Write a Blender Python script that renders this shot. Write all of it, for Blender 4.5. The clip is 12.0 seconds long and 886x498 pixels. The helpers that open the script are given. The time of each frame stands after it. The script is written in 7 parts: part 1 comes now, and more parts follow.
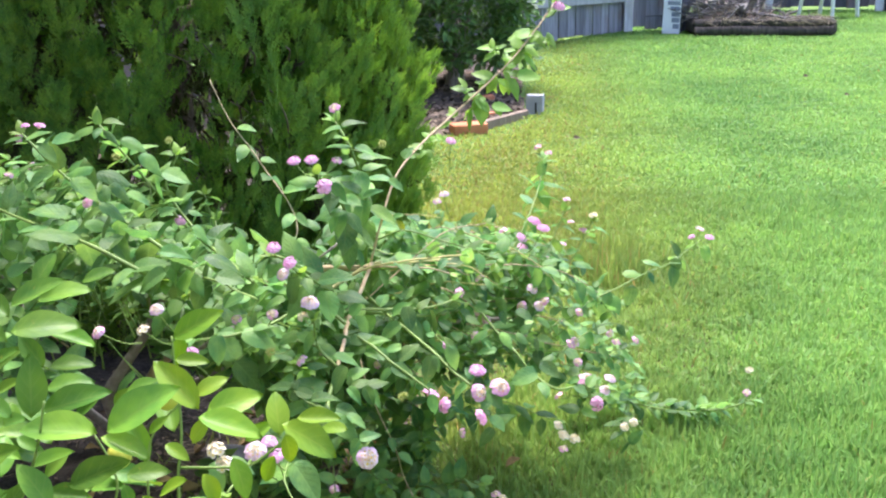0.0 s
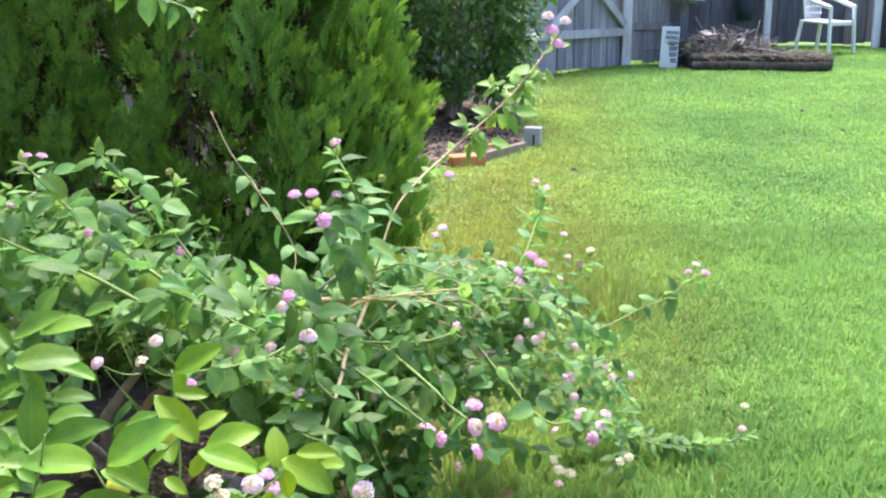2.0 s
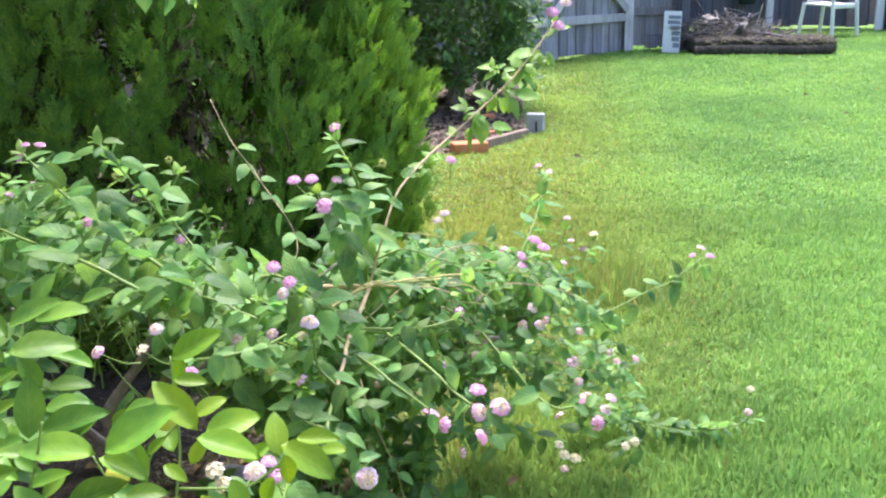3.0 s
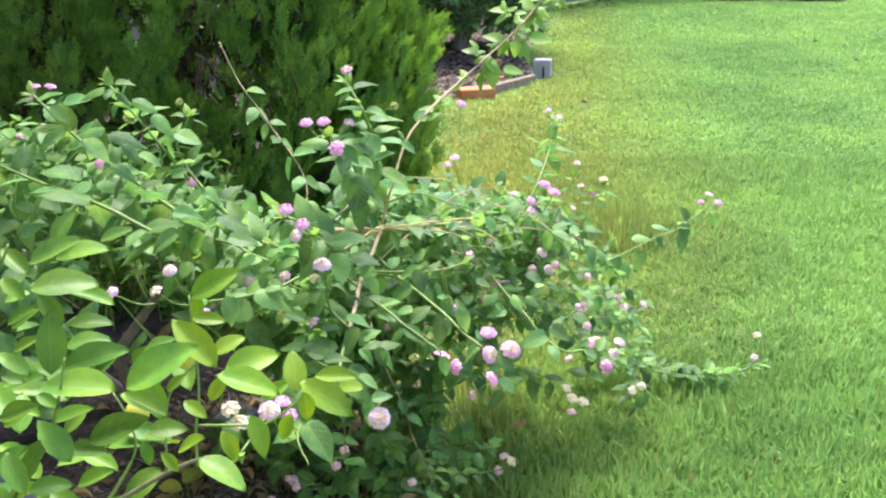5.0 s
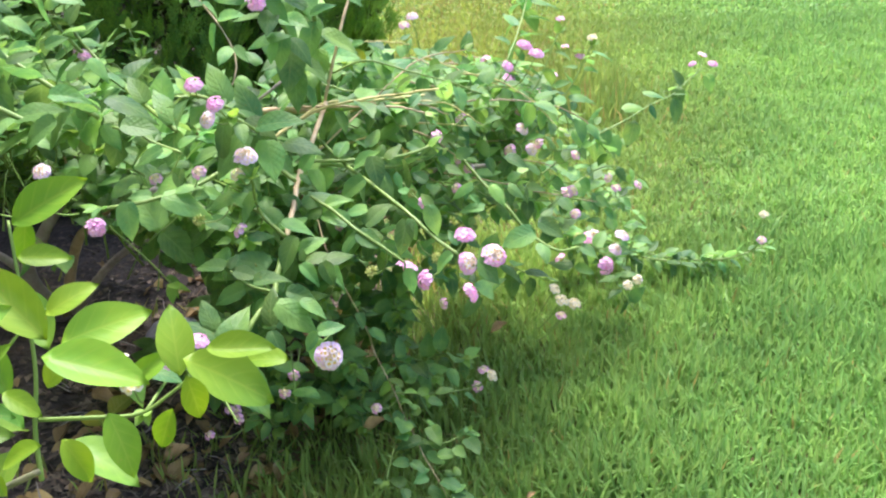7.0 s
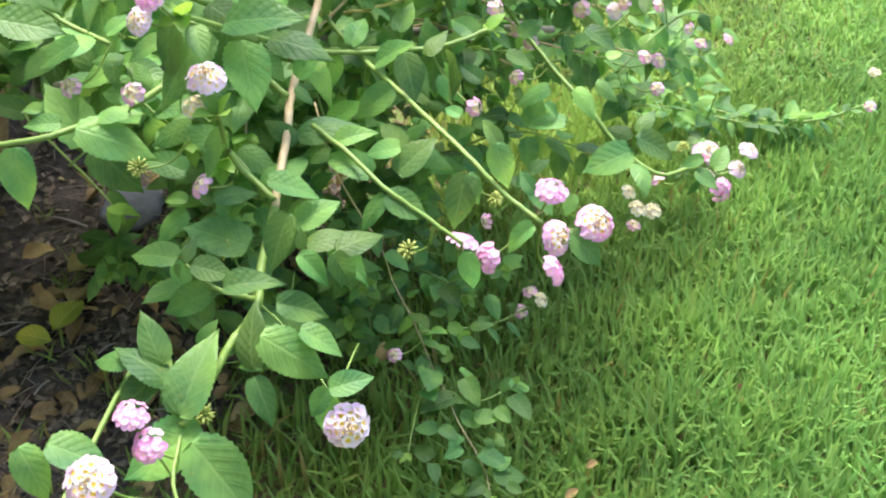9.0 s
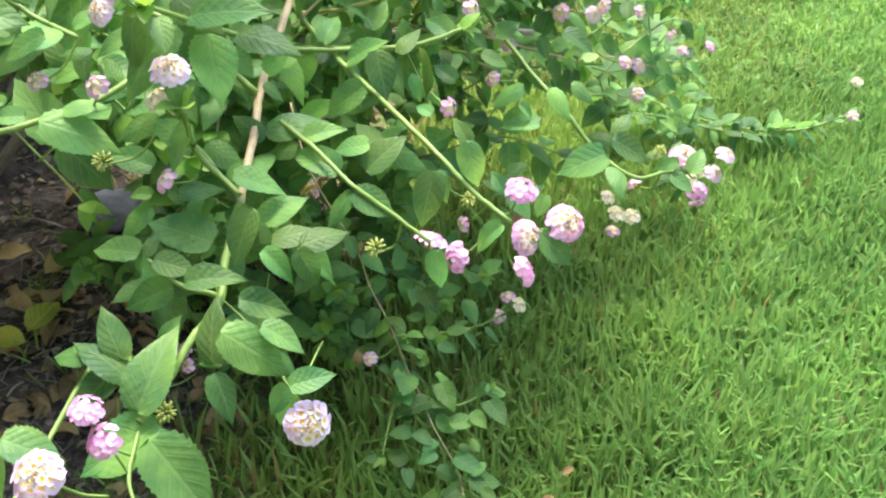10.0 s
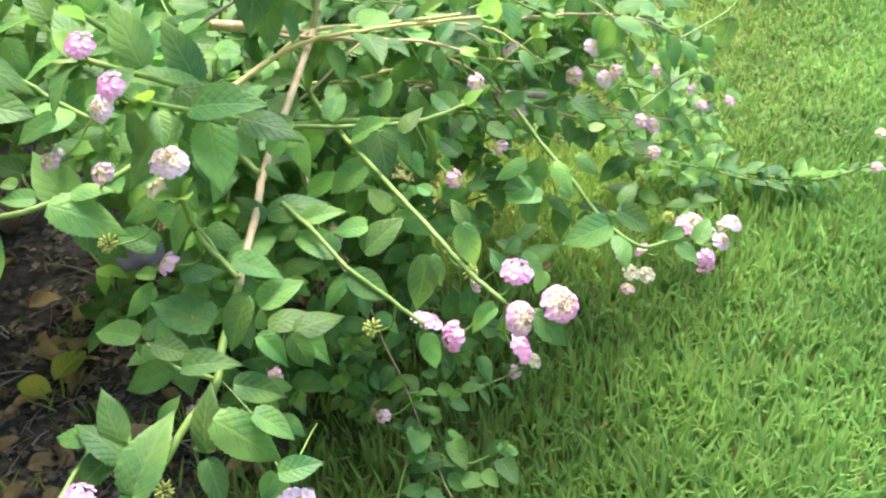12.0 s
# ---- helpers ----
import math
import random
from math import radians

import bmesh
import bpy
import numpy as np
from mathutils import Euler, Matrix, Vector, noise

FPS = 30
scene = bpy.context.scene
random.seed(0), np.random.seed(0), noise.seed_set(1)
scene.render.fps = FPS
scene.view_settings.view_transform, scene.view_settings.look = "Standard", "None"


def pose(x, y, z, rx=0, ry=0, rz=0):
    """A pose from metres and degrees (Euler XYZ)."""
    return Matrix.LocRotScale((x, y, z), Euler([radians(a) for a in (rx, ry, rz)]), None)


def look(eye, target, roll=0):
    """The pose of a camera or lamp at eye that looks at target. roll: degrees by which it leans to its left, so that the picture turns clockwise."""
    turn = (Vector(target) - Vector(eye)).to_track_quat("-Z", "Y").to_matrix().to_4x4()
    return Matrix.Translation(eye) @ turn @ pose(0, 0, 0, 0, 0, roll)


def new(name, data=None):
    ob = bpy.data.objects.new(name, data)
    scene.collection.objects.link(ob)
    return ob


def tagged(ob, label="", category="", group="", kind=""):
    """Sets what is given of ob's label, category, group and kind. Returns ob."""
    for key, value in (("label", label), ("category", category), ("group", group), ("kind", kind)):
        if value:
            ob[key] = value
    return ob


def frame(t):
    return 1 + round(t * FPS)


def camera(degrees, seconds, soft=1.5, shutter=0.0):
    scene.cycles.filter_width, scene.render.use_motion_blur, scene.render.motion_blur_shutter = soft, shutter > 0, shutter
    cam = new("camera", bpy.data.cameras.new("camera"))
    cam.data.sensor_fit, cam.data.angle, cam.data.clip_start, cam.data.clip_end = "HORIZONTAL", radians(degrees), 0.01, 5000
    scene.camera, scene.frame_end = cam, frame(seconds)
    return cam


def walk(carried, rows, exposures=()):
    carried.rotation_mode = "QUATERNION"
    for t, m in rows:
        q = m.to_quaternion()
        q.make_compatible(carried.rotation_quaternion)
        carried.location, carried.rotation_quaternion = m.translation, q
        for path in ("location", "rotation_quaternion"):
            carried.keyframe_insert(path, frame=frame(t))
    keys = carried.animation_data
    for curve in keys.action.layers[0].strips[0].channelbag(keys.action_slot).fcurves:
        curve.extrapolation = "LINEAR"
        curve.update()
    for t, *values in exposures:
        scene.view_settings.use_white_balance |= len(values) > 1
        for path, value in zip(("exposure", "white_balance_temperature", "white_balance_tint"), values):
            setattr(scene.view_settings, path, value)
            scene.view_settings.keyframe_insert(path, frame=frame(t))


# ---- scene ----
cam = camera(44.0, 12.0, soft=2.2)
# seconds, eye, point looked at, roll
PATH = [
    (0, (0.2748, 0.3956, 1.2362), (0.1184, 2.6059, 0.6176), -0.7),
    (0.5, (0.2737, 0.4036, 1.2328), (0.1196, 2.607, 0.5888), -1.1),
    (1, (0.2702, 0.399, 1.2443), (0.1115, 2.6139, 0.6452), -0.4),
    (1.5, (0.2691, 0.3979, 1.2489), (0.1184, 2.637, 0.7429), -0.5),
    (2, (0.2725, 0.3864, 1.2466), (0.123, 2.6128, 0.6877), -0.0),
    (2.5, (0.276, 0.3921, 1.2397), (0.1253, 2.6128, 0.6612), -0.6),
    (4.3, (0.2691, 0.4025, 1.2351), (0.1023, 2.6048, 0.5922), -0.8),
    (4.5, (0.2656, 0.399, 1.2351), (0.1012, 2.5921, 0.5612), -0.8),
    (5, (0.2645, 0.391, 1.2328), (0.0989, 2.5794, 0.5451), -0.5),
    (5.5, (0.2622, 0.3876, 1.2362), (0.1012, 2.5668, 0.5163), -0.6),
    (6, (0.2541, 0.414, 1.2224), (0.1173, 2.5829, 0.4692), -0.8),
    (6.5, (0.2323, 0.5462, 1.181), (0.2081, 2.7151, 0.414), -1.1),
    (6.7, (0.2369, 0.6176, 1.1569), (0.1759, 2.7623, 0.3277), -1.1),
    (8.3, (0.2012, 1.196, 1.0856), (0.1, 3.1268, -0.1587), -3.5),
    (8.5, (0.1805, 1.2132, 1.081), (0.0978, 3.1061, -0.2231), -2.2),
    (9, (0.153, 1.2259, 1.0683), (0.0954, 3.0981, -0.2656), -0.6),
    (9.5, (0.1575, 1.227, 1.0626), (0.1092, 3.1027, -0.268), 0.0),
    (10, (0.1702, 1.2282, 1.0557), (0.1311, 3.1142, -0.2599), 0.3),
    (10.5, (0.1782, 1.2316, 1.0603), (0.1046, 3.1222, -0.2472), -0.6),
    (11, (0.1851, 1.2339, 1.073), (0.0966, 3.1107, -0.253), -0.7),
    (11.5, (0.1898, 1.2397, 1.089), (0.0931, 3.1199, -0.2323), -0.4),
    (12, (0.2058, 1.242, 1.1005), (0.0759, 3.151, -0.1736), -0.9),
]
walk(cam, [(t, look(e, g, r)) for t, e, g, r in PATH], [(0.0, 1.72, 6000.0, 24.0), (6.5, 1.72, 6000.0, 24.0), (8.5, 1.76, 6200.0, 16.0), (12.0, 1.79, 6200.0, 16.0)])

# ---- world and sun ----
SUN_ELEVATION, SUN_TURN = 67.0, 2.0     # degrees; turn is measured from north (+y) towards east (+x)
world = bpy.data.worlds.new("sky")
scene.world = world
world.use_nodes = True
wt = world.node_tree
sky = wt.nodes.new("ShaderNodeTexSky")
sky.sky_type, sky.sun_disc = "NISHITA", False
sky.sun_elevation, sky.sun_rotation = radians(SUN_ELEVATION), radians(SUN_TURN)
sky.air_density, sky.dust_density = 1.0, 2.5
wt.links.new(sky.outputs["Color"], wt.nodes["Background"].inputs["Color"])
wt.nodes["Background"].inputs["Strength"].default_value = 0.15
sun = new("sun", bpy.data.lights.new("sun", "SUN"))
sun.data.energy, sun.data.angle, sun.data.color = 3.1, radians(26), (1.0, 0.96, 0.88)
sx = math.sin(radians(SUN_TURN)) * math.cos(radians(SUN_ELEVATION))
sy = math.cos(radians(SUN_TURN)) * math.cos(radians(SUN_ELEVATION))
sun.matrix_world = look((sx * 30, sy * 30, 30 * math.sin(radians(SUN_ELEVATION))), (0, 0, 0))


# ---- node and mesh helpers ----
class Nodes:
    """A material's node tree, with short calls."""

    def __init__(self, name):
        self.mat = bpy.data.materials.new(name)
        self.mat.use_nodes = True
        self.tree = self.mat.node_tree
        self.tree.nodes.clear()
        self.out = self.tree.nodes.new("ShaderNodeOutputMaterial")

    def put(self, socket, value):
        if isinstance(value, bpy.types.NodeSocket):
            self.tree.links.new(value, socket)
        elif value is not None:
            if socket.type == "RGBA" and len(value) == 3:
                value = (*value, 1)
            socket.default_value = value

    def node(self, kind, **ins):
        n = self.tree.nodes.new("ShaderNode" + kind)
        for k, v in ins.items():
            key = int(k[1:]) if k[0] == "i" and k[1:].isdigit() else k.replace("_", " ")
            self.put(n.inputs[key], v)
        return n

    def math(self, op, a, b=None, c=None):
        n = self.node("Math")
        n.operation = op
        for s, v in zip(n.inputs, (a, b, c)):
            self.put(s, v)
        return n.outputs[0]

    def mix(self, f, a, b):
        n = self.node("Mix")
        n.data_type = "RGBA"
        self.put(n.inputs[0], f)
        self.put(n.inputs[6], a)
        self.put(n.inputs[7], b)
        return n.outputs[2]

    def ramp(self, value, lo, hi):
        n = self.node("MapRange", Value=value)
        n.interpolation_type = "SMOOTHSTEP"
        n.inputs[1].default_value, n.inputs[2].default_value = lo, hi
        return n.outputs[0]

    def noise(self, scale, detail=3.0, vector=None, rough=0.55):
        n = self.node("TexNoise", Scale=scale, Detail=detail, Roughness=rough)
        if vector is None:
            vector = self.node("TexCoord").outputs["Object"]
        self.put(n.inputs["Vector"], vector)
        return n.outputs[0]

    def world_pos(self):
        return self.node("NewGeometry").outputs["Position"]

    def random(self):
        """A number for each object and each island."""
        a = self.node("ObjectInfo").outputs["Random"]
        b = self.node("NewGeometry").outputs["Random Per Island"]
        return self.math("FRACT", self.math("ADD", a, b))

    def bump(self, height, strength=0.3, distance=0.01):
        return self.node("Bump", Height=height, Strength=strength, Distance=distance).outputs[0]

    def done(self, shader):
        self.tree.links.new(shader, self.out.inputs["Surface"])
        return self.mat


def plain(name, a, b, rough=0.6, scale=20.0, bump=0.2, metal=0.0, spec=0.4, distance=0.004, fine=160.0):
    """Two-tone surface with stains and grain."""
    n = Nodes(name)
    big = n.noise(scale)
    small = n.noise(fine, 2.0)
    f = n.math("ADD", n.math("MULTIPLY", n.ramp(big, 0.3, 0.7), 0.7), n.math("MULTIPLY", small, 0.3))
    col = n.mix(f, a, b)
    p = n.node("BsdfPrincipled", Base_Color=col, Roughness=rough, Metallic=metal, Specular_IOR_Level=spec,
               Normal=n.bump(f, bump, distance))
    return n.done(p.outputs[0])


def leafy(name, light, dark, vein, rough=0.5, glow=0.35, veins=6.5, spec=0.35, spread=0.35, veiny=0.5, bump=0.35, old=(0.30, 0.26, 0.05), rugose=0.0):
    """A leaf with a midrib and side veins laid out by its UVs; light passes through it."""
    n = Nodes(name)
    uv = n.node("SeparateXYZ", Vector=n.node("TexCoord").outputs["UV"])
    across = n.math("ABSOLUTE", n.math("SUBTRACT", n.math("MULTIPLY", uv.outputs[0], 2.0), 1.0))
    mid = n.math("SUBTRACT", 1.0, n.ramp(across, 0.02, 0.11))
    wave = n.math("SINE", n.math("MULTIPLY", n.math("SUBTRACT", uv.outputs[1], n.math("MULTIPLY", across, 0.30)), veins * 6.283))
    side = n.math("MULTIPLY", n.ramp(wave, 0.72, 1.0), n.math("SUBTRACT", 1.0, n.math("MULTIPLY", across, 0.7)))
    line = n.math("MAXIMUM", mid, n.math("MULTIPLY", side, 0.75))
    r = n.random()
    patch = n.noise(22.0, 3.0, n.world_pos())
    base = n.mix(n.ramp(patch, 0.25, 0.75), dark, light)
    hsv = n.node("HueSaturation", Color=base, Hue=n.math("ADD", 0.49, n.math("MULTIPLY", r, 0.022)), Saturation=1.0,
                 Value=n.math("ADD", 1.0 - spread / 2, n.math("MULTIPLY", n.math("FRACT", n.math("MULTIPLY", r, 7.3)), spread)))
    spots = n.ramp(n.noise(170.0, 3.0, n.world_pos()), 0.66, 0.74)
    col = n.mix(n.math("MULTIPLY", line, veiny), hsv.outputs[0], vein)
    col = n.mix(n.math("MULTIPLY", spots, 0.4), col, old)
    fine = n.math("MULTIPLY", n.noise(420.0, 3.0, n.world_pos()), rugose)
    nrm = n.bump(n.math("ADD", fine, n.math("SUBTRACT", n.math("MULTIPLY", wave, 0.5), n.math("MULTIPLY", line, 1.3))), bump, 0.002)
    p = n.node("BsdfPrincipled", Base_Color=col, Roughness=rough, Specular_IOR_Level=spec, Normal=nrm)
    thin = n.node("HueSaturation", Color=col, Hue=0.485, Saturation=1.1, Value=1.35)
    t = n.node("BsdfTranslucent", Color=thin.outputs[0], Normal=nrm)
    m = n.node("MixShader", Fac=glow)
    n.put(m.inputs[1], p.outputs[0])
    n.put(m.inputs[2], t.outputs[0])
    return n.done(m.outputs[0])


def petal(name, inner, outer, eye, glow=0.3, wide=0.36):
    """A floret's petals: the eye colour in its throat, then inner to outer colour."""
    n = Nodes(name)
    uv = n.node("SeparateXYZ", Vector=n.node("TexCoord").outputs["UV"])
    r = n.random()
    col = n.mix(r, inner, outer)
    col = n.mix(n.math("MULTIPLY", n.noise(300.0, 2.0, n.world_pos()), 0.3), col, (0.85, 0.62, 0.78))
    col = n.mix(n.math("SUBTRACT", 1.0, n.ramp(uv.outputs[1], wide - 0.34, wide + 0.16)), col, eye)
    p = n.node("BsdfPrincipled", Base_Color=col, Roughness=0.65, Specular_IOR_Level=0.2)
    t = n.node("BsdfTranslucent", Color=col)
    m = n.node("MixShader", Fac=glow)
    n.put(m.inputs[1], p.outputs[0])
    n.put(m.inputs[2], t.outputs[0])
    return n.done(m.outputs[0])


def mesh_np(name, v, t, uv=None, smooth=True):
    """A mesh from arrays of points (n, 3), triangles (m, 3) and, if given, a UV for each point (n, 2)."""
    v, t = np.asarray(v, np.float32), np.asarray(t, np.int32)
    me = bpy.data.meshes.new(name)
    me.vertices.add(len(v))
    me.vertices.foreach_set("co", v.ravel())
    me.loops.add(t.size)
    me.loops.foreach_set("vertex_index", t.ravel())
    me.polygons.add(len(t))
    me.polygons.foreach_set("loop_start", np.arange(0, t.size, 3, dtype=np.int32))
    if uv is not None:
        me.uv_layers.new(name="UVMap").data.foreach_set("uv", np.asarray(uv, np.float32)[t.ravel()].ravel())
    me.update(calc_edges=True)
    me.polygons.foreach_set("use_smooth", np.full(len(t), smooth))
    return me


def merged(template, matrices):
    """One set of arrays out of many placed copies of a template (points, triangles, uvs)."""
    v, t, uv = template
    m = np.array([[list(r) for r in mm] for mm in matrices], np.float32)
    out = np.einsum("kij,nj->kni", m[:, :3, :3], v) + m[:, None, :3, 3]
    tri = t[None] + (np.arange(len(m)) * len(v))[:, None, None]
    return out.reshape(-1, 3), tri.reshape(-1, 3), np.tile(uv, (len(m), 1))


def joined(sets):
    """Several (points, triangles, uvs) as one."""
    vs, ts, us, k = [], [], [], 0
    for v, t, u in sets:
        vs.append(v), ts.append(np.asarray(t) + k), us.append(u)
        k += len(v)
    return np.concatenate(vs), np.concatenate(ts), np.concatenate(us)


def put(name, me, material, parent=None, label="", at=None):
    """Links a mesh as one object under a thing or part."""
    if isinstance(me, tuple):
        me = mesh_np(name, *me)
    if material and not me.materials:
        me.materials.append(material)
    ob = new(name, me)
    if parent:
        ob.parent = parent
    if at is not None:
        ob.matrix_basis = at
    return tagged(ob, label=label)


def part(name, bm, material, parent, label="", smooth=False):
    """Links a bmesh as one mesh object under a thing or a part."""
    me = bpy.data.meshes.new(name)
    bm.to_mesh(me)
    bm.free()
    me.polygons.foreach_set("use_smooth", np.full(len(me.polygons), smooth))
    return put(name, me, material, parent, label)


def thing(name, label, category, at=(0, 0, 0), group="", kind=""):
    ob = new(name)
    ob.location = at
    return tagged(ob, label, category, group, kind)


def box(sx, sy, sz, at=(0, 0, 0), turn=(0, 0, 0), bevel=0.004, bm=None):
    """A bevelled box, its middle at the place given."""
    own = bmesh.new()
    bmesh.ops.create_cube(own, size=1, matrix=Matrix.Diagonal((sx, sy, sz, 1)))
    if bevel:
        bmesh.ops.bevel(own, geom=own.edges[:], offset=bevel, segments=1, affect="EDGES")
    bmesh.ops.transform(own, matrix=pose(*at, *turn), verts=own.verts)
    if bm is None:
        return own
    me = bpy.data.meshes.new("tmp")
    own.to_mesh(me)
    own.free()
    bm.from_mesh(me)
    bpy.data.meshes.remove(me)
    return bm


def curve_points(ctrl, steps=6):
    """Points of a smooth curve through the control points."""
    p = [Vector(c) for c in ctrl]
    p = [p[0] * 2 - p[1]] + p + [p[-1] * 2 - p[-2]]
    out = []
    for i in range(1, len(p) - 2):
        for k in range(steps):
            s = k / steps
            out.append(0.5 * (2 * p[i] + (p[i + 1] - p[i - 1]) * s + (2 * p[i - 1] - 5 * p[i] + 4 * p[i + 1] - p[i + 2]) * s * s
                              + (3 * p[i] - p[i - 1] - 3 * p[i + 1] + p[i + 2]) * s ** 3))
    out.append(p[-2].copy())
    return out


def tube(pts, r0, r1, sides=6, knots=0.0):
    """A tapered round stem along points."""
    v, t, uv = [], [], []
    n = len(pts)
    for i, p in enumerate(pts):
        d = (pts[min(i + 1, n - 1)] - pts[max(i - 1, 0)]).normalized()
        a = d.orthogonal() if abs(d.z) > 0.9 else d.cross(Vector((0, 0, 1)))
        a.normalize()
        b = d.cross(a)
        r = r0 + (r1 - r0) * i / (n - 1)
        if knots and i % 3 == 0:
            r *= 1 + knots
        for k in range(sides):
            w = 2 * math.pi * k / sides
            v.append(p + a * (r * math.cos(w)) + b * (r * math.sin(w)))
            uv.append((k / sides, i / n))
    for i in range(n - 1):
        for k in range(sides):
            q = (k + 1) % sides
            a, b, c, d = i * sides + k, i * sides + q, (i + 1) * sides + q, (i + 1) * sides + k
            t += [(a, b, c), (a, c, d)]
    for k in range(1, sides - 1):
        t += [(0, k + 1, k), ((n - 1) * sides, (n - 1) * sides + k, (n - 1) * sides + k + 1)]
    return np.array([list(q) for q in v], np.float32), np.array(t, np.int32), np.array(uv, np.float32)


def blade(profile, rows, width, fold=0.18, droop=0.15, teeth=0.0, cols=4, wavy=0.0, quilt=0.0):
    """A leaf of length 1 along +y, its face to +z. profile(s): half width from 0 to 1."""
    v, t, uv = [], [], []
    for i in range(rows + 1):
        s = i / rows
        w = profile(s) * width / 2
        if teeth and 0 < i < rows:
            w *= 1 + (teeth if i % 2 else -teeth)
        for k in range(cols + 1):
            u = 2 * k / cols - 1
            v.append((u * w, s - (0.02 if teeth and abs(u) == 1 and i % 2 else 0), abs(u) * w * fold * 2 - droop * s * s + wavy * math.sin(s * 9 + u * 2) * abs(u)
                      + quilt * math.sin(40.8 * (s - 0.3 * abs(u)) + 3.1) * (1 - 0.5 * abs(u)) * (1 - s) * min(1.0, 8 * s)))
            uv.append(((u + 1) / 2, s))
    c = cols + 1
    for i in range(rows):
        for k in range(cols):
            a = i * c + k
            t += [(a, a + 1, a + 1 + c), (a, a + 1 + c, a + c)]
    return np.array(v, np.float32), np.array(t, np.int32), np.array(uv, np.float32)


def frame_of(at, way, up, size):
    """The pose of a leaf: along way, its face towards up."""
    y = Vector(way).normalized()
    x = y.cross(Vector(up))
    if x.length < 1e-4:
        x = y.orthogonal()
    x.normalize()
    z = x.cross(y)
    m = Matrix((x, y, z)).transposed().to_4x4()
    return Matrix.Translation(at) @ m @ Matrix.Diagonal((size, size, size, 1))


# ---- materials ----
lantana_leaf = leafy("lantana_leaf", (0.214, 0.376, 0.084), (0.072, 0.196, 0.064), (0.28, 0.43, 0.14), rough=0.42, glow=0.42, veiny=0.24, bump=0.22, spread=0.9, spec=0.22, rugose=1.2)
citrus_leaf = leafy("citrus_leaf", (0.175, 0.325, 0.034), (0.075, 0.19, 0.028), (0.26, 0.38, 0.07), rough=0.42, spread=0.6, spec=0.2, glow=0.3, veins=5.0, veiny=0.22, bump=0.05)
citrus_flush = leafy("citrus_flush", (0.225, 0.36, 0.028), (0.13, 0.265, 0.025), (0.38, 0.46, 0.07), rough=0.42, spread=0.45, spec=0.2, glow=0.36, veins=5.0, veiny=0.2, bump=0.05)
shrub_leaf = leafy("shrub_leaf", (0.17, 0.31, 0.075), (0.06, 0.145, 0.045), (0.15, 0.25, 0.07), rough=0.42, glow=0.34, veiny=0.15, bump=0.1, spec=0.35, spread=0.9)
thuja_leaf = leafy("thuja_leaf", (0.245, 0.420, 0.060), (0.105, 0.245, 0.048), (0.14, 0.22, 0.04), rough=0.6, glow=0.40, veiny=0.0, bump=0.2, spread=0.4)
# brown inner fans, toned dark so the gaps between plumes look shaded
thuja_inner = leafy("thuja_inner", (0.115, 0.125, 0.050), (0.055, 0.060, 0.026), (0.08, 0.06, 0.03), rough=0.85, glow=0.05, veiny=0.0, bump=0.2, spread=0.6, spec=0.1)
# lighter lantana_leaf for young tips; also paints the arching shoot's bright light
young_leaf = leafy("young_leaf", (0.28, 0.44, 0.085), (0.17, 0.33, 0.06), (0.32, 0.45, 0.13), rough=0.45, glow=0.46, veiny=0.25, bump=0.04, spread=0.5, spec=0.28)
green_stem = plain("green_stem", (0.14, 0.24, 0.042), (0.21, 0.31, 0.062), rough=0.5, scale=40)
citrus_stem = plain("citrus_stem", (0.10, 0.115, 0.055), (0.20, 0.20, 0.10), rough=0.7, scale=50, bump=0.4)
straw_mat = plain("straw", (0.15, 0.125, 0.085), (0.30, 0.25, 0.165), rough=0.8, scale=30, bump=0.2)
woody_stem = plain("woody_stem", (0.38, 0.28, 0.14), (0.54, 0.43, 0.24), rough=0.7, scale=60, bump=0.4)
pale_wood = plain("pale_wood", (0.44, 0.40, 0.13), (0.58, 0.52, 0.20), rough=0.7, scale=60, bump=0.3)
old_stem = plain("old_stem", (0.25, 0.22, 0.18), (0.40, 0.36, 0.30), rough=0.85, scale=40, bump=0.6)
bark = plain("bark", (0.10, 0.07, 0.05), (0.22, 0.16, 0.11), rough=0.9, scale=18, bump=0.8, distance=0.02)
pink_petal = petal("pink_petal", (0.84, 0.34, 0.62), (0.88, 0.55, 0.77), (0.92, 0.66, 0.48))
white_petal = petal("white_petal", (0.86, 0.76, 0.78), (0.88, 0.85, 0.78), (0.90, 0.66, 0.05), wide=0.50)
pale_petal = petal("pale_petal", (0.86, 0.58, 0.80), (0.90, 0.76, 0.88), (0.92, 0.72, 0.30), wide=0.42)
yellow_petal = petal("yellow_petal", (0.84, 0.76, 0.42), (0.86, 0.82, 0.62), (0.88, 0.70, 0.14), wide=0.40)
floret_bud = plain("floret_bud", (0.30, 0.38, 0.08), (0.48, 0.50, 0.13), rough=0.6, scale=200)
dark_bud = plain("dark_bud", (0.68, 0.48, 0.20), (0.78, 0.62, 0.32), rough=0.6, scale=200)
dry_leaf_mat = leafy("dry_leaf", (0.42, 0.30, 0.12), (0.20, 0.13, 0.055), (0.36, 0.26, 0.12), rough=0.75, glow=0.1, spread=0.8, veiny=0.4)
yellow_leaf_mat = leafy("yellow_leaf", (0.45, 0.42, 0.05), (0.25, 0.32, 0.04), (0.5, 0.45, 0.1), rough=0.6, glow=0.2)
stone_mat = plain("stone", (0.13, 0.135, 0.155), (0.23, 0.23, 0.26), rough=0.9, scale=14, bump=0.6, distance=0.01)
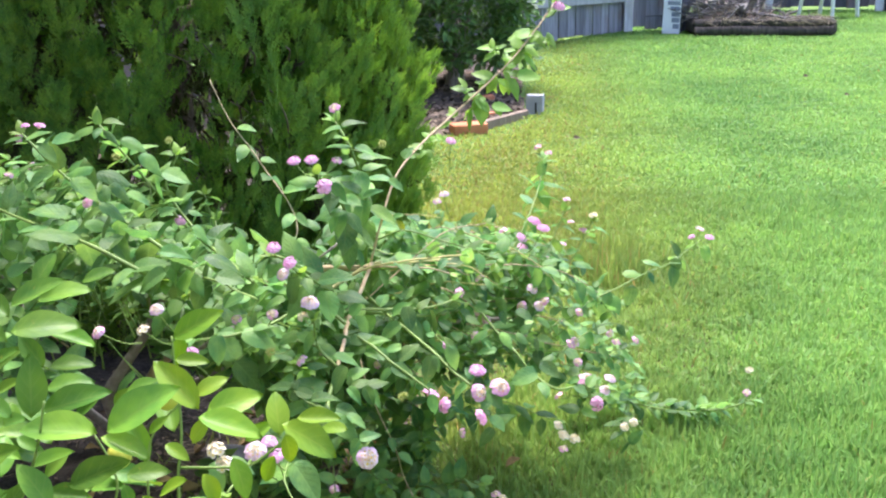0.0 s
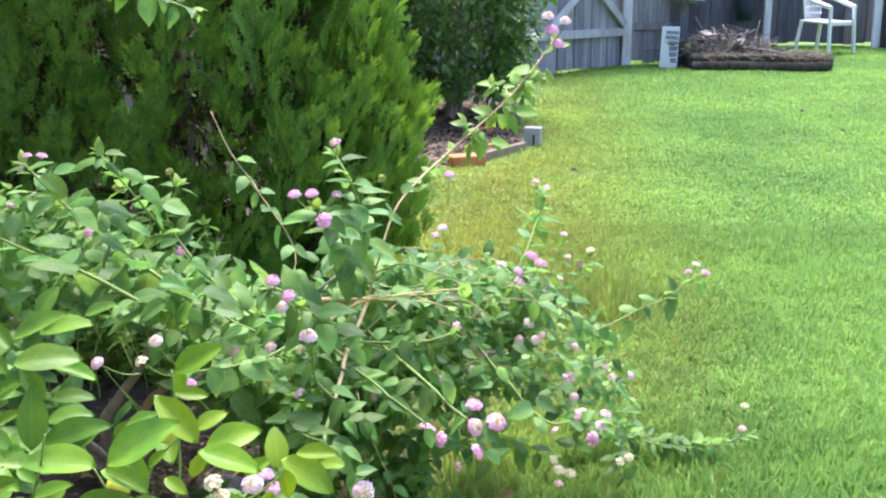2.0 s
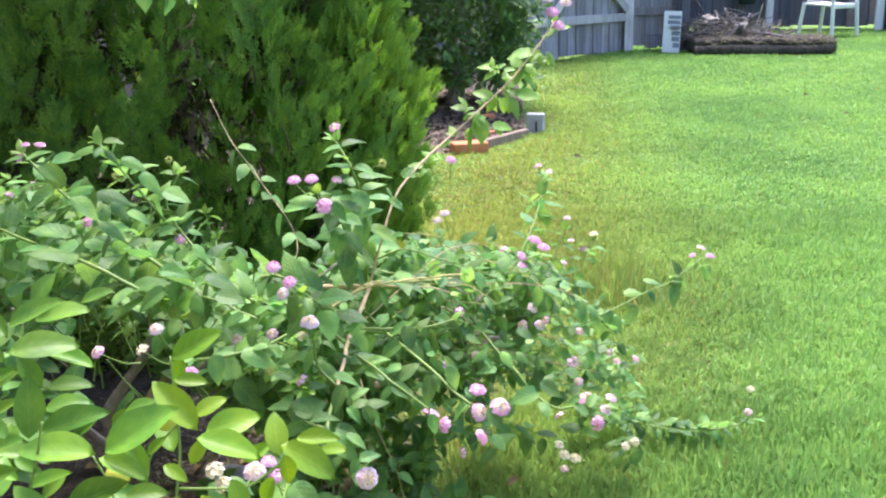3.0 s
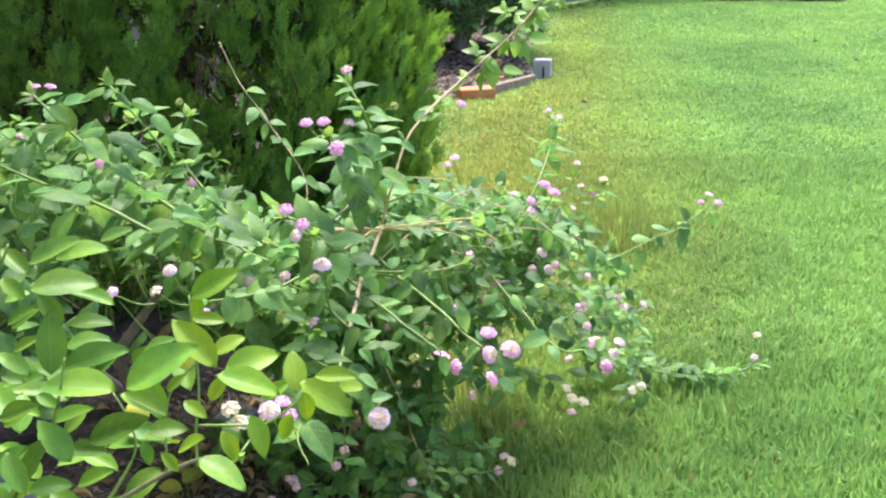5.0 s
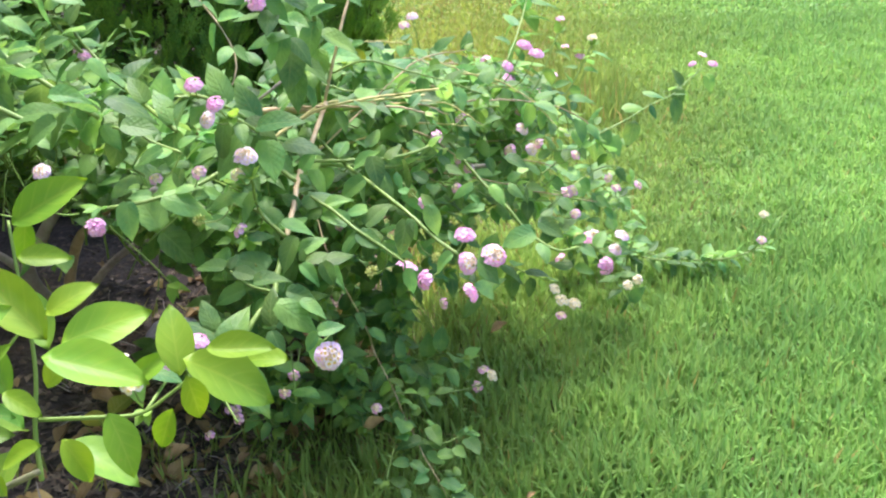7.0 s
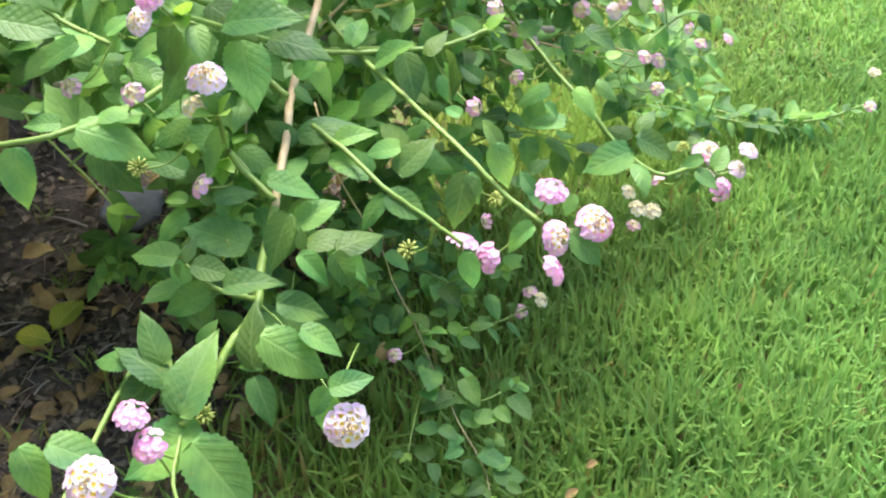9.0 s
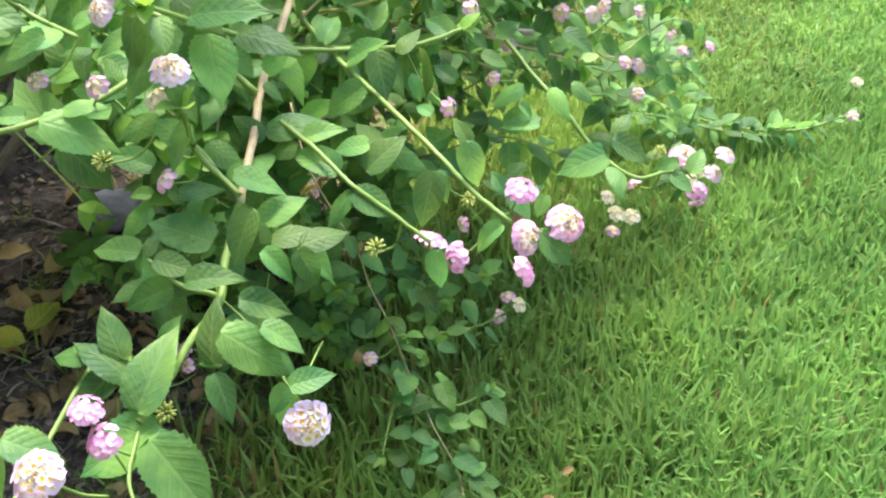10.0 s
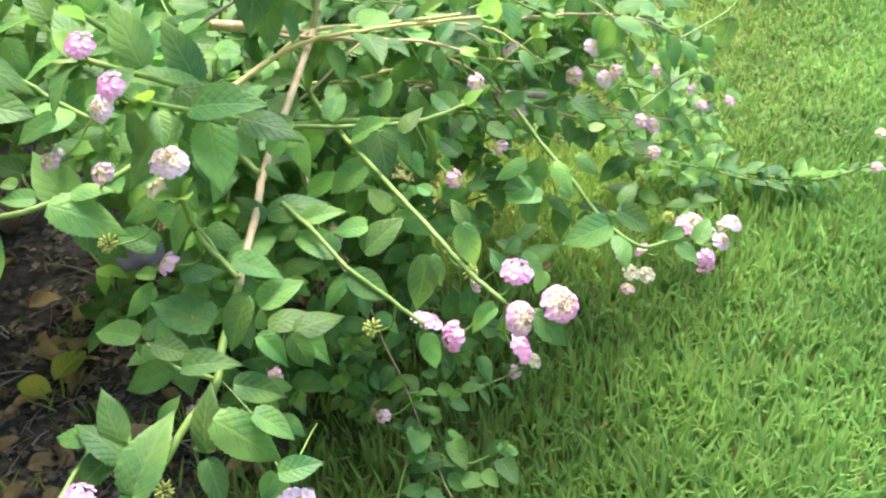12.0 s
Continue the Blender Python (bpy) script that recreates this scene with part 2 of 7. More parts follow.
terracotta = plain("terracotta", (0.50, 0.17, 0.07), (0.62, 0.26, 0.12), rough=0.85, scale=9, bump=0.4)
concrete = plain("concrete", (0.34, 0.34, 0.36), (0.48, 0.48, 0.50), rough=0.9, scale=12, bump=0.4)
white_plastic = plain("white_plastic", (0.74, 0.75, 0.76), (0.80, 0.81, 0.80), rough=0.4, scale=6, bump=0.05)
white_paint = plain("white_paint", (0.70, 0.72, 0.74), (0.80, 0.81, 0.82), rough=0.6, scale=5, bump=0.1)
grey_print = plain("grey_print", (0.16, 0.18, 0.23), (0.28, 0.31, 0.38), rough=0.7, scale=8, bump=0.0)
red_paint = plain("red_paint", (0.40, 0.06, 0.05), (0.50, 0.10, 0.08), rough=0.5, scale=8, bump=0.05)
black_metal = plain("black_metal", (0.015, 0.016, 0.02), (0.04, 0.04, 0.045), rough=0.5, scale=20, bump=0.1, metal=0.3)
dry_twig = plain("dry_twig", (0.085, 0.08, 0.078), (0.20, 0.185, 0.17), rough=0.9, scale=12, bump=0.5)
zinc = plain("zinc", (0.20, 0.23, 0.28), (0.28, 0.31, 0.36), rough=0.95, scale=14, bump=0.1, spec=0.05)
green_plastic = plain("green_plastic", (0.022, 0.034, 0.038), (0.03, 0.048, 0.05), rough=0.95, scale=8, bump=0.05)
fruit_skin = plain("fruit_skin", (0.55, 0.58, 0.06), (0.68, 0.64, 0.10), rough=0.45, scale=30, bump=0.15, fine=600)
blocker_brown = plain("blocker_brown", (0.11, 0.095, 0.08), (0.15, 0.13, 0.11), rough=0.8, scale=3, bump=0.1)
house_paint = plain("house_paint", (0.42, 0.40, 0.36), (0.48, 0.46, 0.42), rough=0.8, scale=3, bump=0.1)


def wood(name, a, b, c):
    """Weathered boards: grain along each board's height, with damp stains."""
    n = Nodes(name)
    pos = n.node("TexCoord").outputs["Object"]
    shift = n.node("VectorMath")
    shift.operation = "ADD"
    n.put(shift.inputs[0], pos)
    n.put(shift.inputs[1], n.node("CombineXYZ", X=n.math("MULTIPLY", n.node("ObjectInfo").outputs["Random"], 37.0), Y=0.0,
                                  Z=n.math("MULTIPLY", n.node("ObjectInfo").outputs["Random"], 11.0)).outputs[0])
    mp = n.node("Mapping", Vector=shift.outputs[0], Scale=(38, 38, 2.2))
    grain = n.noise(1.0, 5.0, mp.outputs[0], 0.65)
    stain = n.noise(2.4, 3.0, shift.outputs[0])
    r = n.node("ObjectInfo").outputs["Random"]
    col = n.mix(n.ramp(grain, 0.3, 0.7), a, b)
    col = n.mix(n.math("MULTIPLY", n.ramp(stain, 0.45, 0.75), 0.7), col, c)
    hsv = n.node("HueSaturation", Color=col, Value=n.math("ADD", 0.7, n.math("MULTIPLY", r, 0.6)))
    p = n.node("BsdfPrincipled", Base_Color=hsv.outputs[0], Roughness=0.85, Specular_IOR_Level=0.2, Normal=n.bump(grain, 0.5, 0.004))
    return n.done(p.outputs[0])


grey_board = wood("grey_board", (0.20, 0.20, 0.22), (0.36, 0.36, 0.385), (0.27, 0.20, 0.16))
pale_board = wood("pale_board", (0.44, 0.43, 0.44), (0.60, 0.59, 0.60), (0.34, 0.31, 0.29))
# darker copy of grey_board, carrying the back fence's shade; also the feeder's dark wood
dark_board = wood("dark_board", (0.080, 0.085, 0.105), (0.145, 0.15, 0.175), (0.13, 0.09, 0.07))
brown_timber = wood("brown_timber", (0.036, 0.032, 0.030), (0.095, 0.080, 0.066), (0.05, 0.04, 0.03))
tan_board = wood("tan_board", (0.17, 0.13, 0.09), (0.28, 0.22, 0.16), (0.18, 0.13, 0.10))


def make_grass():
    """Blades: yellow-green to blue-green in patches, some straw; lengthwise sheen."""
    n = Nodes("grass")
    r = n.random()
    patch = n.noise(0.9, 3.0, n.world_pos())
    small = n.noise(9.0, 3.0, n.world_pos())
    f = n.math("ADD", n.math("MULTIPLY", n.ramp(patch, 0.32, 0.68), 0.62), n.math("MULTIPLY", n.ramp(small, 0.3, 0.7), 0.38))
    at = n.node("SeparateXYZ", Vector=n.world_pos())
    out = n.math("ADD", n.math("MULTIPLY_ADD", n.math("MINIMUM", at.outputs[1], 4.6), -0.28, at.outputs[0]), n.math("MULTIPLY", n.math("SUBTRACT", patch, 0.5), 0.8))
    # drier, yellower grass by the bed, its spread also imitating sun and shade
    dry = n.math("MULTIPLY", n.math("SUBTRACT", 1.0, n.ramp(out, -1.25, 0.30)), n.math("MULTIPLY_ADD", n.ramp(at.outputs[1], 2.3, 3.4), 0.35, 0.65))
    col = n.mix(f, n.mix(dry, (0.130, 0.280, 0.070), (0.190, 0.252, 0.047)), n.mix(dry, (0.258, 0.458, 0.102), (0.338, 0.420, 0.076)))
    hsv = n.node("HueSaturation", Color=col, Hue=n.math("ADD", 0.487, n.math("MULTIPLY", r, 0.026)),
                 Value=n.math("ADD", 0.84, n.math("MULTIPLY", n.math("FRACT", n.math("MULTIPLY", r, 5.7)), 0.32)))
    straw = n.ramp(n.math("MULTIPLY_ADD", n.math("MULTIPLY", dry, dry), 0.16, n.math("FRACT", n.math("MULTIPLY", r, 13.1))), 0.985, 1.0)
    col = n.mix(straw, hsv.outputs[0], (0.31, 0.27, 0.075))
    p = n.node("BsdfPrincipled", Base_Color=col, Roughness=0.5, Specular_IOR_Level=0.2)
    t = n.node("BsdfTranslucent", Color=n.node("HueSaturation", Color=col, Hue=0.485, Value=1.4).outputs[0])
    m = n.node("MixShader", Fac=0.35)
    n.put(m.inputs[1], p.outputs[0])
    n.put(m.inputs[2], t.outputs[0])
    return n.done(m.outputs[0])


def make_soil():
    n = Nodes("soil")
    w = n.world_pos()
    a = n.noise(7.0, 5.0, w, 0.7)
    b = n.noise(70.0, 4.0, w, 0.7)
    f = n.math("ADD", n.math("MULTIPLY", a, 0.5), n.math("MULTIPLY", b, 0.5))
    col = n.mix(n.ramp(f, 0.35, 0.65), (0.030, 0.026, 0.023), (0.115, 0.095, 0.078))
    p = n.node("BsdfPrincipled", Base_Color=col, Roughness=0.95, Specular_IOR_Level=0.15, Normal=n.bump(f, 0.9, 0.02))
    return n.done(p.outputs[0])


def make_lawn_floor():
    """The thatch between the blades."""
    n = Nodes("lawn_thatch")
    w = n.world_pos()
    a = n.noise(3.0, 4.0, w)
    b = n.noise(90.0, 4.0, w, 0.7)
    col = n.mix(n.ramp(a, 0.3, 0.7), (0.085, 0.155, 0.034), (0.135, 0.235, 0.050))
    at = n.node("SeparateXYZ", Vector=w)
    bare = n.math("SUBTRACT", 1.0, n.math("MAXIMUM", n.ramp(at.outputs[1], 3.0, 6.0), n.ramp(at.outputs[0], 0.7, 1.5)))
    col = n.mix(n.math("MULTIPLY", n.ramp(b, 0.42, 0.56), bare), col, (0.125, 0.084, 0.045))
    p = n.node("BsdfPrincipled", Base_Color=col, Roughness=0.9, Specular_IOR_Level=0.1, Normal=n.bump(b, 0.8, 0.01))
    return n.done(p.outputs[0])


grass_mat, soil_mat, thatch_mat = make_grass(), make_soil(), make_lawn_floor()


# ---- ground ----
def ground_z(y):
    """The lawn rises gently towards the fence."""
    return 0.0275 * max(0.0, min(y, 18.0) - 3.0)


BED = [(-6, -0.28), (1.2, -0.28), (1.9, -0.30), (2.25, -0.20), (2.7, -0.02), (3.3, 0.02), (4.0, -0.15), (5.0, -0.30), (6.2, -0.34), (6.95, -0.22), (7.15, 0.02), (7.8, 0.34),
       (8.6, 0.30), (10.5, 0.35), (12.2, 0.6)]


def bed_edge(y):
    """Where the planted bed ends and the lawn begins."""
    for (y0, x0), (y1, x1) in zip(BED, BED[1:]):
        if y <= y1:
            return x0 + (x1 - x0) * max(0.0, (y - y0) / (y1 - y0))
    return BED[-1][1]


def sheet(xs, ys, height):
    nx, ny = len(xs), len(ys)
    v = [(x, y, height(x, y)) for y in ys for x in xs]
    t = []
    for j in range(ny - 1):
        for i in range(nx - 1):
            a = j * nx + i
            t += [(a, a + 1, a + 1 + nx), (a, a + 1 + nx, a + nx)]
    return np.array(v, np.float32), np.array(t, np.int32), np.array([(p[0], p[1]) for p in v], np.float32)


axis_x = [-120, -60, -30, -15] + [-8 + 0.25 * i for i in range(72)] + [14, 30, 60, 120]
axis_y = [-60, -20, -6] + [-2 + 0.25 * i for i in range(84)] + [24, 40, 80, 160]
ground = put("ground", sheet(axis_x, axis_y, lambda x, y: ground_z(y) - 0.008 + 0.012 * noise.noise((x * 1.1, y * 1.1, 0))), thatch_mat)
tagged(ground, "green lawn ground rising gently to the fence", "lawn", kind="structure")


def bed_height(u, y):
    x = bed_edge(y) - u
    lift = 0.03 * min(1.0, u / 0.25) - 0.016
    return x, ground_z(y) + lift + 0.02 * min(1, u / 0.2) * noise.noise((x * 5, y * 5, 3)) + 0.008 * noise.noise((x * 23, y * 23, 5))


us = [0, 0.02, 0.05] + [0.09 + 0.045 * i for i in range(24)] + [1.3, 1.6, 2.0, 2.6, 3.4, 4.5]
bys = [0.5 + 0.05 * i for i in range(70)] + [4.1 + 0.15 * i for i in range(55)]
bv, bt = [], []
for y in bys:
    for u in us:
        x, z = bed_height(u + (0.04 * noise.noise((y * 4, 1, 2)) if u < 0.1 else 0), y)
        bv.append((x, y, z))
for j in range(len(bys) - 1):
    for i in range(len(us) - 1):
        a = j * len(us) + i
        bt += [(a, a + len(us) + 1, a + 1), (a, a + len(us), a + len(us) + 1)]
bed = put("planting_bed", (np.array(bv), np.array(bt), np.array([(p[0], p[1]) for p in bv])), soil_mat)
tagged(bed, "dark bare soil planting bed with crumbly surface", "soil", kind="structure")


def grass_patch(name, x0, x1, y0, y1, count, length, width, seed, label, bend=0.7):
    """Blades scattered over a stretch of lawn, bent and leaning; one mesh."""
    rng = np.random.default_rng(seed)
    x, y = rng.uniform(x0, x1, count), rng.uniform(y0, y1, count)
    edge = np.interp(y, [b[0] for b in BED], [b[1] for b in BED])
    keep = (x > edge + rng.normal(0.02, 0.05, count)) & (rng.uniform(0, 1, count) < np.clip(0.15 + (x - edge) / 0.62, 0, 1))
    x, y = x[keep], y[keep]
    n = len(x)
    tuft = np.array([noise.noise((a * 3.0, b * 3.0, 7.0)) + 0.6 * noise.noise((a * 9.0, b * 9.0, 2.0)) for a, b in zip(x, y)])
    z = 0.0275 * np.maximum(0, np.minimum(y, 18) - 3) - 0.006
    turn = rng.uniform(0, 2 * np.pi, n)
    lean = np.clip(rng.normal(bend, 0.34, n), 0.04, 1.4)
    ln = length * rng.uniform(0.55, 1.35, n) * (1 + 0.5 * tuft)
    wd = width * rng.uniform(0.6, 1.3, n)
    d = np.stack([np.cos(turn), np.sin(turn), np.zeros(n)], 1)
    s = np.stack([-np.sin(turn + rng.normal(0, 0.6, n)), np.cos(turn), np.zeros(n)], 1)
    root = np.stack([x, y, z], 1)
    up = np.array([0, 0, 1.0])
    mid = root + (d * np.sin(lean * 0.55)[:, None] + up * np.cos(lean * 0.55)[:, None]) * (ln * 0.5)[:, None]
    tip = mid + (d * np.sin(lean * 1.25)[:, None] + up * np.cos(lean * 1.25)[:, None]) * (ln * 0.5)[:, None]
    w = (s * wd[:, None]) / 2
    v = np.stack([root - w * 0.8, root + w * 0.8, mid - w, mid + w, tip], 1).reshape(-1, 3)
    t = np.array([(0, 1, 3), (0, 3, 2), (2, 3, 4)])[None] + (np.arange(n) * 5)[:, None, None]
    uv = np.tile(np.array([(0, 0), (1, 0), (0, 0.5), (1, 0.5), (0.5, 1)], np.float32), (n, 1))
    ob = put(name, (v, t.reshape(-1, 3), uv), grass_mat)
    return tagged(ob, label, "grass", kind="stuff")


grass_patch("grass", -0.35, 1.35, 1.7, 3.3, 64000, 0.054, 0.0056, 1, "bright green lawn grass with broad soft blades", 0.48)
grass_patch("grass", 0.44, 0.74, 4.15, 4.65, 900, 0.10, 0.0060, 9, "tuft of taller lawn grass beside the shrub", 0.30)
grass_patch("grass", -0.3, 2.1, 3.3, 5.6, 96000, 0.038, 0.0054, 2, "bright green lawn grass, open and sunlit", 0.72)
grass_patch("grass", -0.4, 3.4, 5.6, 9.5, 120000, 0.026, 0.0095, 3, "bright green lawn grass further down the yard", 0.85)
grass_patch("grass", 0.3, 6.4, 9.5, 15.2, 110000, 0.024, 0.0150, 4, "green lawn grass running up to the fence", 0.85)
grass_patch("grass", -0.2, 6.0, -1.9, 1.7, 42000, 0.05, 0.016, 5, "green lawn grass near the house wall")
grass_patch("grass", 1.35, 6.5, 1.7, 3.3, 22000, 0.05, 0.016, 6, "green lawn grass on the open side")
grass_patch("grass", 2.1, 6.5, 3.3, 5.6, 26000, 0.05, 0.016, 7, "green lawn grass on the open side")
grass_patch("grass", 3.4, 8.5, 5.6, 9.5, 45000, 0.05, 0.018, 8, "green lawn grass on the open side")


# ---- lantana shrub ----
def ovate(s):
    """A broad base and a pointed tip."""
    return 0.0 if s <= 0 or s >= 1 else math.sin(math.pi * s ** 0.70) ** (0.52 + 0.62 * s * s)


def ellip(s):
    return 0.0 if s <= 0 or s >= 1 else math.sin(math.pi * s ** 0.9) ** 0.8


lantana_fine = [blade(ovate, 12, w, f, d, 0.04, 4, q) for w, f, d, q in ((0.58, 0.14, 0.25, 0.014), (0.54, -0.12, 0.45, 0.018), (0.62, 0.08, 0.12, 0.012))]
lantana_near = [blade(ovate, 26, w, f, d, 0.036, 8, q, 0.017) for w, f, d, q in ((0.58, 0.12, 0.24, 0.012), (0.55, -0.06, 0.42, 0.016), (0.62, 0.08, 0.14, 0.012), (0.54, 0.20, 0.50, 0.02))]
young_fine = [blade(ovate, 9, w, f, d, 0.04, 4, 0.012) for w, f, d in ((0.58, 0.14, 0.25), (0.54, -0.12, 0.45), (0.62, 0.08, 0.12))]
lantana_rough = [blade(ovate, 6, 0.57, f, d, 0.0, 4) for f, d in ((0.14, 0.2), (-0.08, 0.4))]
lantana = thing("lantana_shrub", "sprawling lantana shrub with pink and cream flower heads", "shrub", (-0.55, 2.85, 0.0))
HOME = Matrix.Translation((0.55, -2.85, 0.0))
leaf_spots, young_spots, stem_spots = [], [], []


def stem_part(pts, r0, r1, material, parent=None, name="stem", label="", sides=6, knots=0.0):
    home = Vector((0.55, -2.85, 0.0)) if parent is None else -parent.location
    v, t, uv = tube(pts, r0, r1, sides, knots)
    return put(name, (v + np.array(home), t, uv), material, parent or lantana, label)


def shoot(ctrl, r0=0.0035, r1=0.0018, leaf=0.055, step=0.042, seed=0, material=None, bare=0.0, label="", tip=True, roll=None, sparse=1.0, lift=0.0, young=False, face=0.15):
    """A stem with leaves in opposite pairs, each pair crosswise to the last, smaller towards the tip."""
    rng = random.Random(seed)
    pts = curve_points(ctrl, 7)
    for p in pts[1:-1]:
        p += Vector((rng.uniform(-1, 1), rng.uniform(-1, 1), rng.uniform(-1, 1))) * (0.0003 if seed < 100 else 0.0012)
    stem_part(pts, r0, r1, material or green_stem, label=label)
    stem_spots.extend(pts)
    run, total = 0.0, sum((b - a).length for a, b in zip(pts, pts[1:]))
    turn = rng.uniform(0, math.pi) if roll is None else roll
    nxt = max(bare * total, 0.01)
    for a, b in zip(pts, pts[1:]):
        seg = (b - a).length
        while nxt <= run + seg:
            p = a + (b - a) * ((nxt - run) / seg)
            way = (b - a).normalized()
            near = nxt / total
            size = leaf * rng.uniform(0.75, 1.2) * (1.0 if near < 0.75 else 1.0 - 1.6 * (near - 0.75))
            side = way.orthogonal().normalized()
            axis = Matrix.Rotation(turn, 3, way) @ side
            for k in (1, -1):
                if rng.random() > sparse:
                    continue
                out = axis * k
                d = out * 0.85 + way * rng.uniform(0.25, 0.6) + Vector((rng.uniform(-.2, .2), rng.uniform(-.2, .2), rng.uniform(-0.65, 0.08) + lift))
                if d.z > 0.5:
                    d.z = 0.5
                d.normalize()
                up = Vector((rng.uniform(-.3, .3), rng.uniform(face - 0.6, face), 1.0)) + way * 0.25
                (young_spots if young else leaf_spots).append((p + d * 0.006, d, up, size * rng.uniform(0.85, 1.12), rng.randrange(6)))
            turn += math.pi / 2 + rng.uniform(-0.3, 0.3)
            nxt += step * rng.uniform(0.8, 1.25) * (1.0 if near < 0.7 else 0.65)
        run += seg
    if tip:
        way = (pts[-1] - pts[-2]).normalized()
        for k in range(4):
            w = k * math.pi / 2 + turn
            d = (way * 0.8 + (Matrix.Rotation(w, 3, way) @ way.orthogonal().normalized()) * 0.6).normalized()
            young_spots.append((pts[-1], d, Vector((0, -0.2, 1)), leaf * rng.uniform(0.35, 0.55), rng.randrange(6)))
    return pts


def hero_leaves(pairs):
    """Large leaves of the leaning stems, from base to tip."""
    for a, b in pairs:
        a, b = Vector(a), Vector(b)
        up = Vector((hero_rng.uniform(-.3, .4), hero_rng.uniform(-.75, -.2), 1.0))
        leaf_spots.append((a, b - a, up, (b - a).length * 1.06, hero_rng.randrange(6)))


def young_leaves(pairs):
    """Pale leaves of the long arching shoot, from base to tip."""
    for a, b in pairs:
        a, b = Vector(a), Vector(b)
        up = Vector((hero_rng.uniform(-.4, .4), hero_rng.uniform(-.9, -.3), 1.0))
        young_spots.append((a, b - a, up, (b - a).length * 0.95, hero_rng.randrange(6)))
        for k in range(2):
            d = Matrix.Rotation(hero_rng.uniform(0.9, 2.6) * hero_rng.choice((1, -1)), 3, Vector((0, -0.6, 1))) @ (b - a)
            young_spots.append((a + (b - a) * hero_rng.uniform(-.2, .2) + Vector((0, 0.012 * k, -0.004)), d, up, (b - a).length * hero_rng.uniform(0.45, 0.75), hero_rng.randrange(6)))


hero_rng = random.Random(61)
hero_leaves([
    ((-0.019, 1.730, 0.567), (-0.069, 1.708, 0.545)),
    ((-0.023, 1.717, 0.567), (0.017, 1.692, 0.527)),
    ((-0.033, 1.733, 0.573), (-0.018, 1.763, 0.616)),
    ((-0.111, 1.707, 0.574), (-0.073, 1.703, 0.561)),
    ((-0.129, 1.706, 0.572), (-0.109, 1.689, 0.543)),
    ((-0.058, 1.779, 0.569), (-0.087, 1.758, 0.552)),
    ((-0.055, 1.782, 0.574), (-0.069, 1.795, 0.605)),
    ((-0.077, 1.782, 0.575), (-0.107, 1.792, 0.577)),
    ((-0.079, 1.785, 0.569), (-0.060, 1.788, 0.580)),
    ((-0.041, 1.820, 0.558), (-0.031, 1.828, 0.575)),
    ((-0.048, 1.832, 0.626), (-0.085, 1.844, 0.627)),
    ((-0.044, 1.831, 0.625), (-0.039, 1.842, 0.639)),
    ((-0.047, 1.830, 0.623), (-0.053, 1.828, 0.609)),
    ((-0.039, 1.830, 0.623), (-0.011, 1.827, 0.617)),
])
hero_leaves([
    ((-0.027, 1.827, 0.602), (-0.064, 1.822, 0.590)),
    ((-0.015, 1.813, 0.616), (0.020, 1.816, 0.628)),
    ((0.030, 1.844, 0.657), (0.013, 1.824, 0.625)),
    ((-0.009, 1.878, 0.604), (-0.059, 1.894, 0.615)),
    ((-0.060, 1.909, 0.614), (-0.089, 1.899, 0.599)),
    ((-0.036, 1.898, 0.633), (-0.007, 1.910, 0.639)),
    ((-0.060, 1.914, 0.621), (-0.081, 1.920, 0.623)),
    ((0.012, 1.759, 0.591), (0.007, 1.777, 0.627)),
    ((0.018, 1.765, 0.615), (0.063, 1.756, 0.592)),
    ((0.042, 1.775, 0.612), (0.071, 1.770, 0.599)),
    ((0.016, 1.768, 0.586), (0.001, 1.766, 0.588)),
    ((0.012, 1.757, 0.587), (0.028, 1.735, 0.569)),
    ((0.021, 1.808, 0.607), (0.057, 1.812, 0.598)),
    ((0.064, 1.738, 0.594), (0.091, 1.744, 0.601)),
])
hero_leaves([
    ((0.064, 1.738, 0.594), (0.050, 1.731, 0.576)),
    ((0.064, 1.744, 0.584), (0.058, 1.733, 0.556)),
    ((0.025, 1.880, 0.622), (0.056, 1.896, 0.635)),
    ((0.007, 1.890, 0.654), (0.044, 1.894, 0.644)),
    ((0.037, 1.856, 0.622), (0.069, 1.864, 0.634)),
    ((0.059, 1.846, 0.625), (0.089, 1.862, 0.635)),
    ((0.033, 1.844, 0.623), (0.056, 1.834, 0.608)),
    ((0.058, 1.837, 0.629), (0.074, 1.829, 0.603)),
    ((0.051, 1.863, 0.615), (0.085, 1.859, 0.595)),
    ((0.035, 1.846, 0.626), (0.036, 1.849, 0.640)),
    ((0.019, 1.961, 0.650), (0.060, 1.967, 0.667)),
    ((0.050, 1.950, 0.651), (0.077, 1.955, 0.664)),
    ((0.046, 1.945, 0.644), (0.018, 1.955, 0.642)),
    ((0.079, 1.928, 0.636), (0.043, 1.939, 0.653)),
])
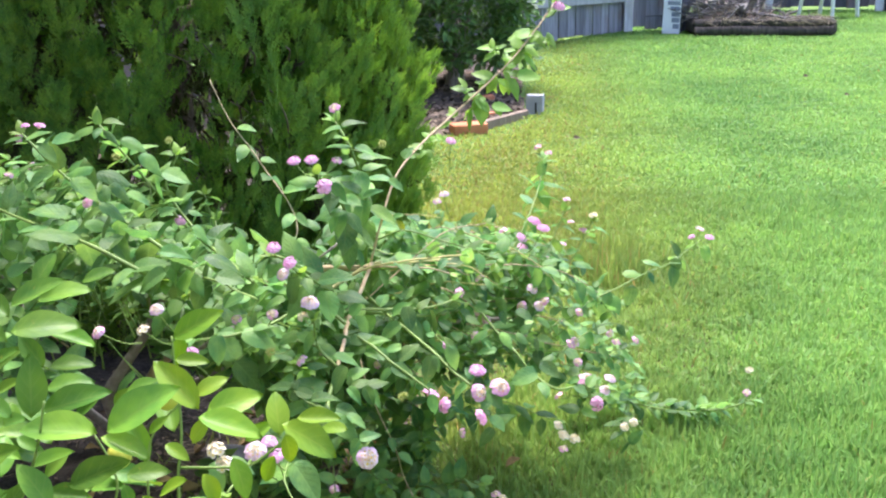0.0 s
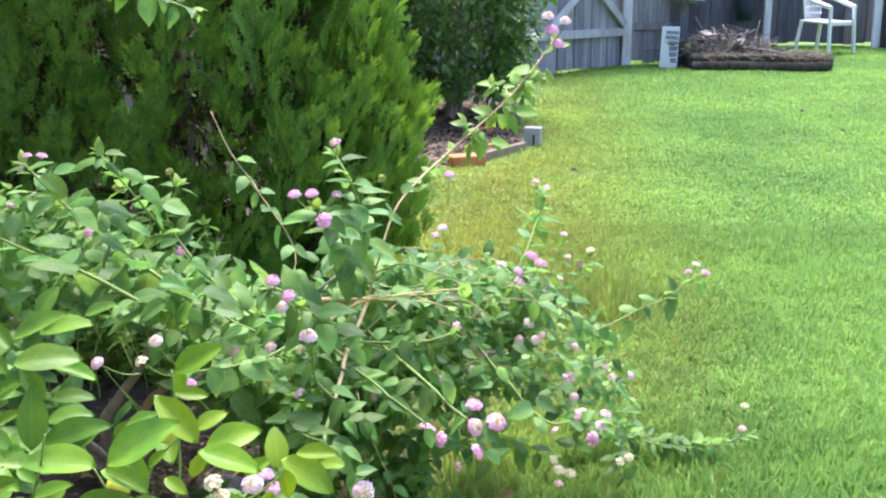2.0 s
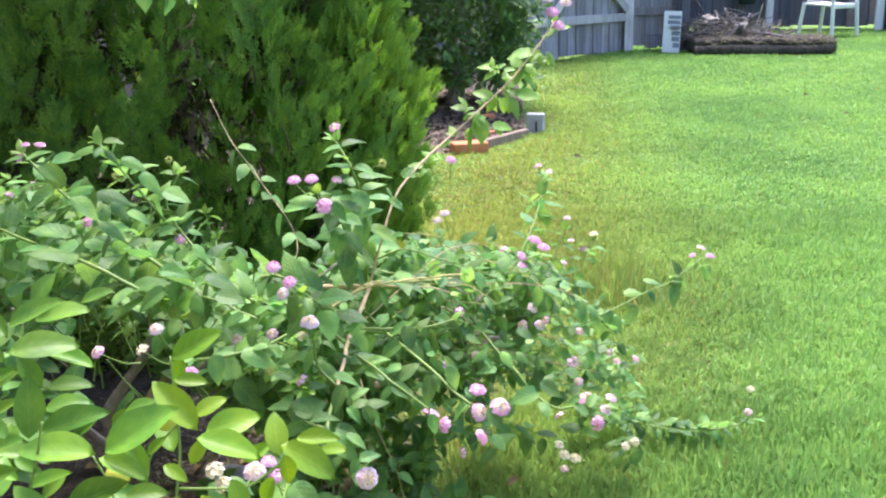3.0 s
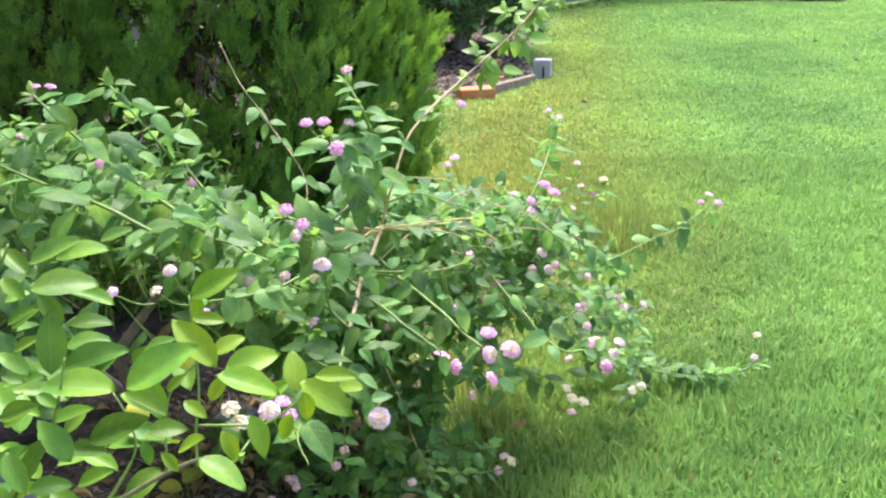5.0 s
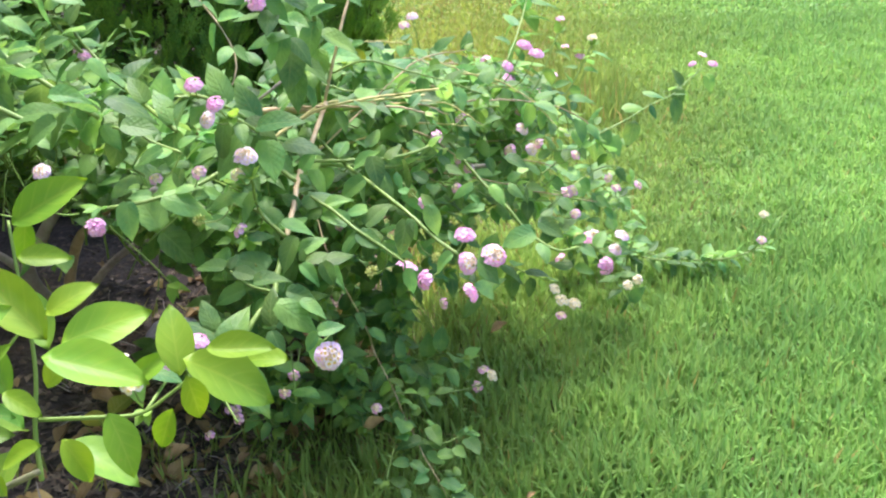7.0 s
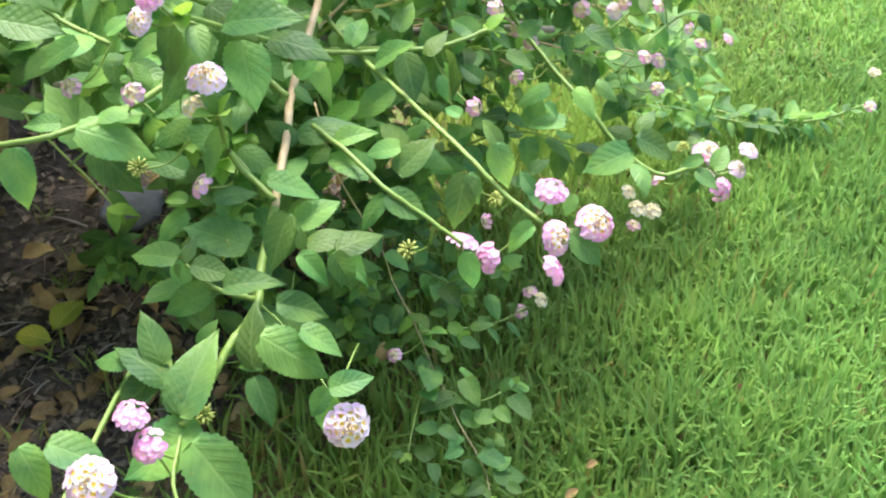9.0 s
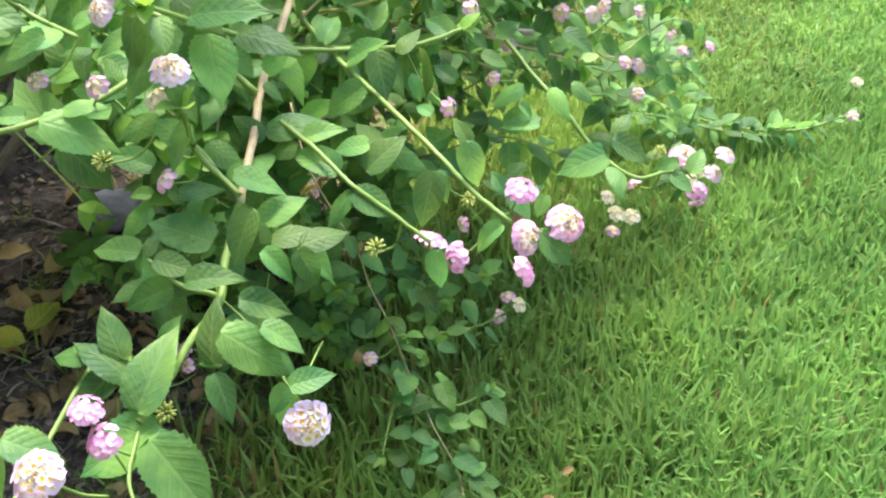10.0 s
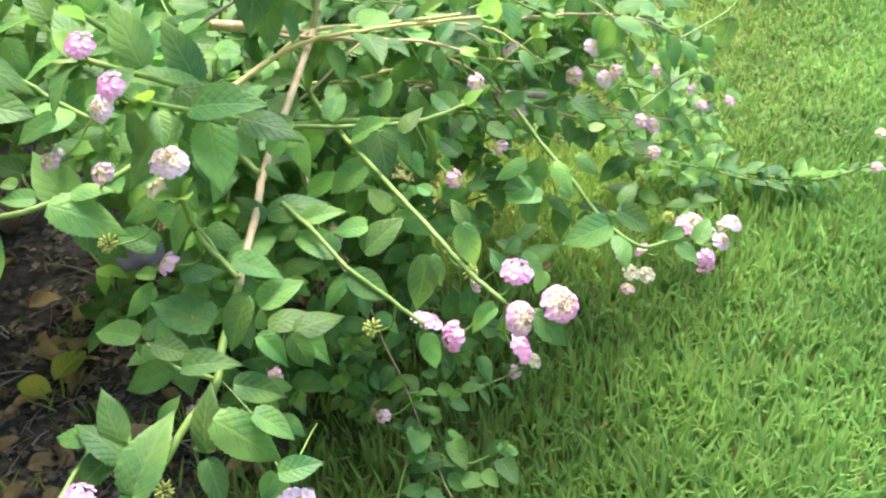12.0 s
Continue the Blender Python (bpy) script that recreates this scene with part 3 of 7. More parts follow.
hero_leaves([
    ((0.099, 1.958, 0.643), (0.071, 1.958, 0.638)),
    ((0.096, 1.946, 0.626), (0.123, 1.961, 0.651)),
    ((0.091, 1.903, 0.634), (0.067, 1.891, 0.617)),
    ((0.091, 1.903, 0.635), (0.121, 1.893, 0.622)),
    ((0.149, 1.913, 0.647), (0.141, 1.889, 0.616)),
    ((0.151, 1.913, 0.647), (0.162, 1.903, 0.628)),
    ((0.097, 2.055, 0.676), (0.108, 2.035, 0.643)),
    ((0.089, 2.038, 0.652), (0.054, 2.032, 0.630)),
    ((0.115, 2.072, 0.665), (0.127, 2.091, 0.685)),
    ((0.048, 2.103, 0.659), (0.057, 2.129, 0.681)),
    ((0.089, 2.111, 0.669), (0.099, 2.134, 0.688)),
    ((0.158, 2.137, 0.652), (0.133, 2.160, 0.668)),
    ((0.172, 1.961, 0.645), (0.183, 1.945, 0.614)),
    ((0.175, 1.978, 0.633), (0.164, 1.984, 0.652)),
])
hero_leaves([
    ((0.201, 1.909, 0.604), (0.176, 1.905, 0.587)),
    ((0.229, 1.923, 0.588), (0.258, 1.917, 0.563)),
    ((0.152, 1.880, 0.600), (0.153, 1.870, 0.572)),
    ((0.310, 2.152, 0.528), (0.263, 2.141, 0.512)),
    ((0.313, 2.159, 0.539), (0.353, 2.154, 0.521)),
    ((0.320, 2.196, 0.521), (0.334, 2.208, 0.544)),
    ((0.383, 2.166, 0.511), (0.361, 2.168, 0.503)),
    ((0.397, 2.176, 0.491), (0.412, 2.194, 0.511)),
    ((0.374, 2.159, 0.501), (0.397, 2.147, 0.489)),
    ((0.272, 2.303, 0.587), (0.306, 2.287, 0.575)),
    ((0.225, 2.131, 0.606), (0.192, 2.131, 0.595)),
    ((0.240, 2.112, 0.579), (0.204, 2.122, 0.577)),
    ((0.248, 2.132, 0.606), (0.269, 2.113, 0.590)),
    ((0.272, 2.180, 0.586), (0.300, 2.179, 0.573)),
])
hero_leaves([
    ((-0.154, 2.009, 0.707), (-0.186, 1.997, 0.692)),
    ((-0.134, 2.046, 0.673), (-0.160, 2.044, 0.679)),
    ((-0.099, 2.058, 0.687), (-0.132, 2.046, 0.677)),
    ((-0.050, 2.004, 0.713), (-0.042, 1.995, 0.690)),
    ((-0.171, 1.950, 0.676), (-0.193, 1.961, 0.679)),
    ((-0.155, 1.946, 0.669), (-0.181, 1.939, 0.673)),
    ((-0.138, 1.926, 0.676), (-0.083, 1.923, 0.664)),
    ((-0.126, 1.939, 0.677), (-0.097, 1.941, 0.690)),
    ((-0.161, 1.874, 0.690), (-0.158, 1.854, 0.652)),
    ((-0.065, 1.943, 0.628), (-0.100, 1.949, 0.641)),
    ((-0.029, 1.906, 0.713), (-0.013, 1.901, 0.692)),
    ((-0.022, 1.910, 0.684), (-0.045, 1.899, 0.653)),
    ((-0.056, 1.946, 0.667), (-0.092, 1.942, 0.660)),
    ((-0.014, 2.015, 0.693), (0.006, 2.013, 0.672)),
])
hero_leaves([
    ((0.009, 2.028, 0.693), (0.032, 2.030, 0.700)),
    ((0.014, 2.014, 0.673), (0.031, 2.024, 0.698)),
    ((0.015, 1.991, 0.676), (0.032, 1.989, 0.667)),
    ((0.019, 1.958, 0.646), (-0.003, 1.961, 0.664)),
    ((-0.021, 1.937, 0.653), (0.008, 1.925, 0.642)),
    ((-0.200, 2.054, 0.686), (-0.218, 2.059, 0.694)),
    ((-0.080, 2.084, 0.689), (-0.099, 2.078, 0.677)),
    ((-0.032, 2.086, 0.689), (-0.050, 2.086, 0.699)),
    ((-0.010, 2.065, 0.694), (-0.022, 2.050, 0.685)),
    ((0.032, 2.047, 0.667), (0.013, 2.056, 0.668)),
    ((-0.051, 2.021, 0.703), (-0.068, 2.009, 0.691)),
    ((0.124, 2.071, 0.646), (0.139, 2.069, 0.626)),
    ((0.145, 2.008, 0.643), (0.131, 2.020, 0.646)),
    ((0.206, 1.990, 0.580), (0.194, 1.999, 0.596)),
])
hero_leaves([
    ((0.240, 2.008, 0.569), (0.233, 1.997, 0.554)),
    ((0.220, 2.122, 0.594), (0.236, 2.118, 0.585)),
    ((0.288, 2.240, 0.584), (0.305, 2.247, 0.587)),
    ((0.163, 2.133, 0.611), (0.142, 2.144, 0.622)),
    ((0.185, 2.194, 0.610), (0.212, 2.191, 0.600)),
    ((0.200, 2.251, 0.602), (0.225, 2.264, 0.615)),
    ((0.245, 2.252, 0.602), (0.255, 2.247, 0.580)),
])
hero_leaves([
    ((0.103, 2.281, 0.176), (0.074, 2.294, 0.176)),
    ((0.115, 2.267, 0.169), (0.132, 2.289, 0.167)),
    ((0.140, 2.288, 0.179), (0.125, 2.313, 0.184)),
    ((0.142, 2.282, 0.176), (0.167, 2.276, 0.170)),
    ((0.071, 2.255, 0.163), (0.086, 2.246, 0.158)),
    ((0.104, 2.248, 0.159), (0.106, 2.199, 0.171)),
    ((0.071, 2.274, 0.173), (0.041, 2.280, 0.173)),
    ((0.084, 2.295, 0.183), (0.068, 2.274, 0.184)),
    ((0.143, 2.242, 0.156), (0.165, 2.265, 0.144)),
    ((0.147, 2.237, 0.153), (0.162, 2.197, 0.151)),
    ((0.202, 2.223, 0.145), (0.193, 2.263, 0.147)),
    ((0.205, 2.224, 0.145), (0.229, 2.255, 0.134)),
    ((0.205, 2.218, 0.142), (0.225, 2.181, 0.145)),
    ((0.159, 2.190, 0.127), (0.195, 2.199, 0.131)),
])
hero_leaves([
    ((0.113, 2.193, 0.130), (0.095, 2.217, 0.119)),
    ((0.115, 2.181, 0.123), (0.088, 2.174, 0.126)),
    ((0.117, 2.181, 0.123), (0.141, 2.163, 0.122)),
    ((0.108, 2.145, 0.102), (0.086, 2.174, 0.106)),
    ((0.108, 2.143, 0.101), (0.116, 2.117, 0.098)),
    ((0.144, 2.161, 0.111), (0.127, 2.139, 0.116)),
    ((0.136, 2.215, 0.141), (0.096, 2.194, 0.147)),
    ((0.145, 2.143, 0.101), (0.174, 2.138, 0.089)),
    ((0.181, 2.131, 0.093), (0.223, 2.142, 0.083)),
    ((0.184, 2.137, 0.096), (0.203, 2.160, 0.101)),
    ((0.193, 2.161, 0.110), (0.185, 2.177, 0.121)),
    ((0.147, 2.113, 0.083), (0.129, 2.129, 0.077)),
    ((0.198, 2.123, 0.088), (0.216, 2.111, 0.087)),
    ((0.165, 2.203, 0.134), (0.145, 2.218, 0.137)),
])
hero_leaves([
    ((0.186, 2.205, 0.135), (0.203, 2.183, 0.131)),
    ((0.120, 2.310, 0.190), (0.101, 2.333, 0.187)),
    ((0.081, 2.355, 0.190), (0.067, 2.381, 0.186)),
    ((0.110, 2.381, 0.190), (0.094, 2.395, 0.187)),
    ((0.118, 2.375, 0.190), (0.137, 2.337, 0.192)),
    ((0.177, 2.358, 0.190), (0.189, 2.325, 0.185)),
    ((0.062, 2.308, 0.190), (0.043, 2.331, 0.187)),
    ((0.064, 2.404, 0.190), (0.076, 2.417, 0.197)),
    ((0.017, 2.416, 0.190), (0.028, 2.400, 0.179)),
    ((0.128, 2.255, 0.162), (0.116, 2.280, 0.164)),
    ((0.153, 2.223, 0.145), (0.138, 2.242, 0.151)),
    ((0.171, 2.168, 0.114), (0.188, 2.165, 0.110)),
    ((0.119, 2.108, 0.080), (0.104, 2.121, 0.073)),
    ((0.179, 2.110, 0.080), (0.167, 2.118, 0.087)),
])
hero_leaves([
    ((-0.428, 2.159, 0.947), (-0.472, 2.151, 0.944)),
    ((-0.420, 2.157, 0.952), (-0.421, 2.160, 0.977)),
    ((-0.410, 2.153, 0.957), (-0.377, 2.157, 0.960)),
    ((-0.408, 2.148, 0.944), (-0.381, 2.150, 0.929)),
    ((-0.373, 2.129, 0.935), (-0.331, 2.123, 0.926)),
    ((-0.333, 2.103, 0.914), (-0.297, 2.096, 0.889)),
    ((-0.288, 2.072, 0.891), (-0.244, 2.069, 0.877)),
    ((-0.300, 2.073, 0.883), (-0.304, 2.069, 0.849)),
    ((-0.252, 2.028, 0.859), (-0.240, 2.036, 0.882)),
    ((-0.230, 2.003, 0.843), (-0.209, 2.012, 0.841)),
    ((-0.420, 2.132, 0.878), (-0.362, 2.130, 0.873)),
    ((-0.428, 2.138, 0.881), (-0.475, 2.134, 0.887)),
    ((-0.470, 2.148, 0.865), (-0.426, 2.144, 0.829)),
    ((-0.387, 2.106, 0.865), (-0.353, 2.109, 0.840)),
])
hero_leaves([
    ((-0.353, 2.081, 0.855), (-0.315, 2.080, 0.841)),
    ((-0.508, 2.172, 0.874), (-0.561, 2.157, 0.850)),
    ((-0.575, 2.215, 0.916), (-0.530, 2.218, 0.935)),
    ((-0.582, 2.219, 0.919), (-0.616, 2.217, 0.914)),
    ((-0.516, 2.191, 0.920), (-0.469, 2.192, 0.928)),
    ((-0.543, 2.200, 0.911), (-0.514, 2.200, 0.882)),
    ((-0.593, 2.169, 0.809), (-0.580, 2.186, 0.839)),
    ((-0.459, 2.105, 0.812), (-0.527, 2.098, 0.825)),
    ((-0.597, 2.174, 0.814), (-0.629, 2.170, 0.819)),
    ((-0.431, 2.085, 0.804), (-0.385, 2.094, 0.802)),
    ((-0.407, 2.095, 0.835), (-0.360, 2.097, 0.818)),
    ((-0.342, 2.041, 0.810), (-0.313, 2.056, 0.828)),
    ((-0.373, 2.045, 0.792), (-0.339, 2.035, 0.757)),
    ((-0.284, 2.026, 0.832), (-0.258, 2.026, 0.845)),
])
hero_leaves([
    ((-0.217, 1.983, 0.827), (-0.192, 1.976, 0.808)),
    ((-0.258, 1.956, 0.761), (-0.306, 1.952, 0.735)),
    ((-0.322, 1.988, 0.753), (-0.267, 1.994, 0.772)),
    ((-0.273, 1.983, 0.784), (-0.228, 1.985, 0.787)),
    ((-0.190, 1.939, 0.792), (-0.133, 1.939, 0.781)),
    ((-0.166, 1.906, 0.770), (-0.123, 1.907, 0.763)),
    ((-0.549, 2.120, 0.769), (-0.501, 2.117, 0.750)),
    ((-0.595, 2.131, 0.753), (-0.544, 2.139, 0.738)),
    ((-0.481, 2.104, 0.795), (-0.497, 2.086, 0.756)),
    ((-0.438, 2.057, 0.760), (-0.471, 2.041, 0.745)),
    ((-0.573, 2.090, 0.710), (-0.539, 2.108, 0.730)),
    ((-0.244, 1.979, 0.801), (-0.228, 1.995, 0.824)),
    ((-0.380, 2.068, 0.818), (-0.411, 2.065, 0.782)),
    ((0.005, 2.038, 0.967), (-0.025, 2.035, 0.964)),
])
hero_leaves([
    ((0.007, 2.039, 0.969), (0.040, 2.054, 0.979)),
    ((0.019, 2.030, 0.938), (-0.017, 2.041, 0.951)),
    ((0.027, 2.031, 0.939), (0.059, 2.027, 0.932)),
    ((0.038, 2.022, 0.906), (0.068, 2.035, 0.921)),
    ((0.031, 2.019, 0.897), (0.017, 2.029, 0.910)),
    ((0.008, 2.017, 0.897), (-0.031, 2.018, 0.897)),
    ((-0.032, 2.011, 0.886), (-0.073, 2.013, 0.899)),
    ((-0.008, 2.012, 0.886), (0.017, 2.005, 0.865)),
    ((0.036, 2.011, 0.872), (0.008, 2.014, 0.892)),
    ((-0.011, 1.998, 0.840), (0.014, 1.999, 0.852)),
    ((-0.001, 1.998, 0.837), (-0.009, 1.984, 0.817)),
    ((-0.079, 1.976, 0.784), (-0.069, 1.988, 0.812)),
    ((-0.077, 1.975, 0.780), (-0.105, 1.961, 0.752)),
    ((-0.083, 1.975, 0.782), (-0.116, 1.980, 0.784)),
])
hero_leaves([
    ((0.040, 2.010, 0.865), (0.067, 2.009, 0.881)),
    ((0.074, 2.025, 0.906), (0.090, 2.031, 0.894)),
    ((0.099, 2.031, 0.922), (0.114, 2.042, 0.937)),
    ((0.078, 2.020, 0.890), (0.103, 2.026, 0.875)),
])
young_leaves([
    ((0.302, 2.606, 1.064), (0.246, 2.598, 1.053)),
    ((0.329, 2.627, 1.062), (0.362, 2.626, 1.035)),
    ((0.289, 2.588, 1.037), (0.253, 2.595, 1.049)),
    ((0.284, 2.580, 1.026), (0.236, 2.568, 0.993)),
    ((0.289, 2.587, 1.032), (0.295, 2.585, 0.998)),
    ((0.230, 2.536, 1.036), (0.191, 2.540, 1.047)),
    ((0.223, 2.531, 1.039), (0.220, 2.537, 1.063)),
    ((0.234, 2.540, 1.038), (0.251, 2.543, 1.048)),
    ((0.245, 2.548, 1.031), (0.271, 2.553, 1.039)),
    ((0.224, 2.518, 0.986), (0.181, 2.523, 0.997)),
    ((0.233, 2.525, 0.983), (0.209, 2.516, 0.955)),
    ((0.246, 2.536, 0.982), (0.246, 2.532, 0.947)),
    ((0.260, 2.548, 0.980), (0.286, 2.540, 0.941)),
    ((0.270, 2.558, 0.986), (0.324, 2.557, 0.982)),
])
young_leaves([
    ((0.178, 2.472, 0.967), (0.143, 2.473, 0.975)),
    ((0.174, 2.469, 0.972), (0.162, 2.479, 0.996)),
    ((0.203, 2.491, 0.956), (0.169, 2.483, 0.959)),
    ((0.203, 2.489, 0.946), (0.205, 2.476, 0.895)),
    ((0.223, 2.503, 0.933), (0.267, 2.504, 0.926)),
    ((0.158, 2.441, 0.922), (0.144, 2.454, 0.946)),
    ((0.185, 2.469, 0.933), (0.165, 2.466, 0.892)),
    ((0.134, 2.415, 0.907), (0.151, 2.418, 0.919)),
    ((0.122, 2.400, 0.894), (0.145, 2.407, 0.880)),
    ((0.101, 2.375, 0.875), (0.068, 2.380, 0.879)),
    ((0.089, 2.359, 0.861), (0.065, 2.356, 0.869)),
    ((0.351, 2.657, 1.105), (0.382, 2.662, 1.114)),
    ((0.343, 2.650, 1.101), (0.325, 2.640, 1.090)),
    ((0.317, 2.614, 1.045), (0.305, 2.627, 1.073)),
])
young_leaves([
    ((0.193, 2.481, 0.951), (0.221, 2.480, 0.923)),
    ((0.251, 2.546, 1.003), (0.273, 2.558, 1.012)),
    ((0.262, 2.558, 1.014), (0.239, 2.566, 1.025)),
    ((0.113, 2.390, 0.890), (0.096, 2.397, 0.905)),
])

# old wood rising from the root, and the stems that carry the crown
ROOT = (-0.72, 2.95, -0.02)
stem_part(curve_points([ROOT, (-0.69, 2.74, 0.20), (-0.63, 2.70, 0.30), (-0.57, 2.66, 0.38), (-0.45, 2.55, 0.55)], 6), 0.017, 0.008, old_stem, label="thick grey old stem", sides=8, knots=0.06)
stem_part(curve_points([(-0.70, 2.90, 0.03), (-0.60, 2.78, 0.24), (-0.52, 2.70, 0.33), (-0.34, 2.52, 0.50), (-0.16, 2.38, 0.63), (0.02, 2.22, 0.69)], 6), 0.012, 0.005, woody_stem, label="tan woody stem", sides=7, knots=0.08)
stem_part(curve_points([ROOT, (-0.78, 2.70, 0.25), (-0.76, 2.50, 0.48), (-0.66, 2.34, 0.66)], 6), 0.012, 0.005, old_stem, label="thick grey old stem", knots=0.06)
stem_part(curve_points([ROOT, (-0.52, 2.86, 0.20), (-0.20, 2.72, 0.36), (0.10, 2.58, 0.46), (0.25, 2.45, 0.52)], 6), 0.010, 0.004, old_stem, knots=0.06)
stem_part(curve_points([(-0.69, 2.74, 0.20), (-0.74, 2.66, 0.30), (-0.80, 2.55, 0.36)], 5), 0.010, 0.005, old_stem)
stem_part(curve_points([(-0.50, 2.72, 0.34), (-0.42, 2.5, 0.40), (-0.30, 2.30, 0.52), (-0.2, 2.1, 0.62)], 5), 0.006, 0.004, old_stem)

# the stems that stand out
shoot([(0.02, 2.20, 0.70), (0.04, 2.209, 0.773), (0.062, 2.262, 0.845), (0.10, 2.335, 0.888), (0.152, 2.437, 0.926), (0.201, 2.49, 0.965), (0.257, 2.555, 1.012), (0.31, 2.61, 1.072), (0.345, 2.655, 1.118)], 0.0024, 0.0015, 0.036, 0.03, 11, woody_stem, 0.3, "long tan stem arching up and out", True, None, 0.35, young=True, face=-0.7)
shoot([(0.024, 2.194, 0.706), (0.013, 2.076, 0.674), (0.009, 2.006, 0.662), (0.011, 1.962, 0.651), (0.011, 1.918, 0.642), (0.011, 1.887, 0.633)], 0.0036, 0.0032, 0.058, 0.045, 12, woody_stem, 0.3, "tan stem leaning forward over the bed", False, None, 0.0)
shoot([(0.011, 1.887, 0.633), (0.005, 1.845, 0.608), (0.006, 1.813, 0.598), (-0.007, 1.784, 0.592), (-0.02, 1.755, 0.577), (-0.032, 1.73, 0.568)], 0.0034, 0.0029, 0.050, 0.040, 43, None, 0.05, "green end of the leaning stem", False, None, 0.0)
shoot([(0.02, 2.22, 0.69), (0.09, 2.29, 0.67), (0.17, 2.33, 0.66), (0.26, 2.45, 0.62)], 0.0035, 0.0022, 0.050, 0.040, 13)
shoot([(0.00, 2.11, 0.65), (0.05, 2.18, 0.62), (0.12, 2.23, 0.60), (0.17, 2.30, 0.59)], 0.0035, 0.002, 0.055, 0.042, 14)
shoot([(0.0, 2.22, 0.66), (0.02, 2.164, 0.659), (0.054, 2.108, 0.649), (0.097, 2.043, 0.642), (0.15, 1.972, 0.627), (0.177, 1.948, 0.609), (0.207, 1.926, 0.595)], 0.0027, 0.0021, 0.050, 0.046, 15, green_stem, 0.25, "pale green stem bearing a cluster of flowers", False, None, 0.1)
shoot([(0.03, 1.97, 0.655), (0.061, 1.937, 0.649), (0.089, 1.906, 0.639), (0.118, 1.895, 0.622), (0.147, 1.883, 0.605)], 0.0022, 0.0016, 0.05, 0.045, 16, None, 0.0, "", False, None, 0.0)
shoot([(0.18, 2.36, 0.60), (0.235, 2.27, 0.56), (0.27, 2.22, 0.54), (0.30, 2.195, 0.51), (0.34, 2.17, 0.49), (0.375, 2.19, 0.485), (0.40, 2.21, 0.475)], 0.0028, 0.0018, 0.045, 0.042, 17, green_stem, 0.1, "pale green stem tipped with white flowers", False, None, 0.1)
shoot([(-0.10, 2.06, 0.71), (-0.051, 2.042, 0.698), (-0.026, 2.021, 0.684), (0.008, 1.996, 0.666)], 0.0024, 0.0028, 0.055, 0.045, 18, None, 0.0, "", False, None, 0.1)
shoot([(0.004, 1.821, 0.600), (-0.022, 1.821, 0.610), (-0.043, 1.83, 0.623)], 0.0021, 0.0014, 0.035, 0.03, 19, None, 0.0, "", False, None, 0.05)
shoot([(0.01, 1.90, 0.63), (-0.02, 1.91, 0.66), (-0.02, 1.885, 0.71)], 0.0026, 0.0018, 0.055, 0.034, 20, None, 0.0, "", True, None, 0.2)
shoot([(-0.081, 1.993, 0.681), (-0.107, 1.963, 0.674), (-0.142, 1.935, 0.671), (-0.163, 1.921, 0.670), (-0.21, 1.915, 0.665)], 0.0026, 0.0022, 0.05, 0.045, 21, None, 0.0, "", True, None, 0.1)
shoot([(-0.003, 1.849, 0.579), (0.035, 1.808, 0.572), (0.061, 1.765, 0.568), (0.074, 1.82, 0.562)], 0.0009, 0.0007, 0.040, 0.036, 22, None, 0.0, "", False, None, 0.05)
shoot([(-0.033, 1.738, 0.563), (-0.03, 1.69, 0.555), (-0.01, 1.66, 0.535)], 0.0016, 0.0011, 0.05, 0.03, 23, None, 0.0, "", False, None, 0.05)
shoot([(-0.033, 1.738, 0.563), (-0.075, 1.82, 0.56), (-0.10, 1.66, 0.55)], 0.0024, 0.0018, 0.040, 0.030, 24, None, 0.0, "", True, None, 0.2)
shoot([(-0.01, 2.36, 0.66), (0.02, 2.18, 0.82), (0.01, 2.12, 0.91), (-0.02, 2.14, 0.96)], 0.0036, 0.002, 0.050, 0.036, 25, None, 0.3)
shoot([(-0.02, 2.30, 0.68), (0.00, 2.06, 0.84), (-0.03, 2.01, 0.90)], 0.0032, 0.002, 0.050, 0.036, 26, None, 0.4)
shoot([(-0.22, 2.36, 0.62), (-0.33, 2.34, 0.72), (-0.40, 2.32, 0.82), (-0.49, 2.33, 0.93)], 0.0036, 0.002, 0.056, 0.040, 27)
shoot([(-0.26, 2.10, 0.72), (-0.38, 2.14, 0.79), (-0.51, 2.22, 0.85), (-0.60, 2.26, 0.92)], 0.0036, 0.002, 0.060, 0.042, 28)
shoot([(-0.28, 1.98, 0.74), (-0.40, 2.01, 0.79), (-0.55, 2.12, 0.80), (-0.68, 2.18, 0.83)], 0.0036, 0.002, 0.062, 0.042, 29)
shoot([(-0.16, 2.10, 0.70), (-0.30, 2.30, 0.72), (-0.38, 2.36, 0.80), (-0.36, 2.38, 0.86)], 0.0034, 0.002, 0.055, 0.042, 30)
shoot([(-0.86, 2.50, 1.28), (-0.62, 2.38, 1.33), (-0.42, 2.25, 1.26), (-0.34, 2.20, 1.22), (-0.26, 2.19, 1.19)], 0.0034, 0.002, 0.056, 0.036, 31, None, 0.3, "branch hanging in from above")
stem_part(curve_points([(-0.76, 2.60, 0.40), (-0.98, 2.68, 0.75), (-0.98, 2.60, 1.10), (-0.86, 2.50, 1.28)], 6), 0.006, 0.0034, old_stem)
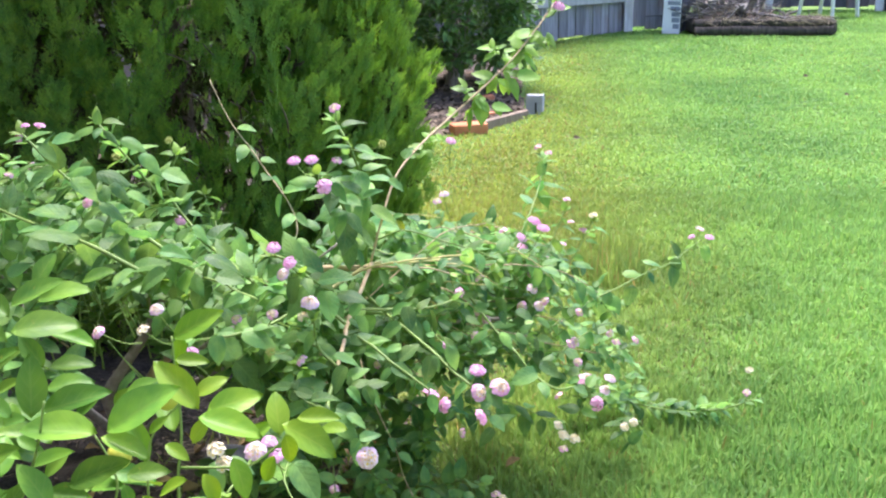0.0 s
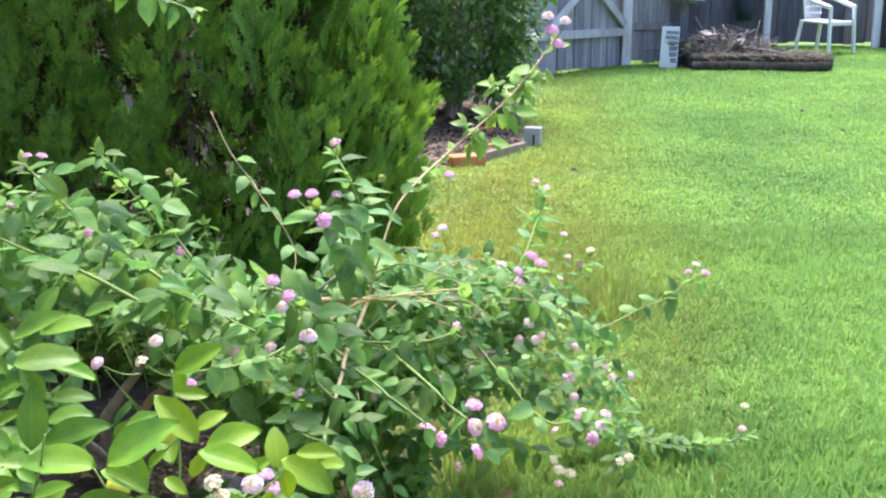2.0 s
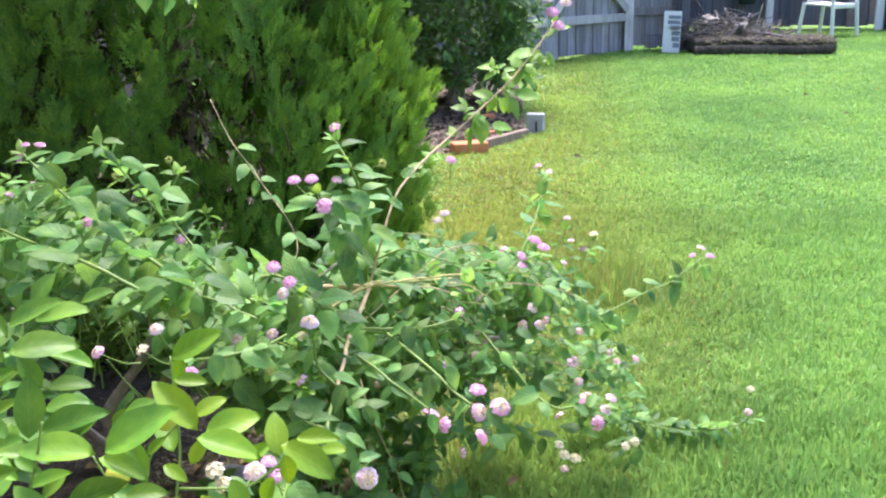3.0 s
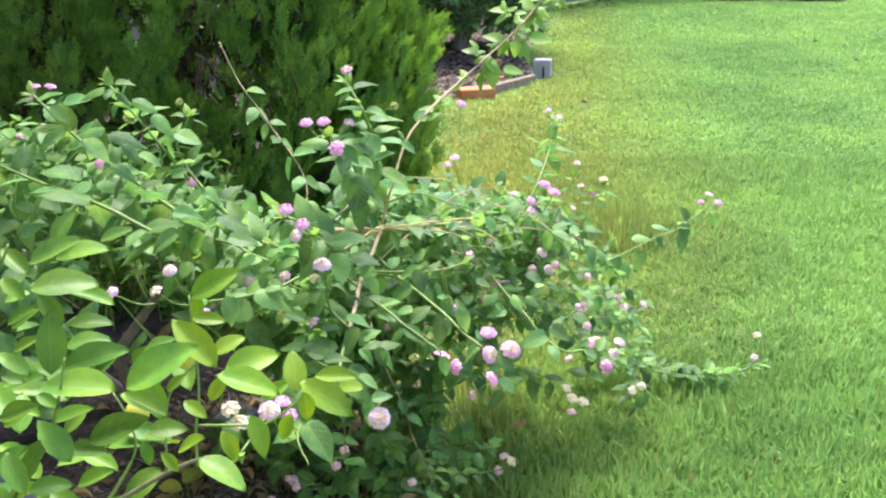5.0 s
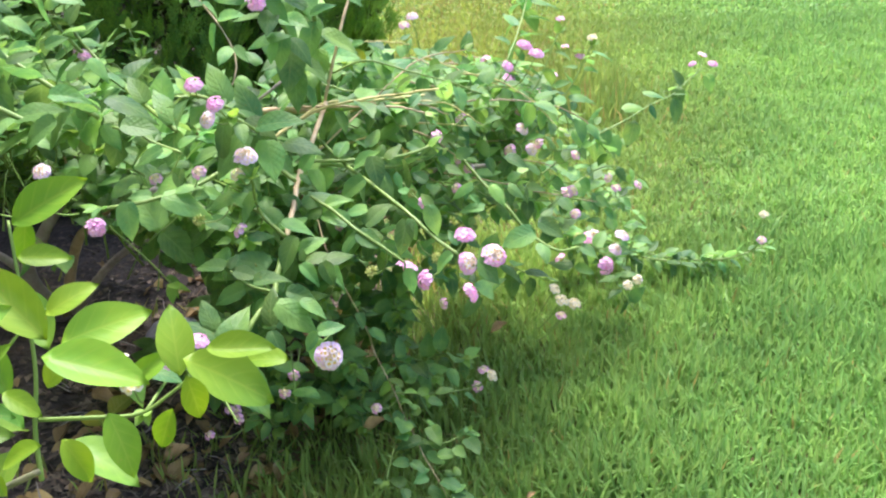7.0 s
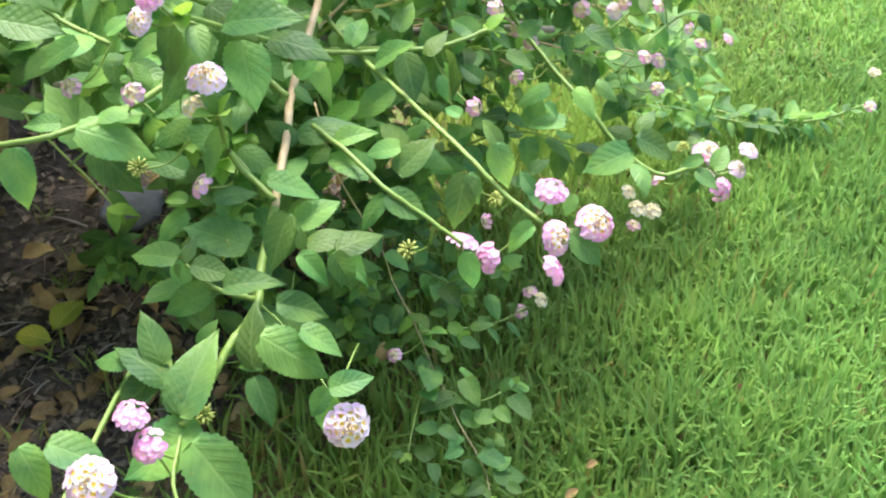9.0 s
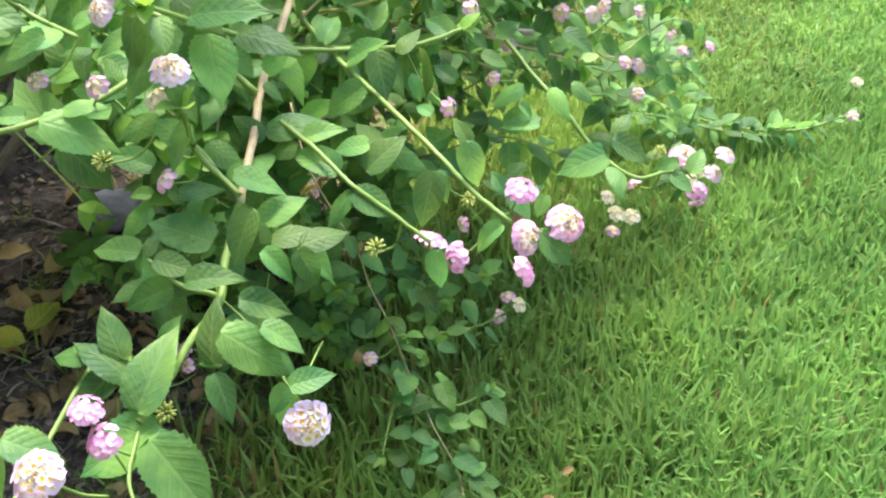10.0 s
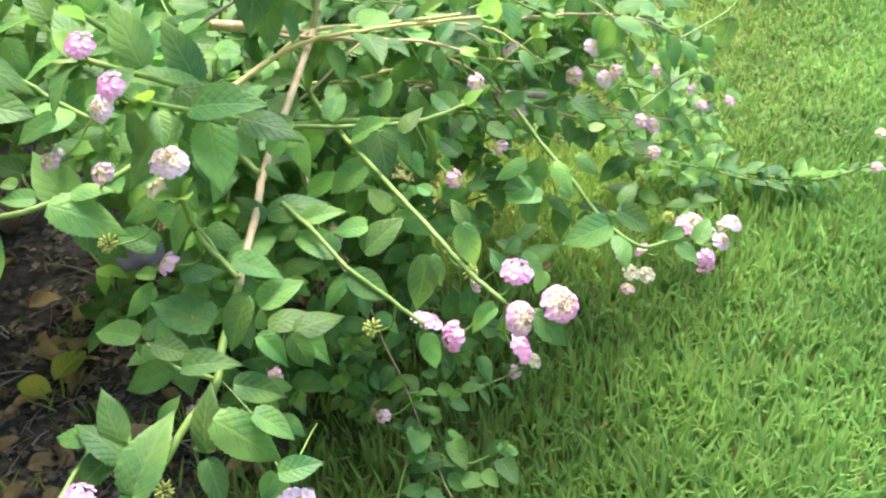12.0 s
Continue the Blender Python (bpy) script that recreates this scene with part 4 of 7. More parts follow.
shoot([(0.34, 2.66, 0.42), (0.42, 2.74, 0.452), (0.495, 2.802, 0.470), (0.541, 2.86, 0.474), (0.597, 3.021, 0.446), (0.672, 3.17, 0.426), (0.728, 3.299, 0.421), (0.79, 3.43, 0.417)], 0.0019, 0.0011, 0.038, 0.08, 32, None, 0.6, "thin shoot reaching over the lawn", False, None, 0.4)
hero_leaves([
    ((0.541, 2.840, 0.470), (0.533, 2.829, 0.415)), ((0.448, 2.790, 0.450), (0.472, 2.856, 0.397)), ((0.582, 3.033, 0.471), (0.626, 3.026, 0.475)), ((0.675, 3.158, 0.423), (0.679, 3.131, 0.371)),
    ((0.690, 3.198, 0.436), (0.685, 3.171, 0.392)), ((0.700, 3.217, 0.430), (0.683, 3.219, 0.472)), ((0.522, 2.904, 0.476), (0.561, 2.896, 0.486)), ((0.597, 3.023, 0.446), (0.617, 3.010, 0.425)),
    ((0.795, 3.403, 0.410), (0.805, 3.382, 0.367)), ((0.491, 2.790, 0.460), (0.506, 2.767, 0.426)), ((0.480, 2.795, 0.470), (0.477, 2.774, 0.435)),
])
hero_leaves([
    ((0.488, 2.890, 0.438), (0.490, 2.862, 0.405)), ((0.517, 2.905, 0.404), (0.542, 2.899, 0.410)), ((0.489, 2.847, 0.409), (0.505, 2.830, 0.395)), ((0.509, 2.846, 0.370), (0.527, 2.828, 0.350)),
    ((0.552, 2.863, 0.337), (0.580, 2.851, 0.330)), ((0.432, 2.774, 0.378), (0.446, 2.751, 0.355)), ((0.459, 2.753, 0.344), (0.485, 2.738, 0.330)), ((0.514, 2.793, 0.325), (0.533, 2.776, 0.312)),
    ((0.378, 2.724, 0.417), (0.408, 2.713, 0.410)), ((0.541, 2.865, 0.359), (0.548, 2.849, 0.345)), ((0.385, 2.681, 0.388), (0.400, 2.671, 0.380)), ((0.394, 2.769, 0.446), (0.412, 2.754, 0.436)),
])
shoot([(0.36, 2.66, 0.36), (0.44, 2.76, 0.385), (0.50, 2.84, 0.375), (0.56, 2.87, 0.34)], 0.0018, 0.0011, 0.034, 0.05, 61, None, 0.5, "", False, None, 0.4)
shoot([(0.24, 2.50, 0.60), (0.29, 2.58, 0.68), (0.32, 2.72, 0.73), (0.33, 2.82, 0.77)], 0.0019, 0.0011, 0.046, 0.030, 33)
shoot([(0.27, 2.50, 0.58), (0.33, 2.56, 0.62), (0.37, 2.61, 0.70)], 0.0019, 0.0012, 0.042, 0.026, 48)
shoot([(0.30, 2.50, 0.54), (0.38, 2.57, 0.60), (0.43, 2.62, 0.675)], 0.0019, 0.0012, 0.042, 0.026, 49)
shoot([(-0.43, 2.87, 0.94), (-0.38, 2.84, 0.85), (-0.30, 2.77, 0.77), (-0.20, 2.66, 0.64), (-0.3, 2.58, 0.50)], 0.0013, 0.0018, 0.045, 0.05, 34, woody_stem, 0.2, "thin bare tan stem", False)
shoot([(-0.02, 2.02, 0.72), (-0.06, 1.92, 0.79), (-0.085, 1.915, 0.80)], 0.0028, 0.0018, 0.052, 0.035, 35, None, 0.2)
shoot([(0.00, 2.02, 0.70), (-0.035, 1.89, 0.78)], 0.0026, 0.0018, 0.05, 0.035, 36, None, 0.2)
shoot([(0.0, 2.09, 0.655), (0.019, 2.099, 0.655), (0.064, 2.101, 0.655), (0.113, 2.113, 0.653), (0.142, 2.126, 0.654), (0.167, 2.142, 0.658)], 0.0024, 0.0018, 0.045, 0.04, 56, None, 0.5, "", True, None, 0.2)
shoot([(-0.06, 1.95, 0.655), (-0.029, 1.936, 0.651), (-0.006, 1.907, 0.644), (0.011, 1.891, 0.637)], 0.0020, 0.0022, 0.045, 0.04, 57, None, 0.0, "", False, None, 0.0)
shoot([(-0.046, 2.122, 0.676), (-0.011, 2.159, 0.692), (0.024, 2.194, 0.706), (0.075, 2.229, 0.698), (0.187, 2.291, 0.689)], 0.0026, 0.0018, 0.045, 0.05, 58, pale_wood, 0.5, "pale tan stem lying across the crown", True, None, 0.2)
shoot([(-0.24, 2.09, 0.71), (-0.20, 2.069, 0.707), (-0.181, 2.063, 0.697), (-0.14, 2.04, 0.69)], 0.0020, 0.0022, 0.05, 0.04, 59, None, 0.0, "", False, None, 0.3)
# bare tan stems showing across the crown
for ctrl, r, mt, sprouts in (
        ([(-0.065, 2.146, 0.658), (-0.039, 2.152, 0.675), (0.016, 2.165, 0.705), (0.083, 2.173, 0.717), (0.18, 2.182, 0.726)], 0.0026, pale_wood, 1),
        ([(-0.02, 2.20, 0.700), (0.031, 2.176, 0.706), (0.114, 2.181, 0.703), (0.16, 2.19, 0.69)], 0.0022, woody_stem, 1),
        ([(-0.01, 2.323, 0.756), (-0.04, 2.311, 0.721), (-0.07, 2.302, 0.697), (-0.12, 2.32, 0.66)], 0.0030, old_stem, 0),
        ([(0.02, 2.30, 0.72), (0.071, 2.302, 0.737), (0.132, 2.302, 0.72), (0.194, 2.301, 0.702), (0.238, 2.299, 0.684)], 0.0019, green_stem, 1),
        ([(0.00, 2.26, 0.62), (0.059, 2.242, 0.636), (0.139, 2.253, 0.655), (0.219, 2.257, 0.649)], 0.0020, pale_wood, 1),
        ([(0.10, 2.24, 0.58), (0.129, 2.236, 0.597), (0.179, 2.25, 0.635), (0.229, 2.264, 0.673)], 0.0018, green_stem, 1)):
    if sprouts:
        shoot(ctrl, r, r * 0.6, 0.040, 0.05, 80 + int(r * 10000), mt, 0.35, "", True, None, 0.6)
    else:
        stem_part(curve_points(ctrl, 6), r, r * 0.7, mt)
# runners lying on the grass
shoot([(-0.02, 2.30, 0.50), (0.007, 2.236, 0.45), (0.043, 2.299, 0.31), (0.058, 2.313, 0.24), (0.084, 2.285, 0.20), (0.104, 2.257, 0.16), (0.122, 2.228, 0.14)], 0.0010, 0.0009, 0.036, 0.026, 37, woody_stem, 0.45, "brown runner trailing onto the lawn", False, None, 0.5, 0.25)
shoot([(0.122, 2.228, 0.14), (0.140, 2.188, 0.125), (0.170, 2.150, 0.09), (0.179, 2.11, 0.08)], 0.0009, 0.0008, 0.034, 0.024, 38, woody_stem, 0.0, "", True, None, 0.5, 0.2)
shoot([(0.122, 2.228, 0.14), (0.165, 2.215, 0.135), (0.205, 2.235, 0.14)], 0.0018, 0.0013, 0.032, 0.03, 39, None, 0.0, "", True, None, 0.3, 0.2)
shoot([(0.104, 2.257, 0.16), (0.088, 2.20, 0.13), (0.08, 2.15, 0.11)], 0.0018, 0.0013, 0.032, 0.03, 40, None, 0.0, "", True, None, 0.4, 0.2)
shoot([(0.09, 2.28, 0.19), (0.14, 2.31, 0.17), (0.19, 2.35, 0.15), (0.225, 2.40, 0.13)], 0.0015, 0.0010, 0.026, 0.03, 60, None, 0.0, "", True, None, 0.6, 0.2)
shoot([(0.38, 3.00, 0.16), (0.50, 3.14, 0.09), (0.60, 3.11, 0.065), (0.70, 3.07, 0.06), (0.80, 3.06, 0.065), (0.90, 3.09, 0.085)], 0.0026, 0.0016, 0.042, 0.020, 41, None, 0.08, "low runner creeping across the grass", True, None, 1.0, 0.3)
shoot([(0.42, 3.05, 0.10), (0.53, 3.10, 0.07), (0.66, 3.05, 0.065), (0.76, 3.04, 0.06)], 0.0022, 0.0016, 0.040, 0.022, 42, None, 0.0, "", True, None, 1.0, 0.3)


# a dark hollow is open between the leaves where the old stems rise
hollow_a, hollow_b = Vector((-0.38, 2.06, 0.62)), Vector((-0.72, 2.75, 0.38))
hollow = hollow_b - hollow_a


def in_hollow(p):
    """Between two gaps: one by the old stems, one open to the soil beneath the side shoots."""
    for a, way, wide in ((hollow_a, hollow, 0.075), (Vector((-0.19, 1.99, 0.59)), Vector((-0.34, 0.70, -0.40)), 0.052)):
        s = max(0.0, min(1.0, (p - a).dot(way) / way.length_squared))
        if (p - a - way * s).length < wide + 0.055 * s:
            return True
    return False


def crown_top(x, y):
    """The height of the crown's upper surface over the bed and lawn."""
    left = 0.67 + 0.55 * min(0.45, max(0.0, -x - 0.25)) - 0.30 * max(0.0, y - 2.30)
    right = 0.76 - 0.60 * max(0.0, x - 0.15) - 1.0 * max(0.0, x - 0.42) - (0.14 + 0.28 * min(1.0, max(0.0, (0.24 - x) / 0.16))) * max(0.0, y - 2.40) - 0.45 * max(0.0, 2.36 - y)
    f = min(1.0, max(0.0, (x + 0.30) / 0.25))
    dip = 0.10 * max(0.0, 1 - abs(x + 0.24) / 0.17) * min(1.0, max(0.0, (y - 2.12) / 0.12))
    return left * (1 - f) + right * f - dip


def crown_spot(rng):
    """A place on the crown's upper surface."""
    while True:
        x, y = rng.uniform(-1.15, 0.60), rng.uniform(1.98, 3.15)
        front = 2.06 + 0.25 * max(0.0, -x - 0.1) if x < 0.0 else 2.10 + 0.2 * min(x, 0.2) / 0.2 + 1.45 * max(0.0, x - 0.2)
        if y < front or x < 0.42 and y > 2.85 + max(0.0, x - 0.2) + max(0.0, -x - 0.2) * 0.4 or x < -0.28 and y > 2.95 or x < -0.2 and rng.random() < 0.62:
            continue
        return x, y, crown_top(x, y)


filler = random.Random(5)
for count in range(120):
    x, y, top = crown_spot(filler)
    z = max(0.14, top - abs(filler.gauss(0, 0.07 if x < -0.05 and y < 2.4 else 0.16)) - 0.03)
    if in_hollow(Vector((x, y, z))):
        continue
    back = Vector((x, y, z)) + (Vector((-0.50, 2.75, 0.25)) - Vector((x, y, z))) * filler.uniform(0.25, 0.5)
    back.z = max(0.10, min(back.z, z - 0.03))
    bend = (back + Vector((x, y, z))) / 2 + Vector((filler.uniform(-.07, .07), filler.uniform(-.07, .07), filler.uniform(0.03, 0.10)))
    shoot([tuple(back), tuple(bend), (x, y, z)], 0.0022, 0.0012, filler.uniform(0.042, 0.056) + (0.014 if x < -0.1 else 0), filler.uniform(0.030, 0.042) + (0.010 if x < -0.1 else 0), 100 + count, woody_stem if filler.random() < (0.35 if x > -0.05 else 0.15) else green_stem)

# thin tan stems running out over the crown's open side
for k in range(10):
    x, y = filler.uniform(-0.05, 0.22), filler.uniform(2.15, 2.55)
    way, run = filler.uniform(-0.6, 1.2), filler.uniform(0.12, 0.24)
    pts = []
    for f in (0.0, 0.35, 0.7, 1.0):
        px, py = x + run * f, y + run * way * f
        pts.append((px, py, crown_top(px, py) + filler.uniform(-0.03, 0.012) - 0.04 * (1 - f)))
    shoot(pts, 0.0015, 0.0009, 0.038, 0.040, 900 + k, (pale_wood, woody_stem, green_stem)[k % 3], 0.45, "", k % 2 == 0, None, 0.9)

# short sprigs that close the crown's outer face, in tufts with gaps between
sprig_stems = []
for k in range(600):
    x, y, top = crown_spot(filler)
    if noise.noise((x * 7, y * 7, 4.0)) < -0.06:
        continue
    if x > 0.0 and filler.random() < 0.30:
        continue
    depth = abs(filler.gauss(0, 0.06)) + (0.30 * filler.random() ** 2 if filler.random() < 0.5 else 0.0)
    tip = Vector((x, y, max(0.12, top - depth - 0.01)))
    if in_hollow(tip):
        continue
    way = Vector((filler.uniform(-.6, .6) + 0.5 * (x + 0.1), filler.uniform(-.8, .35), filler.uniform(0.15, 0.9))).normalized()
    size = filler.uniform(0.040, 0.056) + (0.012 if x < -0.1 else 0)
    foot = tip - way * size * filler.uniform(1.3, 2.2)
    sprig_stems.append(tube(curve_points([foot, (foot + tip) / 2 + Vector((0, 0, -0.004)), tip], 3), 0.0013, 0.0009, 5))
    turn, side = filler.uniform(0, math.pi), way.orthogonal().normalized()
    for node in range(3):
        p = foot + (tip - foot) * (0.25 + 0.37 * node)
        axis = Matrix.Rotation(turn + node * math.pi / 2, 3, way) @ side
        for sgn in (1, -1):
            d = (axis * sgn + way * filler.uniform(0.2, 0.6) + Vector((0, 0, filler.uniform(-0.5, 0.1)))).normalized()
            d.z = min(d.z, 0.45)
            leaf_spots.append((p, d, Vector((filler.uniform(-.35, .35), filler.uniform(-.7, 0.0), 1.0)), size * (1.0, 0.85, 0.55)[node] * filler.uniform(0.85, 1.15), filler.randrange(6)))
    if k % 3 == 0:
        stem_spots.append(tip)
for k in range(34):
    tip = Vector((filler.uniform(-0.85, -0.44), filler.uniform(1.92, 2.25), filler.uniform(0.50, 0.72)))
    way = Vector((filler.uniform(-.5, .7), filler.uniform(-.8, .2), filler.uniform(0.1, 0.8))).normalized()
    foot = tip - way * 0.10
    sprig_stems.append(tube(curve_points([foot, (foot + tip) / 2, tip], 3), 0.0013, 0.0009, 5))
    for node in range(3):
        axis = Matrix.Rotation(k + node * math.pi / 2, 3, way) @ way.orthogonal().normalized()
        for sgn in (1, -1):
            d = (axis * sgn + way * 0.4 + Vector((0, 0, filler.uniform(-0.5, 0.1)))).normalized()
            leaf_spots.append((foot + (tip - foot) * (0.25 + 0.37 * node), d, Vector((filler.uniform(-.35, .35), filler.uniform(-.7, 0.0), 1.0)), filler.uniform(0.045, 0.065), filler.randrange(6)))
twigs = put("twig_work", joined([(v + np.array((0.55, -2.85, 0.0)), t, u) for v, t, u in sprig_stems]), green_stem, lantana, "thin green twigs between the leaves")
tagged(twigs, kind="stuff")

# darker shoots low inside the crown
for k in range(46):
    x, y = filler.uniform(-0.22, 0.34), filler.uniform(2.22, 2.95)
    z = filler.uniform(0.12, 0.42)
    if y < 2.30 - 0.2 * x or x < -0.3 + (y - 2.2) * 0.1 or x > 0.2 and y < 2.62 or y < 2.42 and z < 0.26:
        continue
    a = Vector((x - filler.uniform(0.05, 0.15), y + filler.uniform(0.05, 0.15), max(0.05, z - 0.08)))
    shoot([tuple(a), tuple((a + Vector((x, y, z))) / 2 + Vector((0, 0, 0.03))), (x, y, z)], 0.0022, 0.0012, filler.uniform(0.04, 0.058), 0.03, 500 + k)

for k in range(15):
    x, y, z = filler.uniform(-0.18, 0.10), filler.uniform(2.42, 2.75), filler.uniform(0.08, 0.30)
    a = Vector((x - filler.uniform(0.02, 0.10), y + filler.uniform(0.08, 0.18), max(0.04, z - 0.06)))
    shoot([tuple(a), tuple((a + Vector((x, y, z))) / 2 + Vector((0, 0, 0.03))), (x, y, z)], 0.0020, 0.0012, filler.uniform(0.04, 0.055), 0.028, 600 + k)

# dark leaves near the soil at the front
for k in range(14):
    x, y, z = filler.uniform(-0.26, 0.02), filler.uniform(2.34, 2.62), filler.uniform(0.05, 0.20)
    a = Vector((x - filler.uniform(0.0, 0.08), y + filler.uniform(0.06, 0.14), max(0.03, z - 0.05)))
    shoot([tuple(a), tuple((a + Vector((x, y, z))) / 2 + Vector((0, 0, 0.025))), (x, y, z)], 0.0018, 0.0011, filler.uniform(0.038, 0.052), 0.026, 800 + k)
for k in range(22):
    x, y, z = filler.uniform(-0.33, -0.12), filler.uniform(2.72, 3.10), filler.uniform(0.10, 0.34)
    a = Vector((x - filler.uniform(0.0, 0.08), y + filler.uniform(0.06, 0.14), max(0.03, z - 0.06)))
    shoot([tuple(a), tuple((a + Vector((x, y, z))) / 2 + Vector((0, 0, 0.025))), (x, y, z)], 0.0018, 0.0011, filler.uniform(0.042, 0.056), 0.026, 850 + k)
for k in range(11):
    x, y, z = filler.uniform(-0.36, -0.18), filler.uniform(2.40, 2.56), filler.uniform(0.05, 0.20)
    a = Vector((x - filler.uniform(0.0, 0.06), y + filler.uniform(0.06, 0.12), max(0.03, z - 0.05)))
    shoot([tuple(a), tuple((a + Vector((x, y, z))) / 2 + Vector((0, 0, 0.025))), (x, y, z)], 0.0018, 0.0011, filler.uniform(0.036, 0.048), 0.026, 880 + k)
# hidden leaves at the bed's back, over the root, added to shade soil
for k in range(44):
    x, y, z = filler.uniform(-1.05, -0.38), filler.uniform(2.62, 3.2), filler.uniform(0.40, 0.62)
    a = Vector((x + filler.uniform(0.0, 0.12), y - filler.uniform(0.0, 0.14), z - filler.uniform(0.08, 0.2)))
    shoot([tuple(a), tuple((a + Vector((x, y, z))) / 2 + Vector((0, 0, 0.03))), (x, y, z)], 0.0022, 0.0012, filler.uniform(0.05, 0.065), 0.032, 700 + k)

# leaves: those over the near edge of the bed one by one, the rest of the crown together
leaf_meshes = [mesh_np("leaf", *t) for t in lantana_near]
for me in leaf_meshes:
    me.materials.append(lantana_leaf)
leaf_spots = [s for s in leaf_spots if not in_hollow(s[0] + s[1].normalized() * s[3] * 0.5)]
young_spots = [s for s in young_spots if not in_hollow(s[0])]
near_spots = sorted(leaf_spots, key=lambda s: s[0].y - 0.35 * s[0].z + 0.5 * abs(s[0].x - 0.05))[:300]
chosen = {id(s) for s in near_spots}
rest = [[], [], [], [], []]
for s in leaf_spots:
    p, d, up, size, kind = s
    m = HOME @ frame_of(p, d, up, size)
    if id(s) in chosen:
        put("leaf", leaf_meshes[kind % 4], None, lantana, at=m)
    else:
        rest[kind % 3 if p.y < 2.75 else 3 + kind % 2].append(m)
sets = [merged(t, ms) for t, ms in zip(lantana_fine + lantana_rough, rest) if ms]
young_foliage = put("young_foliage", joined([merged(t, [HOME @ frame_of(*q[:4]) for q in young_spots if q[4] % 3 == k]) for k, t in enumerate(young_fine)]), young_leaf, lantana, "pale green young leaves at the shoot tips")
tagged(young_foliage, kind="stuff")
foliage = put("foliage", joined(sets), lantana_leaf, lantana, "soft mid-green ovate toothed leaves")
tagged(foliage, kind="stuff")


def floret(petals=5, r=1.0, cup=0.25):
    """One small flower: a throat and rounded petals."""
    v, t, uv = [(0, 0, 0)], [], [(0.5, 0.0)]
    k = petals * 3
    for ring, (rad, z) in enumerate(((0.35, 0.05), (0.8, cup * 0.6), (1.0, cup))):
        for i in range(k):
            w = 2 * math.pi * i / k
            lobe = 0.62 + 0.38 * abs(math.cos(w * petals / 2)) ** 0.5 if ring else 1.0
            v.append((math.cos(w) * rad * lobe * r, math.sin(w) * rad * lobe * r, z * r - (0.10 if ring == 2 else 0)))
            uv.append((i / k, rad))
    for i in range(k):
        q = (i + 1) % k
        t.append((0, 1 + i, 1 + q))
        for ring in (0, 1):
            a = 1 + ring * k
            t += [(a + i, a + k + i, a + k + q), (a + i, a + k + q, a + q)]
    return np.array(v, np.float32), np.array(t, np.int32), np.array(uv, np.float32)


def head_meshes(radius, rings, seed, gaps=0.0):
    """Florets over a dome: the outer rings, and the ones in the middle apart."""
    rng = random.Random(seed)
    sets = ([], [])
    for ring, (tilt, n, size) in enumerate(rings):
        for i in range(n):
            w = 2 * math.pi * (i + 0.5 * (ring % 2) + rng.uniform(-.2, .2)) / n
            a = radians(tilt + rng.uniform(-6, 6))
            d = Vector((math.cos(w) * math.sin(a), math.sin(w) * math.sin(a), math.cos(a)))
            if rng.random() < gaps:
                continue
            q = Vector((d.x * 0.95, d.y * 0.95, d.z * 0.46 + rng.uniform(-.07, .07) - 0.24)) * radius
            m = frame_of(q, d.orthogonal(), d + Vector((rng.uniform(-.2, .2), rng.uniform(-.2, .2), 0.55)), radius * size * rng.uniform(0.85, 1.1))
            sets[0 if ring == 0 else 1].append(m)
    cup = tube([Vector((0, 0, -0.62)), Vector((0, 0, -0.42)), Vector((0, 0, -0.20)), Vector((0, 0, -0.05))], 0.26, 0.50, 9)
    return merged(floret(5), sets[0]), joined([merged(floret(5, 1.0, 0.35), sets[1]), cup])


def bud_mesh(seed):
    """A tight knob of small green buds."""
    rng = random.Random(seed)
    ms = []
    for i in range(26):
        z = 1 - 1.5 * (i + 0.5) / 26
        w = i * 2.4
        r = math.sqrt(max(0, 1 - z * z))
        d = Vector((math.cos(w) * r, math.sin(w) * r, z))
        ms.append(Matrix.Translation(d * 0.0045) @ frame_of((0, 0, 0), d, d.orthogonal(), rng.uniform(0.004, 0.006)))
    stub = tube([Vector((0, 0, 0)), Vector((0, 0.5, 0)), Vector((0, 1.0, 0))], 0.30, 0.16, 5)
    return mesh_np("bud_head", *merged(stub, ms))


HEADS = {}
big_ring, mid_ring, open_ring = ((66, 13, 0.33), (42, 9, 0.31), (18, 5, 0.27)), ((62, 7, 0.44), (28, 4, 0.38)), ((66, 14, 0.34), (44, 10, 0.31), (20, 5, 0.26))
for key, rings, outer, inner, gaps in (("pink", big_ring, pink_petal, pink_petal, 0.16), ("white", open_ring, pale_petal, white_petal, 0.0), ("cream", mid_ring, yellow_petal, yellow_petal, 0.12),
                                 ("mixed", open_ring, pink_petal, white_petal, 0.05), ("loose", mid_ring, pink_petal, yellow_petal, 0.1)):
    a, b = head_meshes(1.0, rings, len(key) * 3, gaps)
    a, b = mesh_np("flower_head", *a), mesh_np("flower_centre", *b)
    a.materials.append(outer), b.materials.append(inner)
    HEADS[key] = (a, b)
knob = [frame_of(Vector((math.cos(w) * r, math.sin(w) * r, 0.37 - 0.25 * r)), (0, 0, 1), (1, 0, 0), 0.13) for w, r in [(k * 2.4, 0.066 * k ** 0.75) for k in range(12)]]
knob_mesh = mesh_np("bud_knob", *merged(tube([Vector((0, -0.6, 0)), Vector((0, 0.3, 0)), Vector((0, 0.9, 0)), Vector((0, 1.0, 0))], 0.30, 0.34, 6), knob))
knob_mesh.materials.append(dark_bud)
bud_heads = [bud_mesh(3), bud_mesh(8)]
for me in bud_heads:
    me.materials.append(floret_bud)
